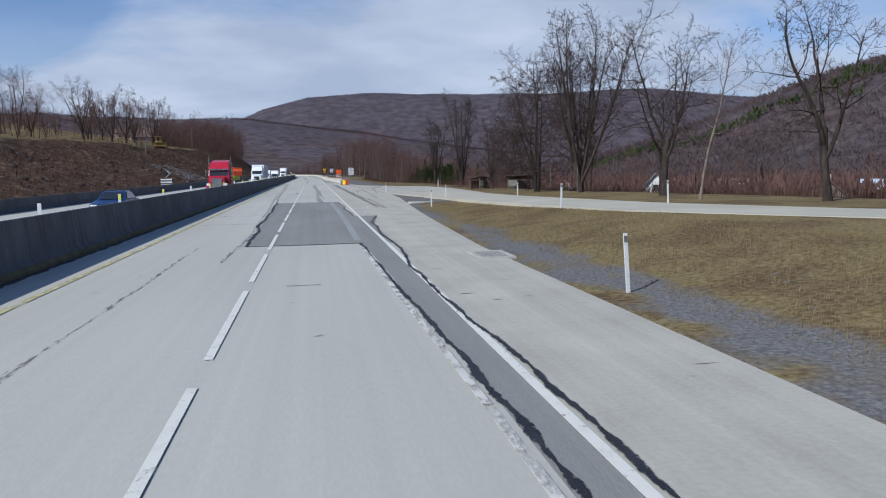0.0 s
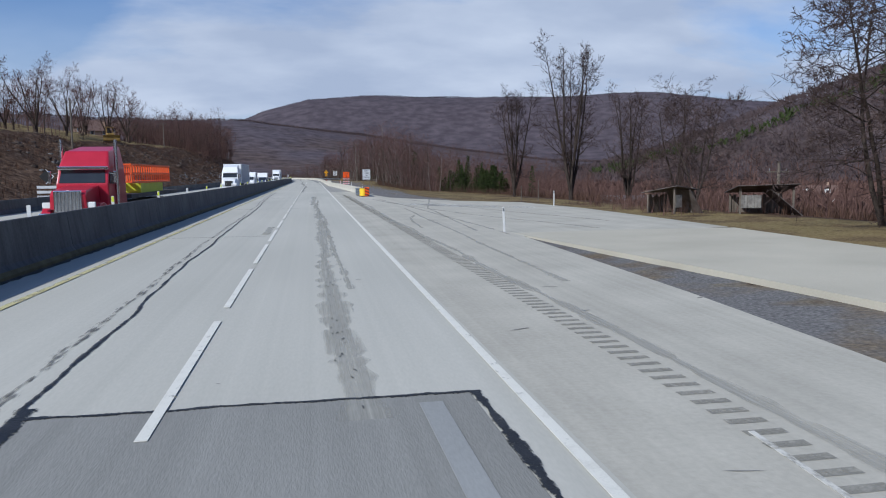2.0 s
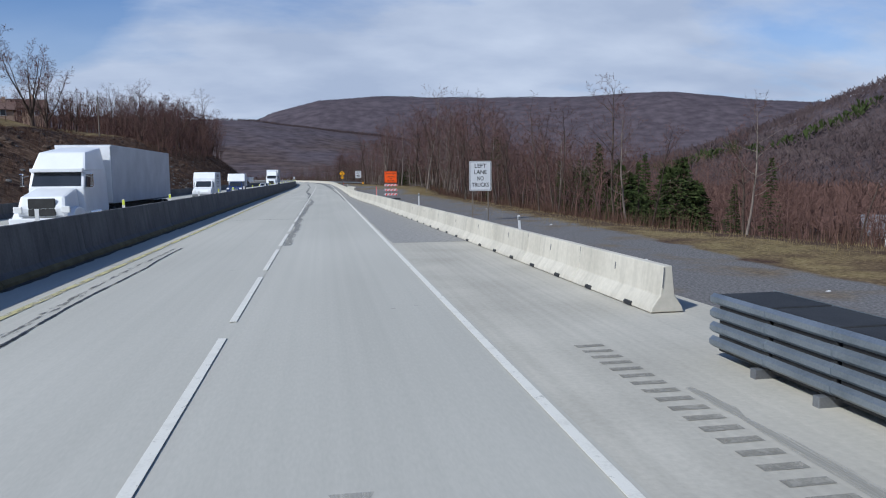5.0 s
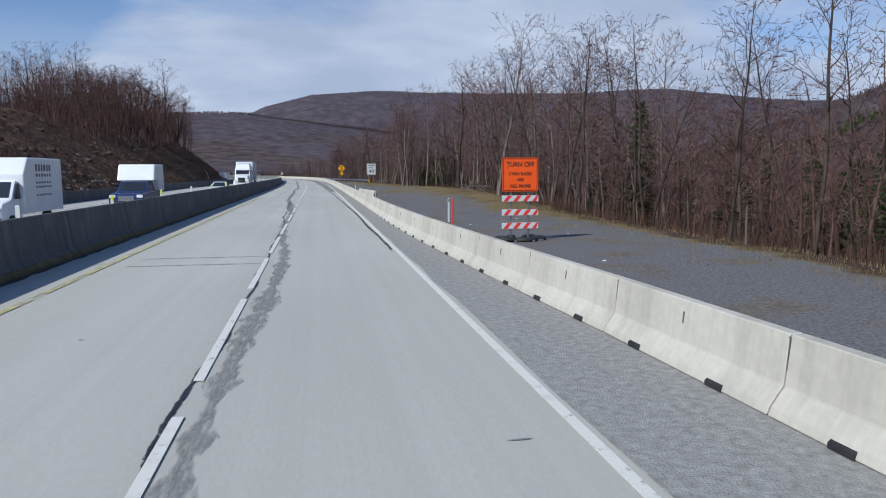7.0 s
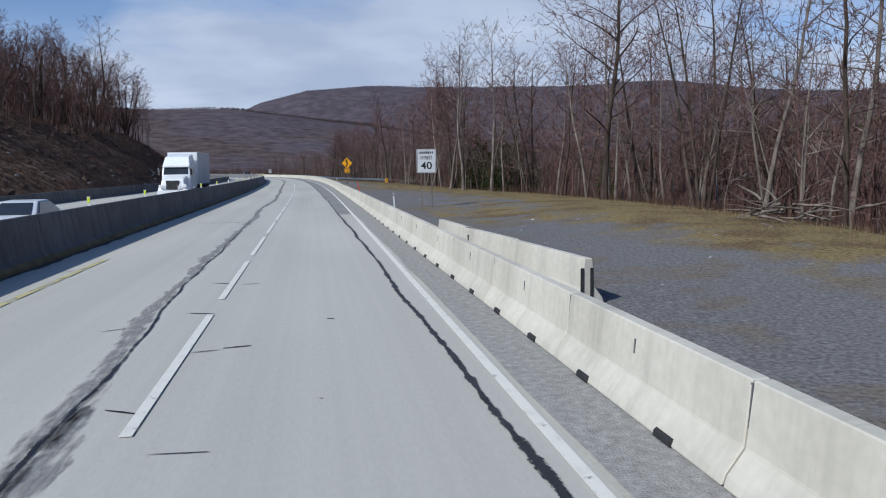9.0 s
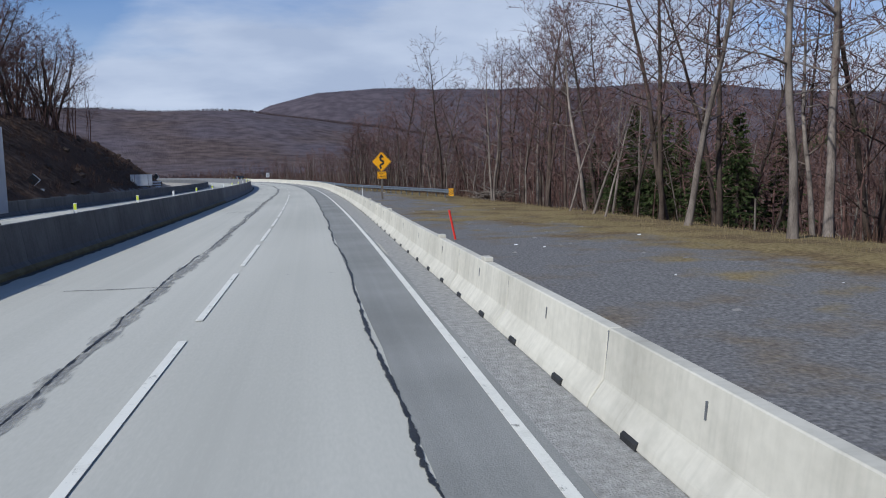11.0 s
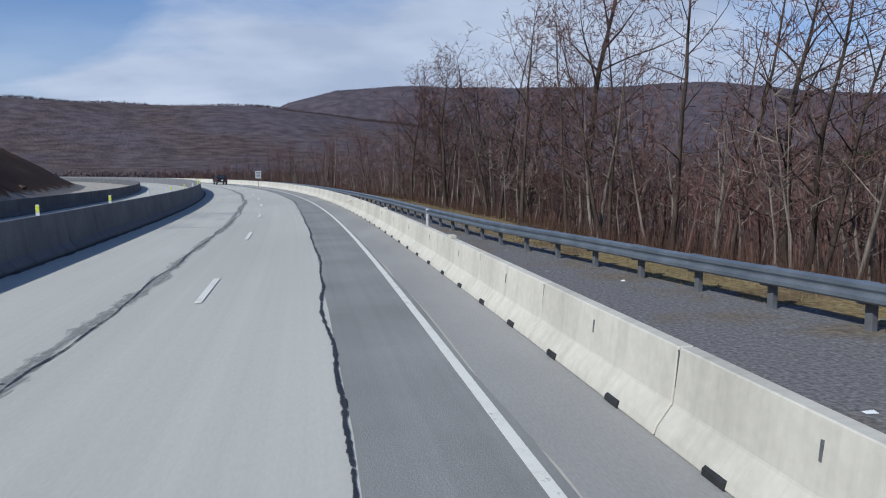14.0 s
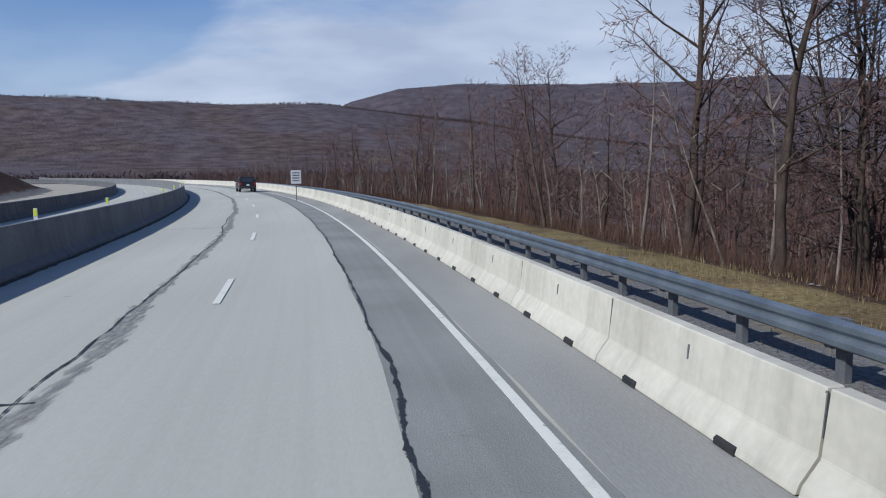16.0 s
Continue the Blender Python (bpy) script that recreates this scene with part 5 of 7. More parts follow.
for k, (s_, a, b) in enumerate([(79.7, -7.5, -3.9), (102.6, -7.2, -3.0), (126.3, -7.6, -3.8), (193.6, -7.0, -3.5), (195.2, -7.0, -3.7), (217.3, -7.0, -4.0), (218.6, -7.1, -4.6),
                                (290.3, -6.9, -4.8), (319.2, -6.9, -5.3), (320.3, -6.9, -5.0), (334.2, -6.9, -5.2), (358.4, -7.3, -5.05), (381.8, -7.3, -5.0), (392.5, -6.5, -5.0),
                                (407.3, -7.6, -4.8), (431, -7.4, -4.9), (43.0, -7.4, -5.2), (36.5, -7.3, -4.9), (17.6, -2.9, -2.2), (258.0, -7.0, -4.7), (166, -7.2, -3.8)]):
    rk = random.Random(k)
    cross_seal(s_ + rk.uniform(-0.05, 0.05), a, b, 0.05, k, "dark cracked joint across the concrete slab")


flecks("road_spalls", "small dark spalls and scraps on the concrete", 120, 10, 470, -7.2, -0.3, GROOVE, 41, (0.02, 0.14), (0.008, 0.025))
flecks("road_spalls", "black cracked flecks in the concrete lane", 26, 205, 240, -6.5, -1.5, TAR, 42, (0.05, 0.35), (0.01, 0.03))
flecks("shoulder_scuffs", "dark scuffs and skid marks on the paved gore", 60, 62, 122, 2.6, 13.0, GROOVE, 43, (0.08, 0.5), (0.012, 0.035), 0.003)
flecks("shoulder_scuffs", "dark scuffs on the hard shoulder", 40, 4, 78, 0.4, 2.4, GROOVE, 44, (0.04, 0.25), (0.008, 0.03), 0.003)
for k, (s_, d_) in enumerate(((106.8, 5.9), (105.6, 6.6), (104.4, 7.2), (103.0, 7.8), (101.6, 8.6), (100.2, 9.6), (98.8, 11.0))):
    flecks("pale_stain", "pale chalky stain spilled over the paved gore", 16, s_ - 0.9, s_ + 0.9, d_ - 1.3, d_ + 1.3, PALE_STAIN, 450 + k, (0.35, 1.3), (0.05, 0.20), 0.004 + 0.0004 * k)
seam(82, 92, wavy([(82, 2.5), (86, 2.6), (89, 2.9), (92, 3.6)]), 0.14, SOFT_STAIN, 0.0028, 57, "short dark tyre curl on the paved gore", 0.03)
seam(80.5, 84.6, lambda s: -3.98, 0.30, SOFT_STAIN, 0.0165, 58, "dark scuffed square beside the lane dash", 0.03)


def rumble(s0, s1, d0, label):
    vs, fs = [], []
    s = s0
    while s < s1:
        d = d0(s)
        b = len(vs)
        for (u, v, z) in ((0, 0, 0.002), (0, 0.40, 0.002), (0.13, 0.40, 0.002), (0.13, 0, 0.002), (0.04, 0.03, -0.001), (0.04, 0.37, -0.001), (0.09, 0.37, -0.001), (0.09, 0.03, -0.001)):
            vs.append(on_road(s + u, d + v, z))
        fs += [(b, b + 1, b + 5, b + 4), (b + 1, b + 2, b + 6, b + 5), (b + 2, b + 3, b + 7, b + 6), (b + 3, b, b + 4, b + 7), (b + 4, b + 5, b + 6, b + 7)]
        s += 0.30
    tagged(mesh_object("rumble_strip", vs, fs, RUMBLE), label, "rumble strip", kind="stuff")


rumble(50, 134, lambda s: 1.60 - 0.006 * (s - 60), "row of milled rumble grooves in the shoulder")
rumble(158, 232, lambda s: 0.36, "row of milled rumble grooves beside the edge line")
seam(48, 132, lambda s: 2.12 - 0.006 * (s - 60), 0.22, SOFT_STAIN, 0.0025, 51, "dark grime beside the rumble grooves", 0.06)
seam(78, 118, wavy([(78, 5.2), (95, 4.9), (118, 4.0)]), 0.16, SOFT_STAIN, 0.0025, 52, "dark construction seam in the paved gore", 0.05)

seam(80, 119, wavy([(80, 9.6), (92, 6.6), (105, 4.6), (119, 3.3)]), 0.20, SOFT_STAIN, 0.0025, 53, "dark tyre scuff curving over the paved gore", 0.03)
seam(84, 116, wavy([(84, 11.8), (96, 9.2), (106, 7.4), (116, 6.6)]), 0.18, SOFT_STAIN, 0.0025, 54, "dark tyre scuff curving over the paved gore", 0.03)
seam(66, 100, wavy([(66, 3.2), (80, 3.5), (100, 3.9)]), 0.16, SOFT_STAIN, 0.0025, 55, "dark tyre scuff beside the rumble grooves", 0.03)
seam(80, 116, wavy([(80, 4.4), (100, 5.6), (116, 8.2)]), 0.14, SOFT_STAIN, 0.0025, 56, "dark construction joint across the paved gore", 0.02)

# ---------------------------------------------------------------- signs
def lettering(name, text, size, mat, parent, x, y, z, bold=0.0, width=None, label=""):
    cu = bpy.data.curves.new(name, "FONT")
    cu.body, cu.size, cu.align_x, cu.align_y, cu.extrude, cu.offset = text, size, "CENTER", "CENTER", 0.002, bold
    tmp = new(name, cu)
    dg = bpy.context.evaluated_depsgraph_get()
    me = bpy.data.meshes.new_from_object(tmp.evaluated_get(dg))
    bpy.data.objects.remove(tmp)
    ob = new(name, me)
    me.materials.clear()
    me.materials.append(mat)
    ob.parent = parent
    sx = 1.0
    if width:
        xs = [v.co.x for v in me.vertices]
        sx = width / (max(xs) - min(xs))
    ob.matrix_basis = pose(x, y, z, 90, 0, 0) @ Matrix.Diagonal((sx, 1, 1, 1))
    return tagged(ob, label) if label else ob


def bar_row(parent, x0, x1, z, h, n, mat, y, seed, label="row of dark unreadable lettering"):
    rb = random.Random(seed)
    bm = bmesh.new()
    x = x0
    for i in range(n):
        w = (x1 - x0) / n
        box_bm(w * rb.uniform(0.6, 0.85), 0.004, h, (x + w / 2, y, z - h / 2), bm=bm)
        x += w
    return part("lettering", bm, mat, parent, label)


def panel(name, w, h, mat, parent, z0, label="", border=None, y=0.0, radius=0.05):
    """A sign sheet with rounded corners, standing in the x-z plane; border adds an edge band."""
    bm = bmesh.new()
    pts = []
    for cx, cz, a0 in ((w / 2 - radius, h - radius, 0), (-w / 2 + radius, h - radius, 90), (-w / 2 + radius, radius, 180), (w / 2 - radius, radius, 270)):
        for k in range(5):
            a = radians(a0 + 22.5 * k)
            pts.append((cx + radius * math.cos(a), z0 + cz + radius * math.sin(a)))
    profile_bm(pts, y - 0.004, y + 0.004, bm=bm)
    ob = part(name, bm, mat, parent, label)
    if border:
        bm = bmesh.new()
        t, m = 0.022, 0.03
        for sx, sz, ax, az in ((w - 2 * m, t, 0, z0 + m), (w - 2 * m, t, 0, z0 + h - m - t), (t, h - 2 * m, -w / 2 + m + t / 2, z0 + m), (t, h - 2 * m, w / 2 - m - t / 2, z0 + m)):
            box_bm(sx, 0.003, sz, (ax, y - 0.0065, az), bm=bm)
        part("border", bm, border, ob)
    return ob


def posts(parent, xs, tall, mat, r=0.04, y=0.035):
    for x in xs:
        part("post", box_bm(0.06, 0.05, tall + 0.4, (x, y, -0.4), bevel=0.006), mat, parent, "sign post")


def ground_z(x, y):
    return height(x, y)


def stand(x, y, turn=0.0):
    return pose(x, y, ground_z(x, y), 0, 0, turn)


# lane rule sign
g = thing("road_sign", "white lane rule sign with black letters on two posts", "sign", stand(6.0, 162.4), "regulatory signs")
p = panel("panel", 1.18, 1.56, SIGN_WHITE, g, 1.55, border=SIGN_BLACK)
for i, w_ in enumerate(("LEFT", "LANE", "NO", "TRUCKS")):
    lettering("lettering", w_, 0.30, SIGN_BLACK, p, 0, -0.008, 1.55 + 1.30 - 0.33 * i, bold=0.004, width=(0.62, 0.66, 0.34, 0.92)[i])
posts(g, (-0.42, 0.42), 3.05, WOOD)

# speed sign
g = thing("road_sign", "white speed sign with black numerals on two posts", "sign", stand(4.5, 266.0), "regulatory signs")
p = panel("panel", 1.12, 1.36, SIGN_WHITE, g, 2.02, border=SIGN_BLACK)
bar_row(p, -0.42, 0.42, 2.02 + 1.16, 0.13, 7, SIGN_BLACK, -0.008, 3)
lettering("lettering", "SPEED", 0.28, SIGN_BLACK, p, 0, -0.008, 2.02 + 0.86, bold=0.003, width=0.68)
lettering("lettering", "40", 0.58, SIGN_BLACK, p, 0, -0.008, 2.02 + 0.40, bold=0.01, width=0.66)
posts(g, (-0.3, 0.3), 3.3, WOOD)

# orange works sign on a three-rail barricade
g = thing("works_sign", "orange radio warning sign on a striped barricade with sandbags", "sign", stand(4.62, 198.9), "works signs")
p = panel("panel", 1.27, 1.16, SIGN_ORANGE, g, 1.70, border=SIGN_BLACK, radius=0.03)
part("frame", box_bm(1.31, 0.02, 1.20, (0, 0.016, 1.68), bevel=0.004), SIGN_BLACK, g, "black backing frame")
for txt, sz, zz, wd in (("TURN OFF", 0.24, 2.62, 1.0), ("2 WAY RADIO", 0.15, 2.30, 0.82), ("AND", 0.15, 2.10, 0.24), ("CELL PHONE", 0.15, 1.88, 0.72)):
    lettering("lettering", txt, sz, SIGN_BLACK, p, 0, -0.008, zz, bold=0.003, width=wd)
for zc in (1.46, 0.98, 0.52):
    rail = part("rail", box_bm(1.30, 0.03, 0.21, (0, 0.0, zc - 0.105), bevel=0.006), SIGN_WHITE, g, "white barricade rail")
    bm = bmesh.new()
    for k in range(4):
        x0 = -0.60 + k * 0.34
        vs = [bm.verts.new(c) for c in ((x0, -0.018, zc - 0.10), (x0 + 0.15, -0.018, zc - 0.10), (min(x0 + 0.32, 0.648), -0.018, zc + 0.10), (x0 + 0.16, -0.018, zc + 0.10))]
        bm.faces.new(vs)
    part("stripe", bm, SIGN_RED, rail, "red slanted stripes")
posts(g, (-0.32, 0.30), 1.75, POST_STEEL, y=0.05)
part("base", box_bm(1.5, 0.07, 0.07, (0, -0.35, 0.0), bevel=0.01), POST_STEEL, g)
for x in (-0.32, 0.30):
    part("skid", box_bm(0.07, 1.5, 0.07, (x, 0.05, 0.0), bevel=0.01), POST_STEEL, g)


def sandbag(x, y, turn, seed):
    rb = random.Random(seed)
    bm = bmesh.new()
    bmesh.ops.create_uvsphere(bm, u_segments=12, v_segments=8, radius=0.5)
    for v in bm.verts:
        k = 1 + 0.15 * noise.noise(v.co * 3 + Vector((seed, 0, 0)))
        v.co = Vector((v.co.x * 0.62 * k, v.co.y * 0.36 * k, max(-0.02, (v.co.z + 0.35) * 0.20 * k)))
    ob = part("sandbag", bm, RUBBER, None, smooth=True)
    ob.matrix_basis = pose(x, y, ground_z(x, y), 0, 0, turn)
    tagged(ob, "slumped dark sandbag weighing down the barricade", "sandbag", "sandbags")


for i, (x, y, t) in enumerate(((4.2, 198.5, 20), (4.6, 198.4, -15), (5.0, 198.6, 40), (5.3, 199.0, 0), (4.4, 199.3, 70), (5.1, 199.4, 10), (4.0, 199.0, -30))):
    sandbag(x, y, t, i)

# winding road warning
g = thing("warning_sign", "yellow diamond winding road sign with a distance plate", "sign", stand(3.25, 336.8, 2), "warning signs")
bm = bmesh.new()
R_ = 0.83
profile_bm([(0, 3.2 - R_ + 0.03), (0.03, 3.2 - R_), (R_ - 0.03, 3.17), (R_, 3.2), (R_ - 0.03, 3.23), (0.03, 3.2 + R_), (-0.03, 3.2 + R_), (-R_ + 0.03, 3.23), (-R_, 3.2), (-R_ + 0.03, 3.17), (-0.03, 3.2 - R_)], -0.004, 0.004, bm=bm)
p = part("panel", bm, SIGN_YELLOW, g, "yellow diamond panel")
bm = bmesh.new()
for (x0, z0), (x1, z1) in (((0, R_), (R_, 0)), ((R_, 0), (0, -R_)), ((0, -R_), (-R_, 0)), ((-R_, 0), (0, R_))):
    k0, k1 = 0.965, 0.935
    vs = [bm.verts.new((x * k, -0.007, 3.2 + z * k)) for x, z, k in ((x0, z0, k0), (x1, z1, k0), (x1, z1, k1), (x0, z0, k1))]
    bm.faces.new(vs)
part("border", bm, SIGN_BLACK, p)
# bent arrow: a ribbon along an S with an arrowhead
bm = bmesh.new()
cl = [(-0.04, -0.60), (-0.10, -0.47), (-0.13, -0.35), (-0.07, -0.25), (0.07, -0.20), (0.15, -0.11), (0.13, 0.01), (0.01, 0.09), (-0.10, 0.16), (-0.10, 0.27), (-0.03, 0.38)]
lo, hi = [], []
for i, (x, z) in enumerate(cl):
    a, b = Vector(cl[max(i - 1, 0)]), Vector(cl[min(i + 1, len(cl) - 1)])
    t = (b - a).normalized()
    nn = Vector((-t.y, t.x)) * 0.085
    lo.append(bm.verts.new((x + nn.x, -0.008, 3.2 + z + nn.y)))
    hi.append(bm.verts.new((x - nn.x, -0.008, 3.2 + z - nn.y)))
for i in range(len(cl) - 1):
    bm.faces.new((lo[i], lo[i + 1], hi[i + 1], hi[i]))
bm.faces.new([bm.verts.new((x, -0.0085, 3.2 + z)) for x, z in ((-0.25, 0.34), (0.21, 0.34), (-0.02, 0.66))])
part("arrow", bm, SIGN_BLACK, p, "black winding arrow")
p = panel("plate", 0.78, 0.62, SIGN_YELLOW, g, 1.74, "yellow distance plate", border=SIGN_BLACK, radius=0.03)
lettering("lettering", "NEXT", 0.20, SIGN_BLACK, p, 0, -0.008, 2.19, bold=0.003, width=0.42)
lettering("lettering", "5 MILES", 0.20, SIGN_BLACK, p, 0, -0.008, 1.93, bold=0.003, width=0.60)
part("post", box_bm(0.17, 0.07, 3.9, (0, 0.045, -0.4), bevel=0.008), WOOD, g, "broad weathered sign post")

# far white sign by the bend
g = thing("road_sign", "small white sign with dark lines beside the bend", "sign", stand(-14.9, 457.1, 15), "regulatory signs")
p = panel("panel", 0.80, 1.05, SIGN_WHITE, g, 1.4)
for i in range(4):
    bar_row(p, -0.28, 0.28, 2.25 - 0.2 * i, 0.10, 4 + i % 2, SIGN_BLACK, -0.008, 60 + i, "row of dark unreadable lettering")
posts(g, (0.0,), 2.4, WOOD)


def bank_barricade(x, y, turn, label):
    g = thing("barricade", label, "barricade", pose(x, y, min(ground_z(x, y), 0.6) if y < 200 else -0.06, 0, 0, turn), "bank barricades")
    for zc in (0.45, 0.85, 1.25):
        part("rail", box_bm(1.6, 0.03, 0.22, (0, 0, zc - 0.11), bevel=0.005), SIGN_WHITE, g, "white barricade rail")
    posts(g, (-0.6, 0.6), 1.4, POST_STEEL, y=0.05)
    bm = bmesh.new()
    profile_bm([(0, 1.55), (0.58, 2.13), (0, 2.71), (-0.58, 2.13)], -0.01, 0.01, bm=bm)
    q = part("diamond", bm, SIGN_BLACK, g, "dark back of a diamond sign")
    bm = bmesh.new()
    for (x0, z0), (x1, z1) in (((0.58, 2.13), (0, 2.71)), ((0, 1.55), (0.58, 2.13))):
        bm.faces.new([bm.verts.new(c) for c in ((x0, -0.013, z0), (x1, -0.013, z1), (x1 - 0.07, -0.013, z1), (x0 - 0.10, -0.013, z0))])
    part("edge", bm, SIGN_WHITE, q, "pale edge strip")


bank_barricade(-23.6, 116.2, 0, "white barricade with a dark diamond sign on the bank")
bank_barricade(-26.4, 342.6, 25, "white barricade with a turned diamond sign on the bank")
bank_barricade(-29.0, 402.0, 40, "white barricade with a turned diamond sign below the bank")
g = thing("road_sign", "bare metal back of a wide sign on the bank", "sign", pose(-27.4, 385.0, -0.06, 0, 0, 8), "bank signs")
p = panel("panel", 2.9, 1.6, SIGN_BACK, g, 0.9)
for x in (-0.9, 0.9):
    part("stiffener", box_bm(0.06, 0.03, 1.5, (x, -0.02, 0.95), bevel=0.004), POST_STEEL, p)
posts(g, (-0.9, 0.9), 2.4, POST_STEEL)


# ---------------------------------------------------------------- posts along the road
def delineator(x, y, tall=1.15, lean=(0, 0), mat=None, label="slim white plastic delineator post in the verge", cap=True, group="delineator posts"):
    g = thing("delineator_post", label, "post", pose(x, y, ground_z(x, y), lean[0], lean[1], 0), group)
    bm = profile_bm([(-0.037, 0), (0.037, 0), (0.042, 0.02), (0.042, tall), (-0.042, tall), (-0.042, 0.02)], -0.012, 0.012, bevel=0.004)
    part("blade", bm, mat or WHITE, g)
    if cap:
        part("reflector", box_bm(0.07, 0.006, 0.12, (0, -0.016, tall - 0.17), bevel=0.002), POST_STEEL, g, "grey reflector")
    return g


for x, y, tl, ln in ((3.49, 15.2, 1.15, (0, -4)), (8.5, 33.3, 1.1, (0, 1)), (5.0, 47.6, 1.1, (0, 0)), (13.9, 33.9, 1.1, (0, -2)), (13.0, 56.0, 1.0, (0, 0)), (7.5, 56.2, 1.0, (0, -1)),
                     (5.3, 79.0, 1.05, (0, -3)), (14.4, 99.8, 1.1, (0, 0)), (4.4, 175.3, 1.15, (0, 0)), (3.85, 208.5, 1.15, (0, 0)), (1.75, 340.3, 1.05, (0, 0)), (-0.2, 375.1, 1.05, (0, 0)),
                     (4.5, 149.0, 1.0, (0, -4)), (2.45, 264.5, 1.0, (0, -3))):
    delineator(x, y, tl, ln)


def stake(x, y, tall, r, mat, label, lean=(0, 0), name="stake"):
    bm = tube_bm((0, 0, -0.3), (0, 0, tall), r, r * 0.9, 8)
    ob = part(name, bm, mat, None)
    ob.matrix_basis = pose(x, y, ground_z(x, y), lean[0], lean[1], 0)
    tagged(ob, label, "stake", "marker stakes")


stake(3.68, 206.6, 1.2, 0.030, SIGN_RED, "upright red painted marker stake")
stake(2.72, 299.2, 1.05, 0.04, SIGN_RED, "leaning red painted marker stake", (4, -12))
for x, y, tl in ((16.5, 110.0, 1.7), (14.5, 108.2, 1.3), (12.0, 197.0, 1.3), (11.5, 222.0, 1.2), (13.5, 181.0, 1.4), (14.5, 300.0, 1.2), (20.0, 62.0, 2.2), (24, 76.0, 2.0)):
    stake(x, y, tl, 0.04, WOOD, "weathered wooden stake in the verge")


# tabs on the median
def median_tab(s, lime):
    g = thing("barrier_marker", "small lime marker on the median barrier" if lime else "small white marker on the median barrier", "marker",
              road_pose(s, float(median_d(s)) - 0.36, median_tall(s) + 0.006), "barrier markers")
    part("blade", box_bm(0.10, 0.02, 0.30, (0, 0, 0), bevel=0.004), WHITE, g)
    if lime:
        part("reflector", box_bm(0.085, 0.006, 0.18, (0, -0.0135, 0.10), bevel=0.002), LIME, g, "lime reflector")


for i in range(58):
    median_tab(15 + i * 8.1, i % 3 != 1)
# blocks on the shoulder barrier
for s in (286.5, 291.0, 303.5, 308.5, 314.5, 331.5, 345.0, 366.0, 379.0, 395.0):
    d = float(near_barrier_d(s)) + 0.30
    ob = part("barrier_block", box_bm(0.14, 0.30, 0.07, (0, 0, 0), bevel=0.01), BARRIER)
    ob.matrix_basis = road_pose(s, d, 0.793)
    tagged(ob, "small pale block on the barrier top", "marker", "barrier blocks")

# spare barrier sections parked behind the line
for i, (x, y, t) in enumerate(((1.75, 242.6, 3), (2.05, 239.6, 6), (2.3, 236.0, 5))):
    u2 = thing("concrete_barrier", "spare pale concrete barrier section parked behind the line", "barrier", pose(x, y, -0.03, 0, 0, t), "spare barrier sections")
    part("body", profile_bm(NEAR_OUT, 0.0, 3.6, bevel=0.012), BARRIER, u2)
    for k in (0.18, 0.36):
        part("slot", box_bm(0.06, 0.012, 0.5, (k, -0.008, 0.12), bevel=0.003), RUBBER, u2, "dark end slot")


# ---------------------------------------------------------------- crash cushion
def crash_cushion():
    m = pose(3.15, 127.0, -0.01, 0, 0, 1)
    g = thing("crash_cushion", "crash cushion with yellow nose and grey ribbed fenders", "crash cushion", m)
    for k in range(5):
        part("bay", box_bm(0.70 + 0.02 * k, 1.0, 0.72, (0, 1.35 + 1.05 * k, 0.12), bevel=0.02), RUBBER, g, "dark energy absorbing bay")
        for side in (-1, 1):
            bm = bmesh.new()
            for r in range(4):
                x0 = side * (0.37 + 0.01 * k)
                profile_bm([(x0, 0.16 + 0.18 * r), (x0 + side * 0.05, 0.20 + 0.18 * r), (x0 + side * 0.05, 0.26 + 0.18 * r), (x0, 0.30 + 0.18 * r)], 0.85 + 1.05 * k, 1.95 + 1.05 * k, bm=bm)
            part("fender", bm, STEEL, g, "ribbed steel fender")
        part("foot", box_bm(0.95, 0.10, 0.12, (0, 1.0 + 1.05 * k, 0), bevel=0.01), POST_STEEL, g)
    bm = bmesh.new()
    pts = [(0.42 * math.sin(radians(a)), -0.55 * math.cos(radians(a)) + 0.75) for a in range(-90, 91, 15)]
    lo = [bm.verts.new((x, y, 0.10)) for x, y in pts]
    hi = [bm.verts.new((x, y, 0.86)) for x, y in pts]
    for i in range(len(pts) - 1):
        bm.faces.new((lo[i], lo[i + 1], hi[i + 1], hi[i]))
    bm.faces.new(hi)
    part("nose", bm, YELLOW_PLASTIC, g, "yellow plastic nose")
    q = part("panel", box_bm(0.46, 0.02, 0.92, (0.30, 0.10, 0.06), bevel=0.004), SIGN_ORANGE, g, "orange panel with black chevron stripes")
    bm = bmesh.new()
    for k in range(3):
        z0 = 0.06 + 0.30 * k
        bm.faces.new([bm.verts.new(c) for c in ((0.075, 0.087, z0 + 0.16), (0.525, 0.087, z0), (0.525, 0.087, z0 + 0.14), (0.075, 0.087, min(0.965, z0 + 0.30)))])
    part("stripe", bm, SIGN_BLACK, q, "black slanted stripes")
    part("plate", box_bm(0.5, 0.9, 0.03, (0.75, 0.1, 0.0), bevel=0.005), POST_STEEL, g, "flat dark skid plate")


crash_cushion()


# ---------------------------------------------------------------- guardrail
def rail_d(s):
    return np.interp(s, [336, 345, 372, 380, 408, 800], [10.5, 8.35, 4.45, 4.0, 3.75, 3.75])


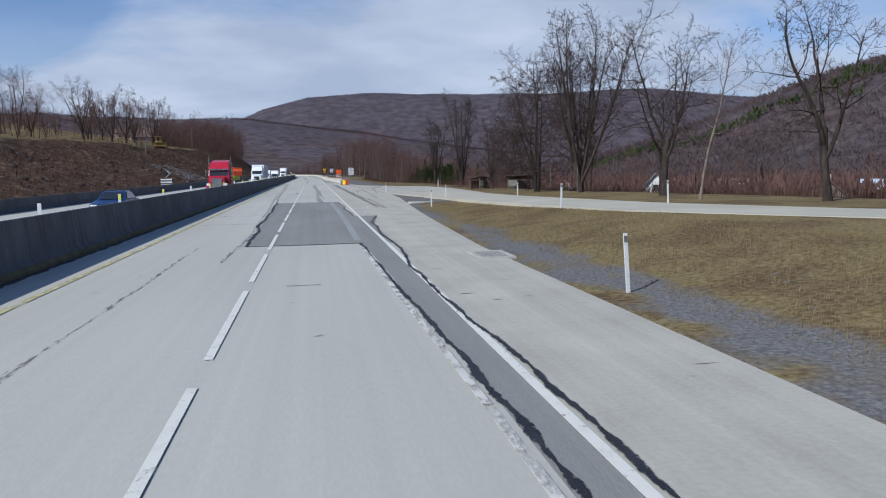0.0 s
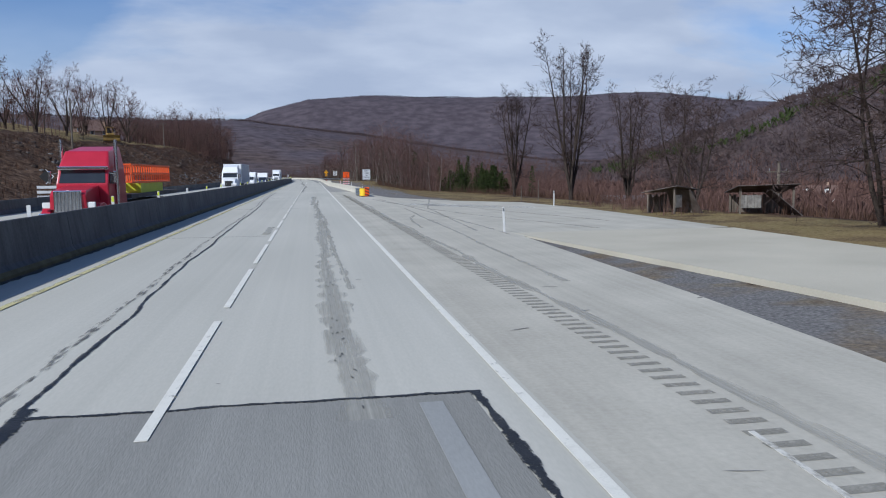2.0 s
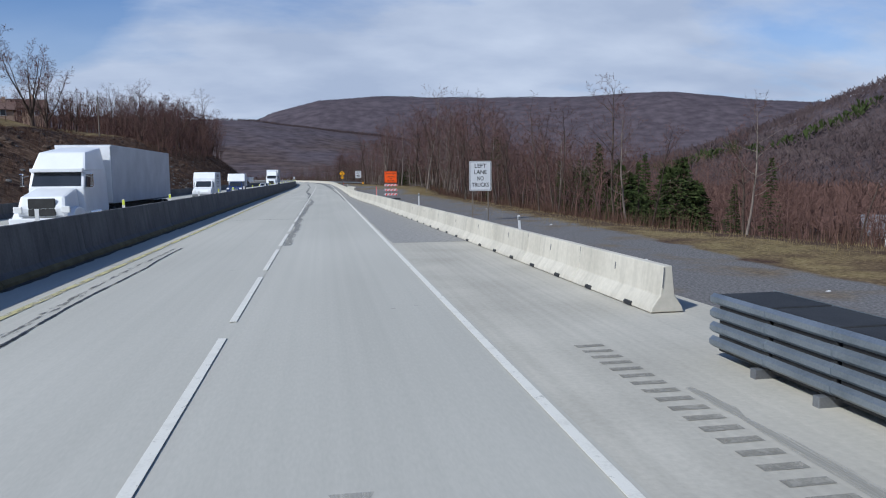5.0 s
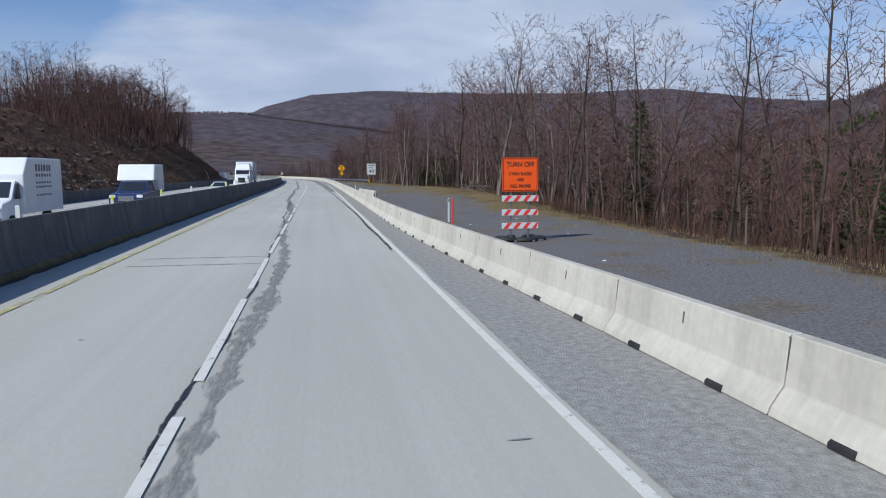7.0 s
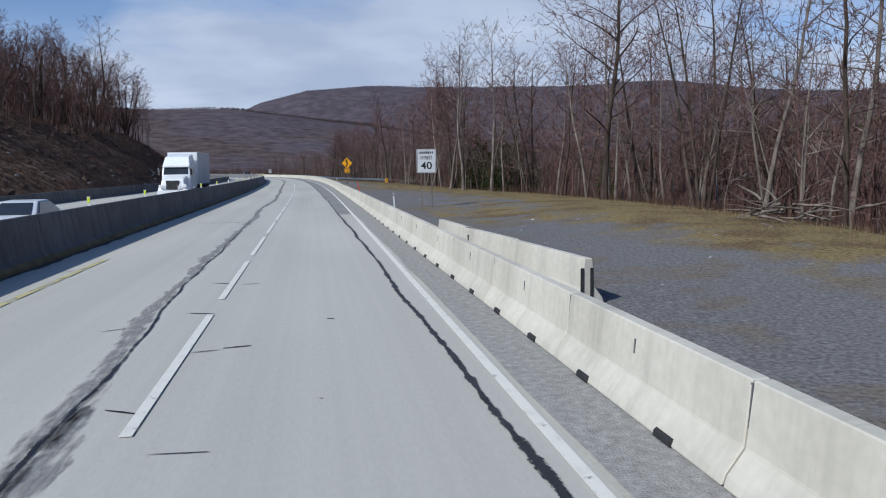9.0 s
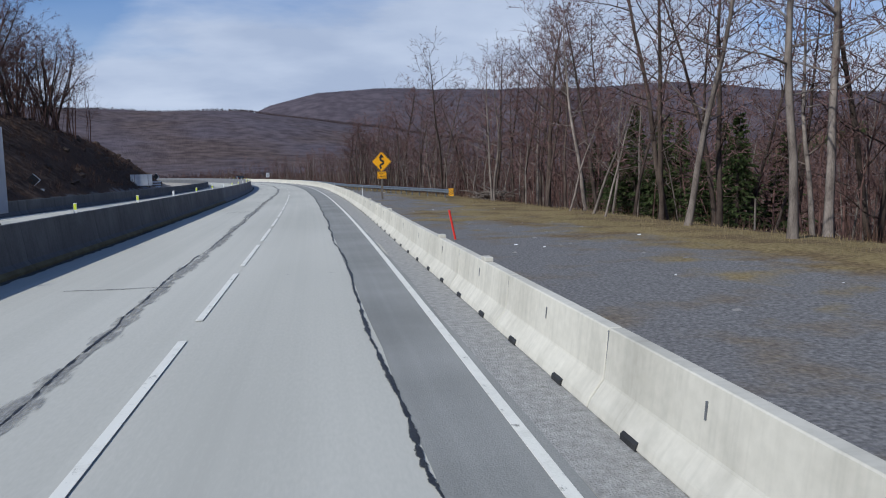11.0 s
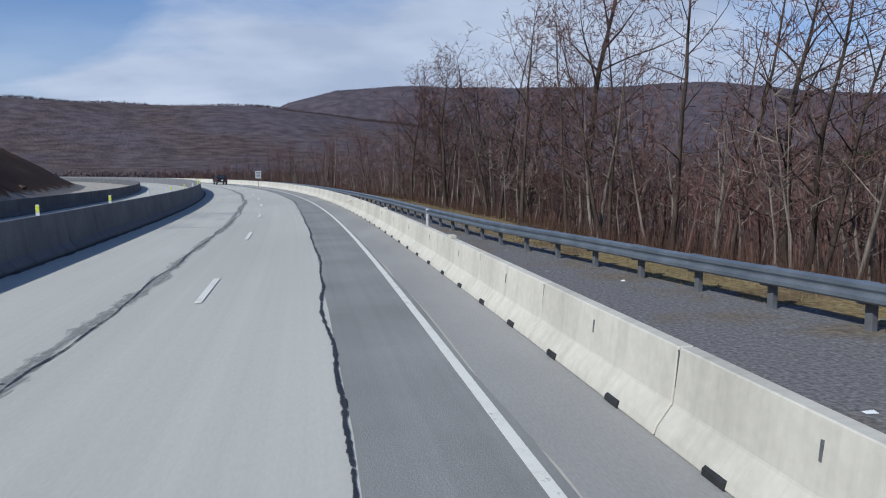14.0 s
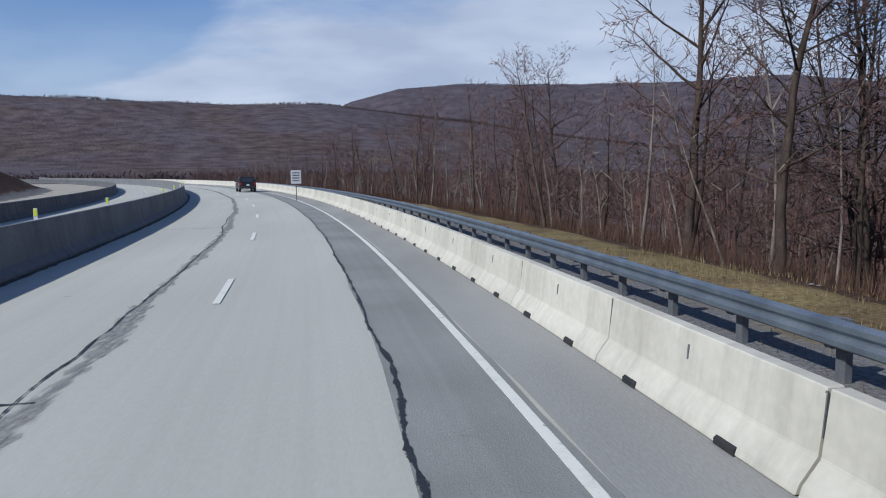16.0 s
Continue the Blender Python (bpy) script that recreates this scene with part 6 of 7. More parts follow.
def guardrail():
    g = thing("guardrail", "galvanised steel guardrail on steel posts behind the barrier", "guardrail")
    post_bm = box_bm(0.10, 0.15, 1.0, (0, 0, -0.3), bevel=0.008)
    post_me = bpy.data.meshes.new("post")
    post_bm.to_mesh(post_me)
    post_bm.free()
    post_me.materials.append(POST_STEEL)
    blk_bm = box_bm(0.16, 0.14, 0.34, (-0.13, 0, 0.38), bevel=0.01)
    blk_me = bpy.data.meshes.new("block")
    blk_bm.to_mesh(blk_me)
    blk_bm.free()
    blk_me.materials.append(POST_STEEL)
    s = 338.0
    while s < 600:
        d = float(rail_d(s))
        x, y, _ = on_road(s, d)
        m = pose(x, y, height(x, y) + 0.02, 0, 0, math.degrees(heading(s)))
        o = new("post", post_me)
        o.parent, o.matrix_basis = g, m
        b = new("block", blk_me)
        b.parent = o
        s += 1.9
    prof = [(0.0, 0.41), (-0.075, 0.45), (-0.075, 0.51), (-0.02, 0.555), (-0.02, 0.585), (-0.075, 0.63), (-0.075, 0.69), (0.0, 0.73)]
    s = 336.6
    while s < 598:
        vs, fs = [], []
        n_ = 4
        for i in range(n_ + 1):
            q = s + 7.62 * i / n_
            zz = height(*on_road(q, float(rail_d(q)))[:2]) + 0.02
            for off in (0.0, 0.012):
                for u, v in prof:
                    vs.append(on_road(q, float(rail_d(q)) - 0.215 + u + off, zz + v))
        k = len(prof)
        for i in range(n_):
            a, b = i * 2 * k, (i + 1) * 2 * k
            for j in range(k - 1):
                fs.append((a + j, a + j + 1, b + j + 1, b + j))
                fs.append((a + k + j, b + k + j, b + k + j + 1, a + k + j + 1))
            fs.append((a + k - 1, a + 2 * k - 1, b + 2 * k - 1, b + k - 1))
            fs.append((a, b, b + k, a + k))
        mesh_object("rail", vs, fs, STEEL, g, "ribbed steel rail")
        s += 7.62
    x, y, _ = on_road(336.4, float(rail_d(336.4)) - 0.2)
    e = part("end_plate", box_bm(0.42, 0.03, 0.62, (0, 0, 0.22), bevel=0.006), SIGN_YELLOW, g, "yellow end marker with black stripes")
    e.matrix_basis = pose(x, y - 0.12, height(x, y), 0, 0, -15)
    bm = bmesh.new()
    for k in range(4):
        z0 = 0.22 + 0.15 * k
        bm.faces.new([bm.verts.new(c) for c in ((-0.21, -0.018, z0), (0.21, -0.018, min(0.84, z0 + 0.2)), (0.21, -0.018, min(0.84, z0 + 0.27)), (-0.21, -0.018, z0 + 0.07))])
    part("stripe", bm, SIGN_BLACK, e)
    t_ = part("terminal", box_bm(0.30, 0.45, 0.55, (0, 0, 0.25), bevel=0.03), STEEL, g, "steel end terminal")
    t_.matrix_basis = pose(x, y + 0.25, height(x, y), 0, 0, -12)


guardrail()


# ---------------------------------------------------------------- conifers
def conifer_meshes(seed, tall, wide, boughs=7):
    rnd = random.Random(seed)
    trunk, vs, fs = Wood(), [], []
    trunk.limb([Vector((0, 0, -0.3)), Vector((0.05, 0, tall * 0.5)), Vector((0, 0, tall))], [0.16, 0.09, 0.015], 7)
    z = tall * 0.05
    while z < tall * 0.98:
        u = z / tall
        reach = wide * (1 - u) ** 0.8 * rnd.uniform(0.75, 1.1)
        for k in range(boughs):
            a = rnd.uniform(0, 6.28)
            ln = reach * rnd.uniform(0.6, 1.1)
            tip = Vector((math.cos(a) * ln, math.sin(a) * ln, z - 0.12 * ln + rnd.uniform(-.1, .25)))
            root = Vector((0, 0, z + 0.05))
            trunk.limb([root, tip], [0.025, 0.006], 3)
            m = 9
            side = Vector((-math.sin(a), math.cos(a), 0))
            for i in range(m):
                t = 0.2 + 0.8 * (i + rnd.random()) / m
                p = root.lerp(tip, t)
                for sg in (-1, 1):
                    q = p + side * sg * rnd.uniform(0.12, 0.32) * (1.25 - t) * wide / 2.2 + (tip - root).normalized() * rnd.uniform(0.05, 0.3) + Vector((0, 0, rnd.uniform(-.18, .06)))
                    b = len(vs)
                    o = Vector((rnd.uniform(-.05, .05), rnd.uniform(-.05, .05), rnd.uniform(0.03, 0.09)))
                    vs += [p - o * 0.8, p + o, q]
                    fs.append((b, b + 1, b + 2))
        z += tall * 0.036
    me = bpy.data.meshes.new("crown")
    me.from_pydata([tuple(v) for v in vs], [], fs)
    me.materials.append(NEEDLES)
    return trunk.mesh("trunk", BARK), me


CONES = [tree_thing("conifer", conifer_meshes(5 + i, 9.0 + 2 * i, 2.4 - 0.3 * i), "dark green conifer among bare trees", planted(800 + 20 * i, -500), "conifers", "conifer") for i in range(2)]
for i, (x, y, sz) in enumerate(((22.8, 228.6, 1.25), (32.0, 344.0, 1.15), (30.5, 340.0, 1.0), (27.0, 330.0, 0.9), (26, 200, 0.84), (28.5, 203, 0.9), (31, 206, 0.82), (24.5, 205, 0.75), (29.5, 210, 0.82), (33, 201, 0.84),
                                  (27.5, 214, 0.68), (35, 213, 0.82), (24, 240, 0.75), (33, 222, 0.85), (36, 232, 0.9), (31, 236, 0.7), (40, 226, 0.95), (38, 240, 0.85), (25, 289, 0.8), (34, 300, 0.7), (36, 340, 0.8), (33, 215, 1.02), (30, 195, 0.68))):
    place_tree(CONES[i % 2], x, y, i * 77, sz)

# pines standing behind the thin edge of the wood, all about as tall
for i, (x, y, top) in enumerate(((21.2, 326.0, 7.2), (24.4, 327.0, 6.6), (22.0, 313.5, 5.6), (19.6, 330.0, 4.6), (25.5, 321.0, 5.6), (22.8, 322.0, 6.0), (26.0, 315.0, 4.6), (18.8, 324.5, 3.6), (23.5, 331.0, 6.2))):
    place_tree(CONES[i % 2], x, y, i * 61, (top - height(x, y)) / (9.0 + 2 * (i % 2)))
rc = random.Random(12)
for i in range(14):
    place_tree(CONES[i % 2], rc.uniform(23, 42), rc.uniform(186, 234), 50 * i, rc.uniform(0.62, 0.85))

JUNIPER = [tree_thing("conifer", conifer_meshes(25 + i, 6.4 + i, 2.9, 11), "bushy dark green cedar in a thicket", planted(860 + 20 * i, -500), "conifers", "conifer") for i in range(2)]
for i in range(20):
    y_ = rc.uniform(192, 216)
    x_ = -2 + (y_ - 75) * math.tan(radians(rc.uniform(12.6, 18.2)))
    place_tree(JUNIPER[i % 2], x_, y_, 50 * i, rc.uniform(0.8, 1.15))
for i, (x, y, top) in enumerate(((22.6, 324.2, 4.6), (20.2, 327.2, 3.8), (24.8, 318.0, 4.0), (21.0, 316.0, 3.0))):
    place_tree(JUNIPER[i % 2], x, y, 80 * i, (top - height(x, y)) / (6.4 + i % 2))

# fallen and leaning stems at the wood's edge
for i, (s, extra, tilt, sz) in enumerate(((243, 7, -20, 0.6), (306, 7, 26, 0.6), (262, 8, -22, 0.7))):
    x, y, _ = on_road(s, float(crest_d(s)) + extra)
    ob = copy_thing(SLIM[i % 3], planted(x, y, i * 40, sz))
    ob.matrix_basis = pose(x, y, height(x, y) - 0.2, 0, tilt, i * 17) @ Matrix.Scale(sz, 4)
for i, (x, y, tilt, sz) in enumerate(((11.8, 310.1, 11, 0.50), (11.5, 307.6, 17, 0.40), (11.6, 313.0, 19, 0.42), (12.5, 301.6, 0, 0.90))):
    ob = copy_thing(PALE[i % 3], planted(x, y, 0, sz))
    ob.matrix_basis = pose(x, y, height(x, y) - 0.2, 0, tilt, 0) @ Matrix.Scale(sz, 4)


def brush_pile(x, y, n, seed):
    rs = random.Random(seed)
    w = Wood()
    for _ in range(n):
        a = rs.uniform(0, 6.28)
        p = Vector((rs.gauss(0, 0.9), rs.gauss(0, 0.6), rs.uniform(0.0, 0.7)))
        r = rs.uniform(0.012, 0.07)
        pts = grow_path(rs, p, Vector((math.cos(a), math.sin(a), rs.uniform(-0.1, 0.35))), rs.uniform(0.6, 2.1), 4, 0.22, -0.01)
        for q in pts:
            q.z = max(q.z, 0.03)
        w.limb(pts, [r, r * .9, r * .7, r * .5, r * .2], 5)
    ob = new("brush_heap", w.mesh("brush_heap", PALE_BARK))
    ob.matrix_basis = pose(x, y, height(x, y), 0, 0, -10)
    tagged(ob, "heap of cut branches at the edge of the verge", "brush heap", kind="stuff")


brush_pile(12.4, 336.2, 110, 8)
brush_pile(13.5, 246.0, 30, 9)


# ---------------------------------------------------------------- rocks on the bank
def rocks(name, label, n, s0, s1, b0, b1, seed, size, mat=ROCK):
    rs = random.Random(seed)
    vs, fs = [], []
    ph = (1 + 5 ** 0.5) / 2
    ico = [(-1, ph, 0), (1, ph, 0), (-1, -ph, 0), (1, -ph, 0), (0, -1, ph), (0, 1, ph), (0, -1, -ph), (0, 1, -ph), (ph, 0, -1), (ph, 0, 1), (-ph, 0, -1), (-ph, 0, 1)]
    tri = [(0, 11, 5), (0, 5, 1), (0, 1, 7), (0, 7, 10), (0, 10, 11), (1, 5, 9), (5, 11, 4), (11, 10, 2), (10, 7, 6), (7, 1, 8), (3, 9, 4), (3, 4, 2), (3, 2, 6), (3, 6, 8), (3, 8, 9), (4, 9, 5), (2, 4, 11), (6, 2, 10), (8, 6, 7), (9, 8, 1)]
    pts = []
    for _ in range(n):
        s = rs.uniform(s0, s1)
        pts.append(on_road(s, float(far_barrier_d(s) - bench(s)) - rs.uniform(b0, b1))[:2])
    zs = terrain([p[0] for p in pts], [p[1] for p in pts])[0]
    for (x, y), z in zip(pts, zs):
        k, b = size * rs.uniform(0.4, 1.3), len(vs)
        for c in ico:
            j = rs.uniform(0.75, 1.25) * k * 0.5
            vs.append((x + c[0] * j, y + c[1] * j, z + c[2] * j * 0.7))
        fs += [(a + b, c + b, d + b) for a, c, d in tri]
    tagged(mesh_object(name, vs, fs, mat), label, "rocks", kind="stuff")


rocks("riprap", "loose grey riprap stones on the bank", 420, 146, 170, 2, 10, 61, 0.34)
rocks("riprap", "loose grey riprap stones low on the bank", 120, 186, 262, 1, 5, 62, 0.28)
rocks("riprap", "scattered stones on the bare bank", 90, 90, 330, 1, 19, 63, 0.28)
SOIL = material("brown_clods", (0.030, 0.020, 0.015), (0.095, 0.064, 0.045), 1.5, 0.95, bump=0.5)
rocks("soil_clods", "clods and exposed ledges of dark soil on the bank", 520, 20, 430, 1, 19, 67, 0.5, SOIL)
brush("brush", "thicket of dark stalks round the sheds", 240, 68, lambda rs, n: (rs.uniform(16.5, 30, n), rs.uniform(87, 103, n)), 1.1, MID_WOOD, (0.006, 0.016))
brush("bank_brush", "dead weeds and roots on the bare bank", 7000, 64, lambda rs, n: (lambda s, b: (np.array([on_road(a, float(far_barrier_d(a) - bench(a)) - c)[:2] for a, c in zip(s, b)]).T))(rs.uniform(20, 420, n), rs.uniform(1, 21, n)), 0.6, BRUSH)
brush("verge_grass", "tufts of dry tan grass along the verge", 4200, 65, lambda rs, n: (lambda s, d: (np.array([on_road(a, c)[:2] for a, c in zip(s, d)]).T))(*(lambda s: (s, crest_d(s) + rs.normal(0, 1.3, len(s))))(rs.uniform(125, 420, n))), 0.13, DRY_GRASS, (0.006, 0.016))
brush("verge_grass", "dry tan grass on the island beside the ramp", 6000, 66, lambda rs, n: (rs.uniform(4.2, 9.5, n), rs.uniform(2, 48, n)), 0.065, DRY_GRASS, (0.004, 0.011))

# ---------------------------------------------------------------- vehicles
PAINT_BLACK = material("black_car_paint", (0.012, 0.013, 0.015), (0.02, 0.021, 0.024), 1.0, 0.25, bump=0.0)
PAINT_RED = material("red_truck_paint", (0.36, 0.012, 0.03), (0.46, 0.02, 0.045), 1.0, 0.3, bump=0.0)
PAINT_WHITE = material("white_truck_paint", (0.72, 0.73, 0.74), (0.82, 0.83, 0.84), 1.0, 0.35, bump=0.0)
PAINT_BLUE = material("dark_blue_paint", (0.015, 0.03, 0.09), (0.025, 0.045, 0.13), 1.0, 0.25, bump=0.0)
PAINT_GREY = material("trailer_grey", (0.42, 0.44, 0.47), (0.55, 0.57, 0.60), 1.0, 0.5, bump=0.03)
PAINT_ORANGE = material("orange_steel_paint", (0.72, 0.10, 0.02), (0.82, 0.14, 0.03), 1.0, 0.45, bump=0.03)
PAINT_YELLOW = material("machine_yellow", (0.20, 0.12, 0.03), (0.38, 0.24, 0.05), 1.0, 0.5, bump=0.05)
CHROME = material("chrome", (0.60, 0.61, 0.63), (0.72, 0.73, 0.75), 1.0, 0.18, metal=1.0, bump=0.0)
LAMP_GLASS = material("lamp_glass", (0.70, 0.70, 0.68), (0.82, 0.82, 0.80), 1.0, 0.15, bump=0.0)
TAIL_RED = material("tail_lamp_red", (0.30, 0.01, 0.01), (0.42, 0.015, 0.012), 1.0, 0.2, bump=0.0)
GLASS = material("dark_window_glass", (0.02, 0.024, 0.03), (0.035, 0.04, 0.048), 1.0, 0.08, bump=0.0)


def wheel(parent, x, y, r, w):
    bm = tube_bm((x - w / 2, y, r), (x + w / 2, y, r), r, sides=24)
    bmesh.ops.bevel(bm, geom=[e for e in bm.edges if len(e.link_faces) == 2 and any(len(f.verts) > 4 for f in e.link_faces)], offset=r * 0.12, segments=2, affect="EDGES")
    wh = part("wheel", bm, RUBBER, parent, "black tyre", smooth=False)
    sx = 1 if x > 0 else -1
    part("rim", tube_bm((x + sx * (w / 2 - 0.03), y, r), (x + sx * (w / 2 + 0.012), y, r), r * 0.58, r * 0.5, 16), STEEL, wh, "metal rim")


def side_body(outline, w, mat, name, parent, inset=0.0, bevel=0.05, label=""):
    """An outline in y and z, drawn out across x, with rounded edges; inset narrows the upper part."""
    bm = bmesh.new()
    top = max(z for _, z in outline)
    bot = min(z for _, z in outline)
    a = [bm.verts.new((-w / 2 + inset * (z - bot) / (top - bot), y, z)) for y, z in outline]
    b = [bm.verts.new((w / 2 - inset * (z - bot) / (top - bot), y, z)) for y, z in outline]
    n = len(outline)
    bm.faces.new(a)
    bm.faces.new(b[::-1])
    for i in range(n):
        bm.faces.new((a[i], a[(i + 1) % n], b[(i + 1) % n], b[i]))
    bmesh.ops.recalc_face_normals(bm, faces=bm.faces[:])
    if bevel:
        bmesh.ops.bevel(bm, geom=bm.edges[:], offset=bevel, segments=2, affect="EDGES", profile=0.6)
    return part(name, bm, mat, parent, label)


def quad(name, pts, mat, parent, label="", thick=0.012):
    bm = bmesh.new()
    f = bm.faces.new([bm.verts.new(p) for p in pts])
    f.normal_update()
    ext = bmesh.ops.extrude_face_region(bm, geom=[f])
    nv = f.normal.copy()
    bmesh.ops.translate(bm, verts=[v for v in ext["geom"] if isinstance(v, bmesh.types.BMVert)], vec=nv * thick)
    bmesh.ops.recalc_face_normals(bm, faces=bm.faces[:])
    return part(name, bm, mat, parent, label)


def suv(m, paint, label):
    g = thing("car", label, "car", m, "cars")
    side_body([(-2.25, 0.42), (2.2, 0.42), (2.25, 0.75), (2.15, 0.98), (1.2, 1.08), (-2.15, 1.08), (-2.3, 0.8)], 1.88, paint, "body", g, 0.04, 0.07)
    side_body([(1.1, 1.06), (0.5, 1.66), (-1.75, 1.72), (-2.12, 1.06)], 1.80, paint, "cabin", g, 0.17, 0.06, "cabin with raked rear")
    quad("rear_window", [(-0.66, -2.085, 1.16), (0.66, -2.085, 1.16), (0.60, -1.84, 1.58), (-0.60, -1.84, 1.58)], GLASS, g, "dark rear window")
    quad("windscreen", [(0.68, 1.06, 1.14), (-0.68, 1.06, 1.14), (-0.6, 0.62, 1.58), (0.6, 0.62, 1.58)], GLASS, g)
    for sx in (-1, 1):
        quad("side_window", [(sx * 0.885, 0.75, 1.15), (sx * 0.885, -1.75, 1.15), (sx * 0.78, -1.55, 1.58), (sx * 0.78, 0.35, 1.58)][::sx], GLASS, g)
        part("tail_lamp", box_bm(0.22, 0.06, 0.26, (sx * 0.80, -2.25, 0.80), bevel=0.02), TAIL_RED, g, "red tail lamp")
        part("headlamp", box_bm(0.36, 0.06, 0.16, (sx * 0.68, 2.2, 0.74), bevel=0.02), LAMP_GLASS, g)
        part("mirror", box_bm(0.18, 0.10, 0.14, (sx * 1.0, 0.75, 1.10), bevel=0.03), paint, g)
        for y in (1.4, -1.42):
            wheel(g, sx * 0.82, y, 0.37, 0.24)
    part("bumper", box_bm(1.80, 0.16, 0.28, (0, -2.28, 0.42), bevel=0.05), RUBBER, g, "black rear bumper")
    part("plate", box_bm(0.32, 0.015, 0.16, (0, -2.36, 0.74), bevel=0.005), SIGN_WHITE, g, "plain pale plate")
    return g


def car(m, paint, label):
    g = thing("car", label, "car", m, "cars")
    side_body([(-2.25, 0.32), (2.2, 0.32), (2.28, 0.55), (2.1, 0.74), (1.0, 0.92), (-1.6, 0.95), (-2.25, 0.88)], 1.78, paint, "body", g, 0.04, 0.08)
    side_body([(1.0, 0.90), (0.15, 1.38), (-0.9, 1.40), (-1.75, 0.92)], 1.62, paint, "cabin", g, 0.20, 0.06)
    quad("windscreen", [(0.62, 0.96, 0.97), (-0.62, 0.96, 0.97), (-0.5, 0.30, 1.33), (0.5, 0.30, 1.33)], GLASS, g)
    quad("rear_window", [(-0.62, -1.72, 0.98), (0.62, -1.72, 0.98), (0.5, -1.0, 1.36), (-0.5, -1.0, 1.36)], GLASS, g)
    for sx in (-1, 1):
        quad("side_window", [(sx * 0.80, 0.65, 0.97), (sx * 0.80, -1.4, 0.97), (sx * 0.66, -0.9, 1.33), (sx * 0.66, 0.15, 1.33)][::sx], GLASS, g)
        part("headlamp", box_bm(0.38, 0.08, 0.14, (sx * 0.62, 2.17, 0.56), bevel=0.03), LAMP_GLASS, g)
        part("tail_lamp", box_bm(0.34, 0.06, 0.14, (sx * 0.62, -2.24, 0.68), bevel=0.02), TAIL_RED, g)
        for y in (1.38, -1.35):
            wheel(g, sx * 0.79, y, 0.33, 0.22)
    part("grille", box_bm(0.7, 0.05, 0.16, (0, 2.25, 0.38), bevel=0.02), RUBBER, g)
    return g


def semi(m, paint, label, load, tail=-16.2):
    """A tractor and its trailer, nose towards +y."""
    g = thing("truck", label, "truck", m, "trucks")
    if load == "steel":
        side_body([(1.0, 0.9), (3.1, 0.9), (3.15, 1.55), (2.95, 1.75), (1.0, 1.95)], 1.55, paint, "hood", g, 0.06, 0.08, "long engine hood")
        part("grille", box_bm(1.15, 0.10, 0.95, (0, 3.14, 0.80), bevel=0.04), CHROME, g, "chrome barred grille")
        bm = bmesh.new()
        for k in range(7):
            box_bm(0.05, 0.03, 0.85, (-0.45 + 0.15 * k, 3.205, 0.85), bm=bm)
        part("grille_bars", bm, POST_STEEL, g)
        cab_front = 1.0
    else:
        side_body([(1.2, 0.75), (2.9, 0.75), (3.05, 1.15), (2.85, 1.65), (1.2, 2.0)], 1.95, paint, "hood", g, 0.14, 0.12, "rounded engine hood")
        part("grille", box_bm(1.05, 0.08, 0.72, (0, 2.99, 0.85), bevel=0.04), RUBBER, g, "dark grille")
        cab_front = 1.2
    side_body([(cab_front, 0.85), (cab_front, 2.0), (cab_front - 0.35, 2.72), (-2.3, 2.8), (-2.3, 0.85)], 2.35, paint, "cab", g, 0.08, 0.07, "cab with sleeper")
    side_body([(cab_front - 0.30, 2.70), (cab_front - 1.0, 3.55), (-2.25, 3.85), (-2.25, 2.70)], 2.25, paint, "roof_fairing", g, 0.20, 0.10)
    quad("windscreen", [(1.0, cab_front - 0.005, 2.06), (-1.0, cab_front - 0.005, 2.06), (-0.95, cab_front - 0.30, 2.66), (0.95, cab_front - 0.30, 2.66)], GLASS, g, "dark windscreen", 0.03)
    part("visor", box_bm(2.15, 0.28, 0.16, (0, cab_front - 0.22, 2.66), bevel=0.03), CHROME if load == "steel" else paint, g, "sun visor")
    part("bumper", box_bm(2.40, 0.25, 0.42, (0, 3.15, 0.35), bevel=0.05), CHROME if load == "steel" else PAINT_WHITE, g, "front bumper")
    for sx in (-1, 1):
        quad("side_window", [(sx * 1.165, cab_front - 0.2, 2.0), (sx * 1.165, cab_front - 1.1, 2.0), (sx * 1.12, cab_front - 1.1, 2.55), (sx * 1.12, cab_front - 0.4, 2.55)][::sx], GLASS, g, "", 0.02)
        part("headlamp", box_bm(0.34, 0.12, 0.26, (sx * 0.92, 3.0, 0.98), bevel=0.04), LAMP_GLASS, g)
        side_body([(1.2, 0.62), (1.45, 1.08), (2.0, 1.20), (2.6, 1.12), (3.0, 0.75), (2.7, 0.62)], 0.42, paint, "fender", g, 0.02, 0.05).location = (sx * 0.98, 0, 0)
        part("mirror", box_bm(0.12, 0.16, 0.55, (sx * 1.42, cab_front - 0.15, 2.05), bevel=0.03), CHROME, g)
        part("mirror_arm", tube_bm((sx * 1.15, cab_front - 0.2, 2.5), (sx * 1.42, cab_front - 0.15, 2.45), 0.02), POST_STEEL, g)
        part("fuel_tank", tube_bm((sx * 0.95, -0.9, 0.72), (sx * 0.95, 0.7, 0.72), 0.32, sides=18), CHROME, g, "round fuel tank")
        if load == "steel":
            part("exhaust", tube_bm((sx * 1.22, -0.25, 1.0), (sx * 1.22, -0.25, 4.1), 0.085, sides=14), CHROME, g, "tall chrome exhaust stack")
        wheel(g, sx * 1.02, 2.1, 0.52, 0.28)
        for y in (-3.0, -4.3, tail + 2.2, tail + 0.9):
            wheel(g, sx * 0.98, y, 0.50, 0.55)
    part("chassis", box_bm(0.9, 1.3 - tail, 0.22, (0, 1.5 + tail / 2, 0.75), bevel=0.02), RUBBER, g)
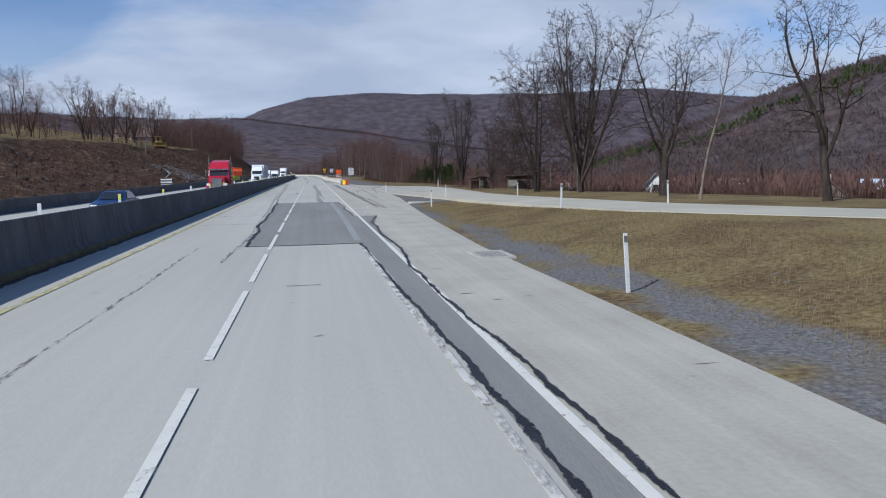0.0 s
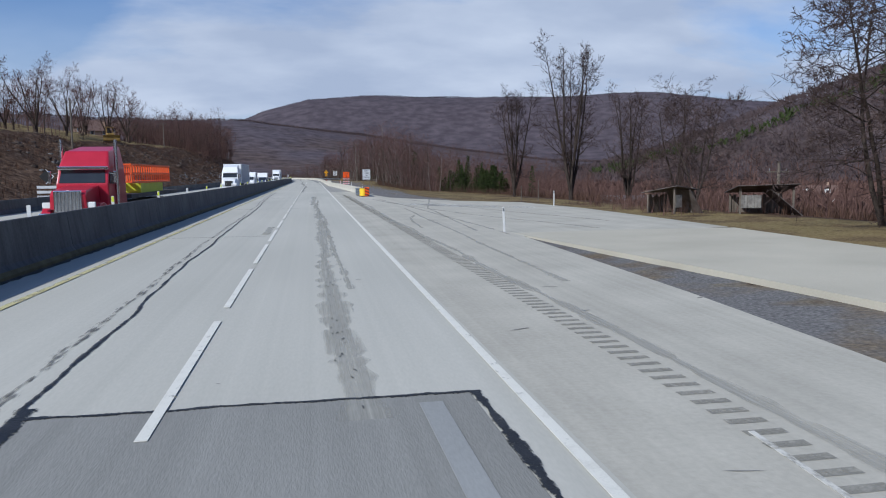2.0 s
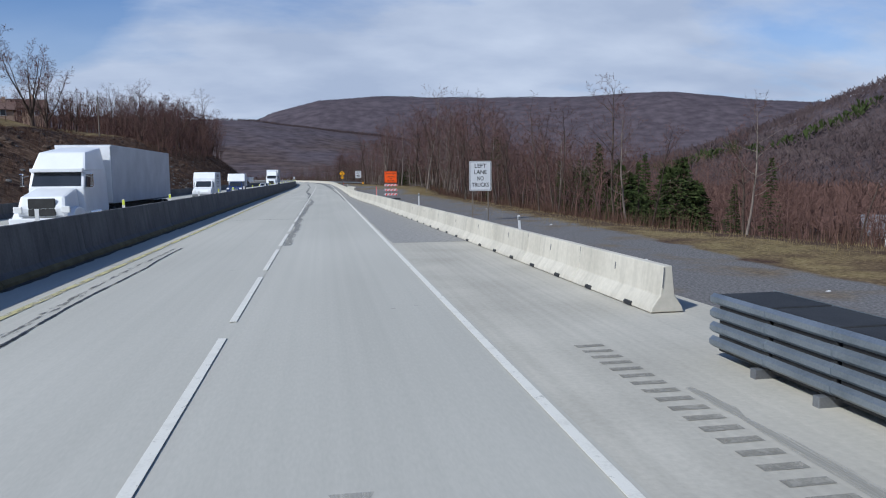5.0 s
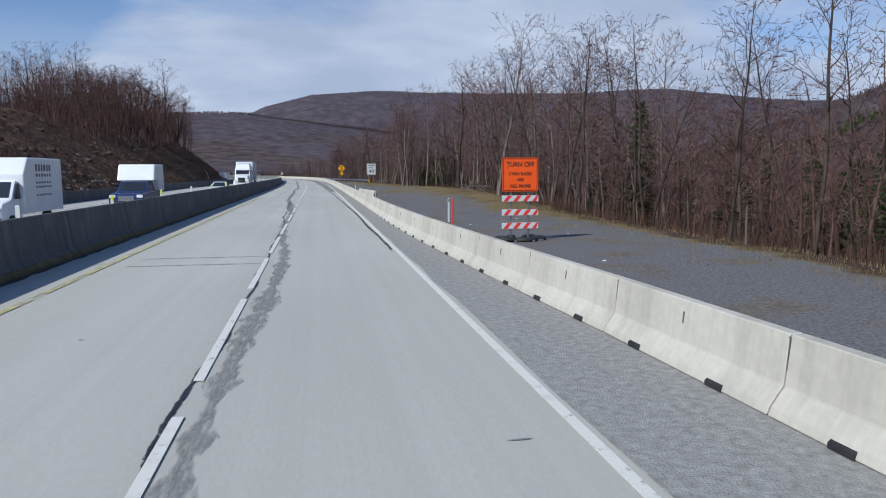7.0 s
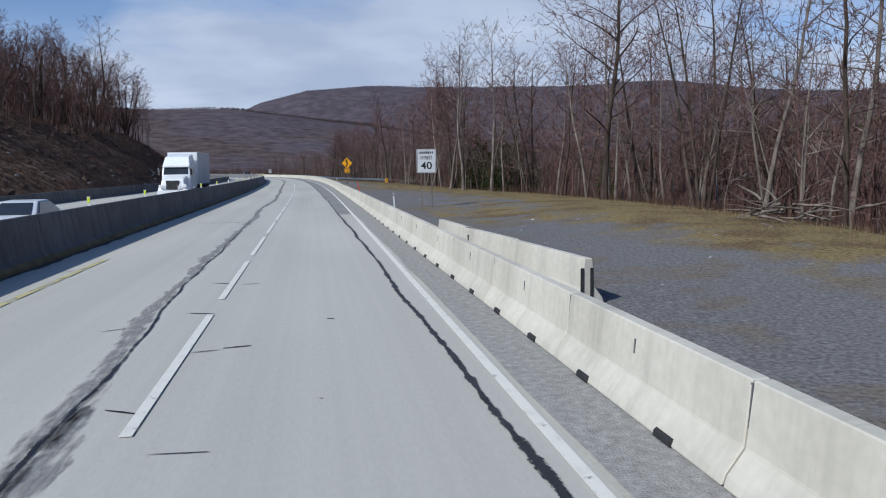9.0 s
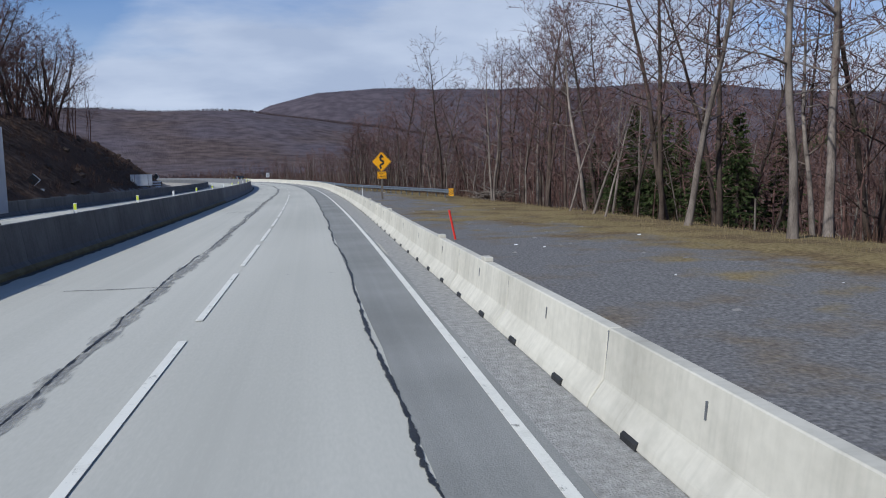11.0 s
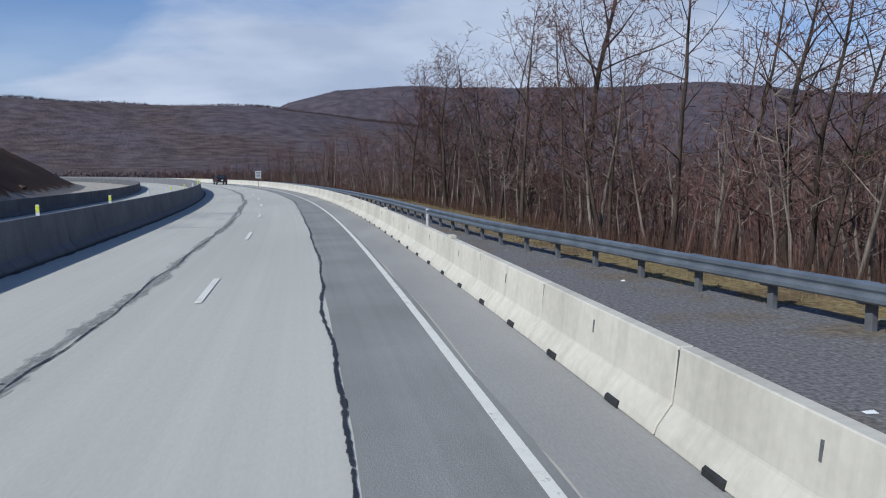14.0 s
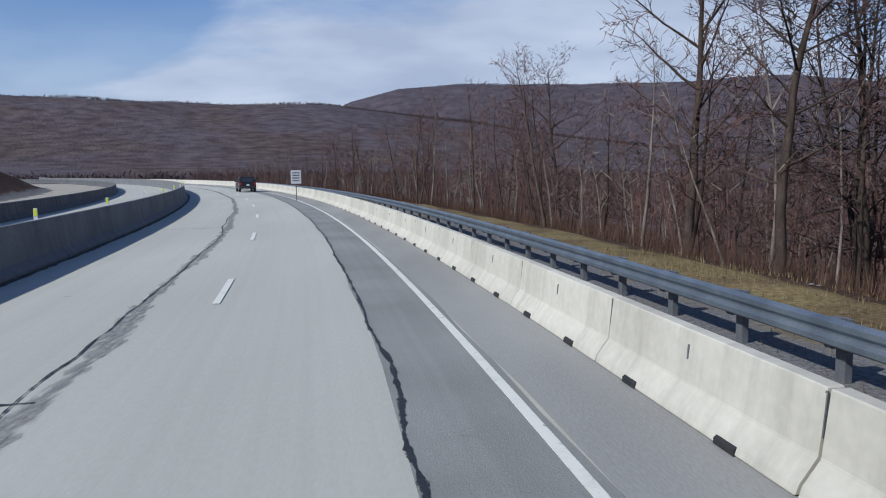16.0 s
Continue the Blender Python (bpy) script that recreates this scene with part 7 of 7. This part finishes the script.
    if load == "steel":
        part("trailer_deck", box_bm(2.5, 13.2, 0.22, (0, -9.4, 1.20), bevel=0.02), WOOD, g, "worn flat trailer deck")
        part("beam_stack", box_bm(2.1, 6.0, 0.55, (0, -9.0, 1.42), bevel=0.02), LIME, g, "yellow beams under the load")
        bm = bmesh.new()
        for zc in (1.98, 2.45, 2.92):
            for xx in (-1.1, -0.4, 0.4, 1.1):
                box_bm(0.10, 10.5, 0.09, (xx, -8.8, zc), bm=bm)
        for k in range(18):
            for xx in (-1.1, 1.1):
                box_bm(0.08, 0.08, 1.05, (xx, -3.7 - k * 0.6, 1.96), bm=bm)
            for zc in (2.0, 2.94):
                box_bm(2.2, 0.08, 0.07, (0, -3.7 - k * 0.6, zc), bm=bm)
        part("steel_frames", bm, PAINT_ORANGE, g, "stack of orange steel frames")
    else:
        side_body([(-2.7, 1.15), (-2.7, 4.0), (tail, 4.0), (tail, 1.15)], 2.58, PAINT_GREY, "trailer", g, 0.0, 0.04, "grey ribbed box trailer")
        part("trailer_front", box_bm(2.5, 0.06, 2.75, (0, -2.66, 1.2), bevel=0.02), PAINT_WHITE, g)
    return g


def van(m, label):
    g = thing("van", label, "van", m, "vans")
    side_body([(0.6, 0.55), (2.5, 0.55), (2.6, 0.9), (2.35, 1.2), (1.5, 1.35), (0.9, 2.05), (0.6, 2.05)], 1.95, PAINT_WHITE, "cab", g, 0.10, 0.08)
    side_body([(0.75, 0.75), (0.75, 2.3), (0.2, 2.95), (-3.6, 2.95), (-3.6, 0.75)], 2.25, PAINT_WHITE, "box", g, 0.02, 0.06, "tall white box body")
    quad("windscreen", [(0.8, 1.47, 1.42), (-0.8, 1.47, 1.42), (-0.74, 0.98, 2.0), (0.74, 0.98, 2.0)], GLASS, g, "", 0.03)
    for sx in (-1, 1):
        quad("side_window", [(sx * 0.965, 1.35, 1.35), (sx * 0.965, 0.70, 1.35), (sx * 0.91, 0.70, 1.95), (sx * 0.91, 0.95, 1.95)][::sx], GLASS, g, "", 0.02)
        part("headlamp", box_bm(0.3, 0.08, 0.22, (sx * 0.75, 2.54, 0.88), bevel=0.03), LAMP_GLASS, g)
        for y in (1.7, -2.2):
            wheel(g, sx * 0.9, y, 0.38, 0.28)
        bm = bmesh.new()
        rb = random.Random(9)
        for zc, h in ((2.55, 0.28), (2.25, 0.12), (1.95, 0.08), (1.78, 0.08), (1.45, 0.08)):
            for k in range(6):
                box_bm(0.006, 0.2 * rb.uniform(0.7, 1.0), h, (sx * 1.122, -0.6 - 0.30 * k, zc - h / 2), bm=bm)
        tagged(part("lettering", bm, POST_STEEL, g, "rows of dark unreadable lettering"), kind="stuff")
    part("bumper", box_bm(1.9, 0.14, 0.24, (0, 2.6, 0.45), bevel=0.04), POST_STEEL, g)
    return g


def pickup(m, label):
    g = thing("pickup", label, "pickup", m, "cars")
    side_body([(-2.7, 0.55), (2.6, 0.55), (2.65, 0.9), (2.5, 1.12), (1.2, 1.20), (-2.75, 1.20)], 1.95, PAINT_BLUE, "body", g, 0.03, 0.06)
    side_body([(1.2, 1.18), (0.6, 1.82), (-0.9, 1.85), (-1.1, 1.18)], 1.8, PAINT_BLUE, "cabin", g, 0.16, 0.06)
    side_body([(0.2, 1.86), (-0.3, 2.85), (-2.8, 2.85), (-2.8, 1.22), (-1.15, 1.22), (-1.0, 1.86)], 2.2, PAINT_WHITE, "camper", g, 0.04, 0.08, "white camper box on the bed")
    quad("windscreen", [(0.74, 1.15, 1.26), (-0.74, 1.15, 1.26), (-0.66, 0.70, 1.75), (0.66, 0.70, 1.75)], GLASS, g, "", 0.03)
    for sx in (-1, 1):
        part("headlamp", box_bm(0.34, 0.08, 0.2, (sx * 0.75, 2.6, 0.86), bevel=0.03), LAMP_GLASS, g)
        for y in (1.7, -1.7):
            wheel(g, sx * 0.88, y, 0.4, 0.28)
    part("grille", box_bm(0.9, 0.06, 0.3, (0, 2.64, 0.7), bevel=0.03), CHROME, g)
    return g


suv(road_pose(487, -1.85, 0.016), PAINT_BLACK, "black sport utility car driving ahead in the lane")
semi(road_pose(88.5, -12.6, 0.0, 180), PAINT_RED, "red long-nosed truck hauling orange steel frames on a flatbed", "steel")
semi(road_pose(160, -13.6, 0.0, 180), PAINT_WHITE, "white truck with a grey box trailer in the oncoming lane", "box")
semi(road_pose(290.5, -13.2, 0.0, 180), PAINT_WHITE, "white truck with a short box trailer in the oncoming lane", "box", -10.5)
car(road_pose(47.5, -13.6, 0.0, 180), PAINT_BLUE, "dark blue low car in the oncoming lane")
van(road_pose(206, -14.6, 0.0, 180), "white box van with dark lettering in the oncoming lane")
pickup(road_pose(222, -13.2, 0.0, 180), "dark blue pickup with a white camper in the oncoming lane")
car(road_pose(252, -12.0, 0.0, 180), PAINT_GREY, "silver car in the oncoming lane")


# ---------------------------------------------------------------- works machine, houses and sheds
ROOF_BROWN = material("brown_shingles", (0.085, 0.05, 0.04), (0.16, 0.10, 0.08), 2.0, 0.9, bump=0.3, stretch=(1, 4, 4))
ROOF_GREY = material("grey_shingles", (0.10, 0.10, 0.11), (0.19, 0.19, 0.20), 2.0, 0.9, bump=0.3, stretch=(1, 4, 4))
ROOF_METAL = material("pale_blue_metal_roof", (0.45, 0.53, 0.60), (0.58, 0.66, 0.73), 1.0, 0.45, metal=0.2, bump=0.05)
SIDING = material("white_siding", (0.62, 0.62, 0.60), (0.78, 0.78, 0.76), 1.0, 0.7, bump=0.2, stretch=(0.3, 0.3, 8))
BRICK_WALL = material("tan_wall", (0.30, 0.20, 0.14), (0.42, 0.30, 0.22), 2.0, 0.85, bump=0.2)
DIRTY_BOARDS = material("dirty_boards", (0.12, 0.11, 0.10), (0.30, 0.285, 0.26), 3.0, 0.85, bump=0.3)
RUST = material("rusty_sheet", (0.045, 0.028, 0.022), (0.16, 0.14, 0.13), 1.5, 0.8, metal=0.2, bump=0.2)


def dozer(x, y, turn):
    g = thing("bulldozer", "yellow bulldozer parked on top of the bank", "machine", pose(x, y, height(x, y) + 0.05, 0, 0, turn))
    for sx in (-1, 1):
        side_body([(-1.8, 0.25), (-1.5, 0.0), (1.5, 0.0), (1.8, 0.25), (1.8, 0.65), (1.5, 0.95), (-1.5, 0.95), (-1.8, 0.65)], 0.5, RUBBER, "track", g, 0, 0.05, "dark crawler track").location = (sx * 1.0, 0, 0)
    side_body([(-1.6, 0.6), (1.9, 0.6), (1.9, 1.7), (0.4, 1.8), (-1.6, 1.8)], 1.4, PAINT_YELLOW, "engine", g, 0.05, 0.06)
    for sx in (-0.6, 0.6):
        for yy in (-1.2, 0.2):
            part("pillar", tube_bm((sx, yy, 1.75), (sx, yy, 3.0), 0.05), PAINT_YELLOW, g)
    part("canopy", box_bm(1.7, 1.9, 0.12, (0, -0.5, 3.0), bevel=0.03), PAINT_YELLOW, g)
    part("seat", box_bm(0.6, 0.6, 0.8, (0, -0.7, 1.8), bevel=0.08), RUBBER, g)
    side_body([(2.35, 0.05), (2.55, 0.4), (2.5, 0.9), (2.75, 1.3), (2.9, 1.3), (2.68, 0.8), (2.7, 0.3), (2.6, 0.05)], 3.2, PAINT_YELLOW, "blade", g, 0, 0.02, "curved dozer blade")
    for sx in (-1.3, 1.3):
        part("push_arm", tube_bm((sx, 0.5, 0.5), (sx, 2.5, 0.5), 0.09), PAINT_YELLOW, g)


dozer(-44.0, 217.0, 200)


def house(x, y, z, turn, w, dpt, wall_h, roof_h, wall, roof, label, dormers=0, windows=3, chimney=True):
    """A gabled house; its ridge runs along local x."""
    g = thing("house", label, "house", pose(x, y, z, 0, 0, turn), "houses")
    bm = box_bm(w, dpt, wall_h + 2.0, (0, 0, -2.0))
    for sx in (-1, 1):
        bm.faces.new([bm.verts.new(c) for c in ((sx * w / 2, -dpt / 2, wall_h), (sx * w / 2, dpt / 2, wall_h), (sx * w / 2, 0, wall_h + roof_h))])
    part("wall", bm, wall, g)
    e = 0.35
    for sy in (-1, 1):
        k = 1 + e / (dpt / 2)
        quad("roof", [(-w / 2 - e, sy * dpt / 2 * k, wall_h - roof_h * (k - 1) + 0.03), (w / 2 + e, sy * dpt / 2 * k, wall_h - roof_h * (k - 1) + 0.03), (w / 2 + e, 0, wall_h + roof_h + 0.03), (-w / 2 - e, 0, wall_h + roof_h + 0.03)][::-sy], roof, g, "", 0.12)
    for i in range(windows):
        xx = -w / 2 + w * (i + 0.5) / windows
        q = part("window", box_bm(0.95, 0.06, 1.15, (xx, -dpt / 2 - 0.01, wall_h * 0.38), bevel=0.01), SIGN_WHITE, g, "white window frame")
        part("pane", box_bm(0.75, 0.03, 0.95, (xx, -dpt / 2 - 0.04, wall_h * 0.38 + 0.1)), GLASS, q)
    for sx in (-1, 1):
        q = part("window", box_bm(0.06, 0.95, 1.15, (sx * (w / 2 + 0.01), 0, wall_h * 0.55), bevel=0.01), SIGN_WHITE, g, "white gable window frame")
        part("pane", box_bm(0.03, 0.75, 0.95, (sx * (w / 2 + 0.04), 0, wall_h * 0.55 + 0.1)), GLASS, q)
    for i in range(dormers):
        xx = -w / 4 + w / 2 * i / max(1, dormers - 1)
        side_body([(-dpt * 0.42, wall_h + 0.2), (-dpt * 0.42, wall_h + roof_h * 0.62), (0, wall_h + roof_h * 0.62), (0, wall_h + 0.2)], 1.7, wall, "dormer", g, 0, 0.0, "white gabled dormer").location = (xx, 0, 0)
        bm = profile_bm([(-1.05, wall_h + roof_h * 0.60), (0, wall_h + roof_h * 1.0), (1.05, wall_h + roof_h * 0.60), (0.85, wall_h + roof_h * 0.60), (0, wall_h + roof_h * 0.88), (-0.85, wall_h + roof_h * 0.60)], -dpt * 0.46, 0.2)
        part("dormer_roof", bm, roof, g).location = (xx, 0, 0)
        part("pane", box_bm(0.7, 0.03, 0.7, (xx, -dpt * 0.42 - 0.02, wall_h + 0.45)), GLASS, g)
    if chimney:
        part("chimney", box_bm(0.6, 0.6, 1.5, (w * 0.28, 0.3, wall_h + roof_h - 0.5), bevel=0.02), BRICK_WALL, g)


house(46.5, 101.0, height(46.5, 101.0), 65, 4.3, 3.5, 1.7, 1.95, SIDING, ROOF_GREY, "small white gabled house below the road", 0, 2, False)
house(161.0, 266.0, height(161, 266) + 1.2, -32, 12.0, 8.0, 2.8, 2.8, SIDING, ROOF_BROWN, "white house with two gabled dormers in the valley", 2, 3)
house(142.0, 209.0, height(142, 209) + 0.8, -8, 7.0, 6.0, 2.2, 2.8, BRICK_WALL, ROOF_BROWN, "brown cottage with a steep roof in the valley", 0, 2)
house(75.5, 101.7, height(75.5, 101.7), 52, 6.0, 5.0, 2.6, 2.3, WOOD, ROOF_BROWN, "grey-gabled house with a brown roof in the valley", 0, 2)
house(123.6, 136.3, height(123.6, 136.3), -42, 22.0, 10.0, 3.6, 3.0, SIDING, ROOF_METAL, "long low building with a pale blue metal roof", 0, 5, False)
house(-69.0, 300.0, height(-69.0, 300.0) + 0.3, 15, 13.0, 8.0, 2.7, 2.2, BRICK_WALL, ROOF_BROWN, "brown-roofed house on the shelf above the bank", 0, 4)
house(-60.0, 268.0, height(-60, 268), 20, 6.0, 4.5, 2.0, 1.3, BRICK_WALL, ROOF_BROWN, "small brown-roofed outbuilding above the bank", 0, 2)
house(64.0, 196.0, height(64, 196), -36, 12.0, 7.0, 2.5, 1.9, WOOD, ROOF_GREY, "long grey house seen through the trees", 0, 4)
house(63.0, 187.0, height(63, 187) - 0.4, -36, 5.0, 4.0, 2.4, 1.2, SIDING, ROOF_GREY, "small white outbuilding with a grey roof", 0, 3)


def shed(x, y, turn, w, label, lean):
    z = height(x, y)
    g = thing("shed", label, "shed", pose(x, y, z - 0.1, 0, 0, turn) @ Matrix.Scale(0.82, 4), "sheds")
    for sx in (-1, 1):
        for sy in (-1, 1):
            part("post", box_bm(0.12, 0.12, 1.75 - 0.25 * sy, (sx * w / 2, sy * 1.1, -0.1), bevel=0.01), WOOD, g)
    bm = bmesh.new()
    for k in range(int(w / 0.22)):
        box_bm(0.20, 0.03, 1.25 + 0.1 * math.sin(k * 2.1), (-w / 2 + 0.12 + 0.22 * k, 1.18, 0.05), bm=bm)
    part("back_wall", bm, WOOD, g, "weathered board wall")
    bm = bmesh.new()
    for k in range(int(w * 0.45 / 0.22)):
        box_bm(0.20, 0.03, 0.85, (-w / 2 + 0.12 + 0.22 * k, -1.18, 0.55), bm=bm)
    part("front_wall", bm, DIRTY_BOARDS, g, "pale patched boards")
    quad("roof", [(-w / 2 - 0.3, -1.5, 2.05), (w / 2 + 0.3, -1.5, 2.05 + 0.1 * lean), (w / 2 + 0.3, 1.5, 1.55), (-w / 2 - 0.3, 1.5, 1.55)], RUST, g, "rusted sheet roof", 0.05)
    quad("fallen_roof", [(w * 0.05, -1.6, 1.75), (w * 0.62, -1.9, 0.02), (w * 0.62, 0.6, 0.02), (w * 0.05, 0.4, 1.75)], RUST, g, "fallen roof sheet leaning on the front", 0.05)


shed(22.4, 88.0, -15, 3.4, "collapsing open shed of weathered boards and rusted sheet", 1)
shed(17.9, 89.8, 25, 1.9, "ruined shed with a slipped white roof sheet", -3)


def utility_pole(x, y, tall, label="weathered wooden utility pole with a crossarm"):
    g = thing("utility_pole", label, "pole", pose(x, y, height(x, y)), "utility poles")
    part("pole", tube_bm((0, 0, -0.5), (0, 0, tall), 0.14, 0.10, 10), WOOD, g)
    part("crossarm", box_bm(1.6, 0.10, 0.10, (0, 0.1, tall - 0.7), bevel=0.01), WOOD, g)
    for xx in (-0.65, 0.65):
        part("insulator", tube_bm((xx, 0.1, tall - 0.6), (xx, 0.1, tall - 0.42), 0.04, 0.03, 8), POST_STEEL, g)


for x, y, tl in ((-37.5, 170.0, 8.0), (-43.5, 272.0, 7.5), (-42.5, 344.0, 7.0), (29.0, 96.0, 3.6)):
    utility_pole(x, y, tl)


# ---------------------------------------------------------------- drains, pads and litter
RUSTY = material("rusted_grate", (0.055, 0.030, 0.020), (0.135, 0.080, 0.052), 4.0, 0.85, metal=0.3, bump=0.4)
PALE_CONCRETE = material("pale_pad_concrete", (0.33, 0.32, 0.29), (0.46, 0.45, 0.41), 1.5, 0.9, bump=0.25, fine=20)


def drain(s, d, wide, deep, label, turn=0.0, rim=PALE_CONCRETE, bars=RUSTY):
    """A sunk inlet: a concrete rim with a grate of bars over a dark pit."""
    x, y, _ = on_road(s, d)
    g = thing("drain_inlet", label, "drain", pose(x, y, 0.0, 0, 0, turn), "drain inlets")
    for sx in (-1, 1):
        part("rim", box_bm(0.14, deep + 0.28, 0.10, (sx * (wide / 2 + 0.07), 0, -0.075), bevel=0.012), rim, g, "worn rim")
        part("rim", box_bm(wide - 0.004, 0.14, 0.10, (0, sx * (deep / 2 + 0.07), -0.076), bevel=0.012), rim, g, "worn rim")
    part("pit", box_bm(wide, deep, 0.03, (0, 0, -0.055)), RUBBER, g, "dark pit")
    n = int(deep / 0.09)
    for k in range(n):
        part("bar", box_bm(wide - 0.01, 0.045, 0.03, (0, -deep / 2 + (k + 0.5) * deep / n, -0.02), bevel=0.004), bars, g)


drain(21.8, 2.45, 0.75, 1.3, "concrete drain inlet with a grey grate in the shoulder", bars=GRITTY)
drain(207.3, 3.05, 0.70, 1.5, "rusty drain grate sunk in the gravel behind the barrier", rim=RUSTY)


def pad(s, d, wide, deep, turn, label, mat):
    x, y, _ = on_road(s, d)
    bm = bmesh.new()
    rp = random.Random(int(s))
    pts = []
    for k in range(16):
        a = 2 * math.pi * k / 16
        q = rp.uniform(0.88, 1.08)
        ca, sa = math.cos(a), math.sin(a)
        pts.append((wide / 2 * q * math.copysign(abs(ca) ** 0.5, ca), deep / 2 * q * math.copysign(abs(sa) ** 0.5, sa)))
    top = [bm.verts.new((a * 0.96, b * 0.96, 0.05)) for a, b in pts]
    low = [bm.verts.new((a, b, -0.12)) for a, b in pts]
    bm.faces.new(top)
    for k in range(16):
        bm.faces.new((low[k], low[(k + 1) % 16], top[(k + 1) % 16], top[k]))
    ob = part("concrete_pad", bm, mat, None)
    ob.matrix_basis = pose(x, y, height(x, y) + 0.02, 0, 0, turn)
    tagged(ob, label, "concrete pad")


pad(53.7, 5.25, 1.9, 0.75, -8, "pale broken concrete pad beside the ramp's edge", PALE_CONCRETE)
pad(104.5, 6.4, 0.9, 2.2, 12, "dark square of patched asphalt in the paved gore", PATCH)


def litter(name, label, n, s0, s1, d0, d1, mat, seed, size):
    """Small crumpled scraps lying about, joined into one object."""
    rs = random.Random(seed)
    vs, fs = [], []
    for _ in range(n):
        x, y, _z = on_road(rs.uniform(s0, s1), rs.uniform(d0, d1))
        z = height(x, y)
        b, k = len(vs), size * rs.uniform(0.5, 1.4)
        for u, v, w in ((-1, -.6, 0), (1, -.7, 0), (.8, .6, 0), (-.9, .7, 0), (-.5, -.3, .7), (.6, -.2, .9), (.4, .4, .6)):
            vs.append((x + u * k * rs.uniform(.6, 1.2), y + v * k * rs.uniform(.6, 1.2), z + w * k * 0.5))
        fs += [tuple(b + i for i in f) for f in ((0, 1, 5, 4), (1, 2, 6, 5), (2, 3, 6), (3, 0, 4), (3, 4, 6), (4, 5, 6))]
    tagged(mesh_object(name, vs, fs, mat), label, "litter", kind="stuff")


litter("litter", "scraps of pale litter in the verge", 46, 130, 420, 2.6, 9.5, WHITE, 81, 0.05)
litter("litter", "dark scraps and clods on the gravel", 260, 190, 420, 2.3, 9.5, ROCK, 82, 0.06)
litter("litter", "loose stones and clods beside the ramp", 160, 8, 80, 2.9, 7.5, ROCK, 83, 0.05)


GREEN_GLASS = material("green_bottle", (0.012, 0.09, 0.05), (0.02, 0.13, 0.07), 2.0, 0.2, bump=0.0)
TIN = material("cream_tin", (0.50, 0.49, 0.38), (0.62, 0.61, 0.50), 2.0, 0.5, bump=0.05)


def lathe(profile, sides=14):
    """A round body from radius and height pairs."""
    bm = bmesh.new()
    rings = [[bm.verts.new((r * math.cos(2 * math.pi * k / sides), r * math.sin(2 * math.pi * k / sides), z)) for k in range(sides)] for r, z in profile]
    for a, b in zip(rings, rings[1:]):
        for k in range(sides):
            bm.faces.new((a[k], a[(k + 1) % sides], b[(k + 1) % sides], b[k]))
    bm.faces.new(rings[0][::-1])
    bm.faces.new(rings[-1])
    return bm


x, y, _ = on_road(395.0, 3.5)
g = thing("bottle", "green plastic bottle with a white cap behind the barrier", "bottle", pose(x, y, height(x, y) + 0.055, 90, 0, -75))
part("body", lathe([(0.045, 0), (0.055, 0.02), (0.055, 0.2), (0.045, 0.25), (0.02, 0.31), (0.018, 0.33)]), GREEN_GLASS, g, smooth=True)
part("label", lathe([(0.0565, 0.07), (0.0565, 0.16)]), WHITE, g, "pale paper band")
part("cap", lathe([(0.021, 0.325), (0.021, 0.36), (0.017, 0.365)]), WHITE, g, "white cap")
x, y, _ = on_road(392.75, float(near_barrier_d(392.75)) + 0.12)
g = thing("tin", "cream tin can lodged in a barrier joint", "can", pose(x, y, 0.6, 0, 80, 8))
part("body", lathe([(0.05, -0.13), (0.053, -0.125), (0.053, 0.10), (0.05, 0.105)]), TIN, g, smooth=True)
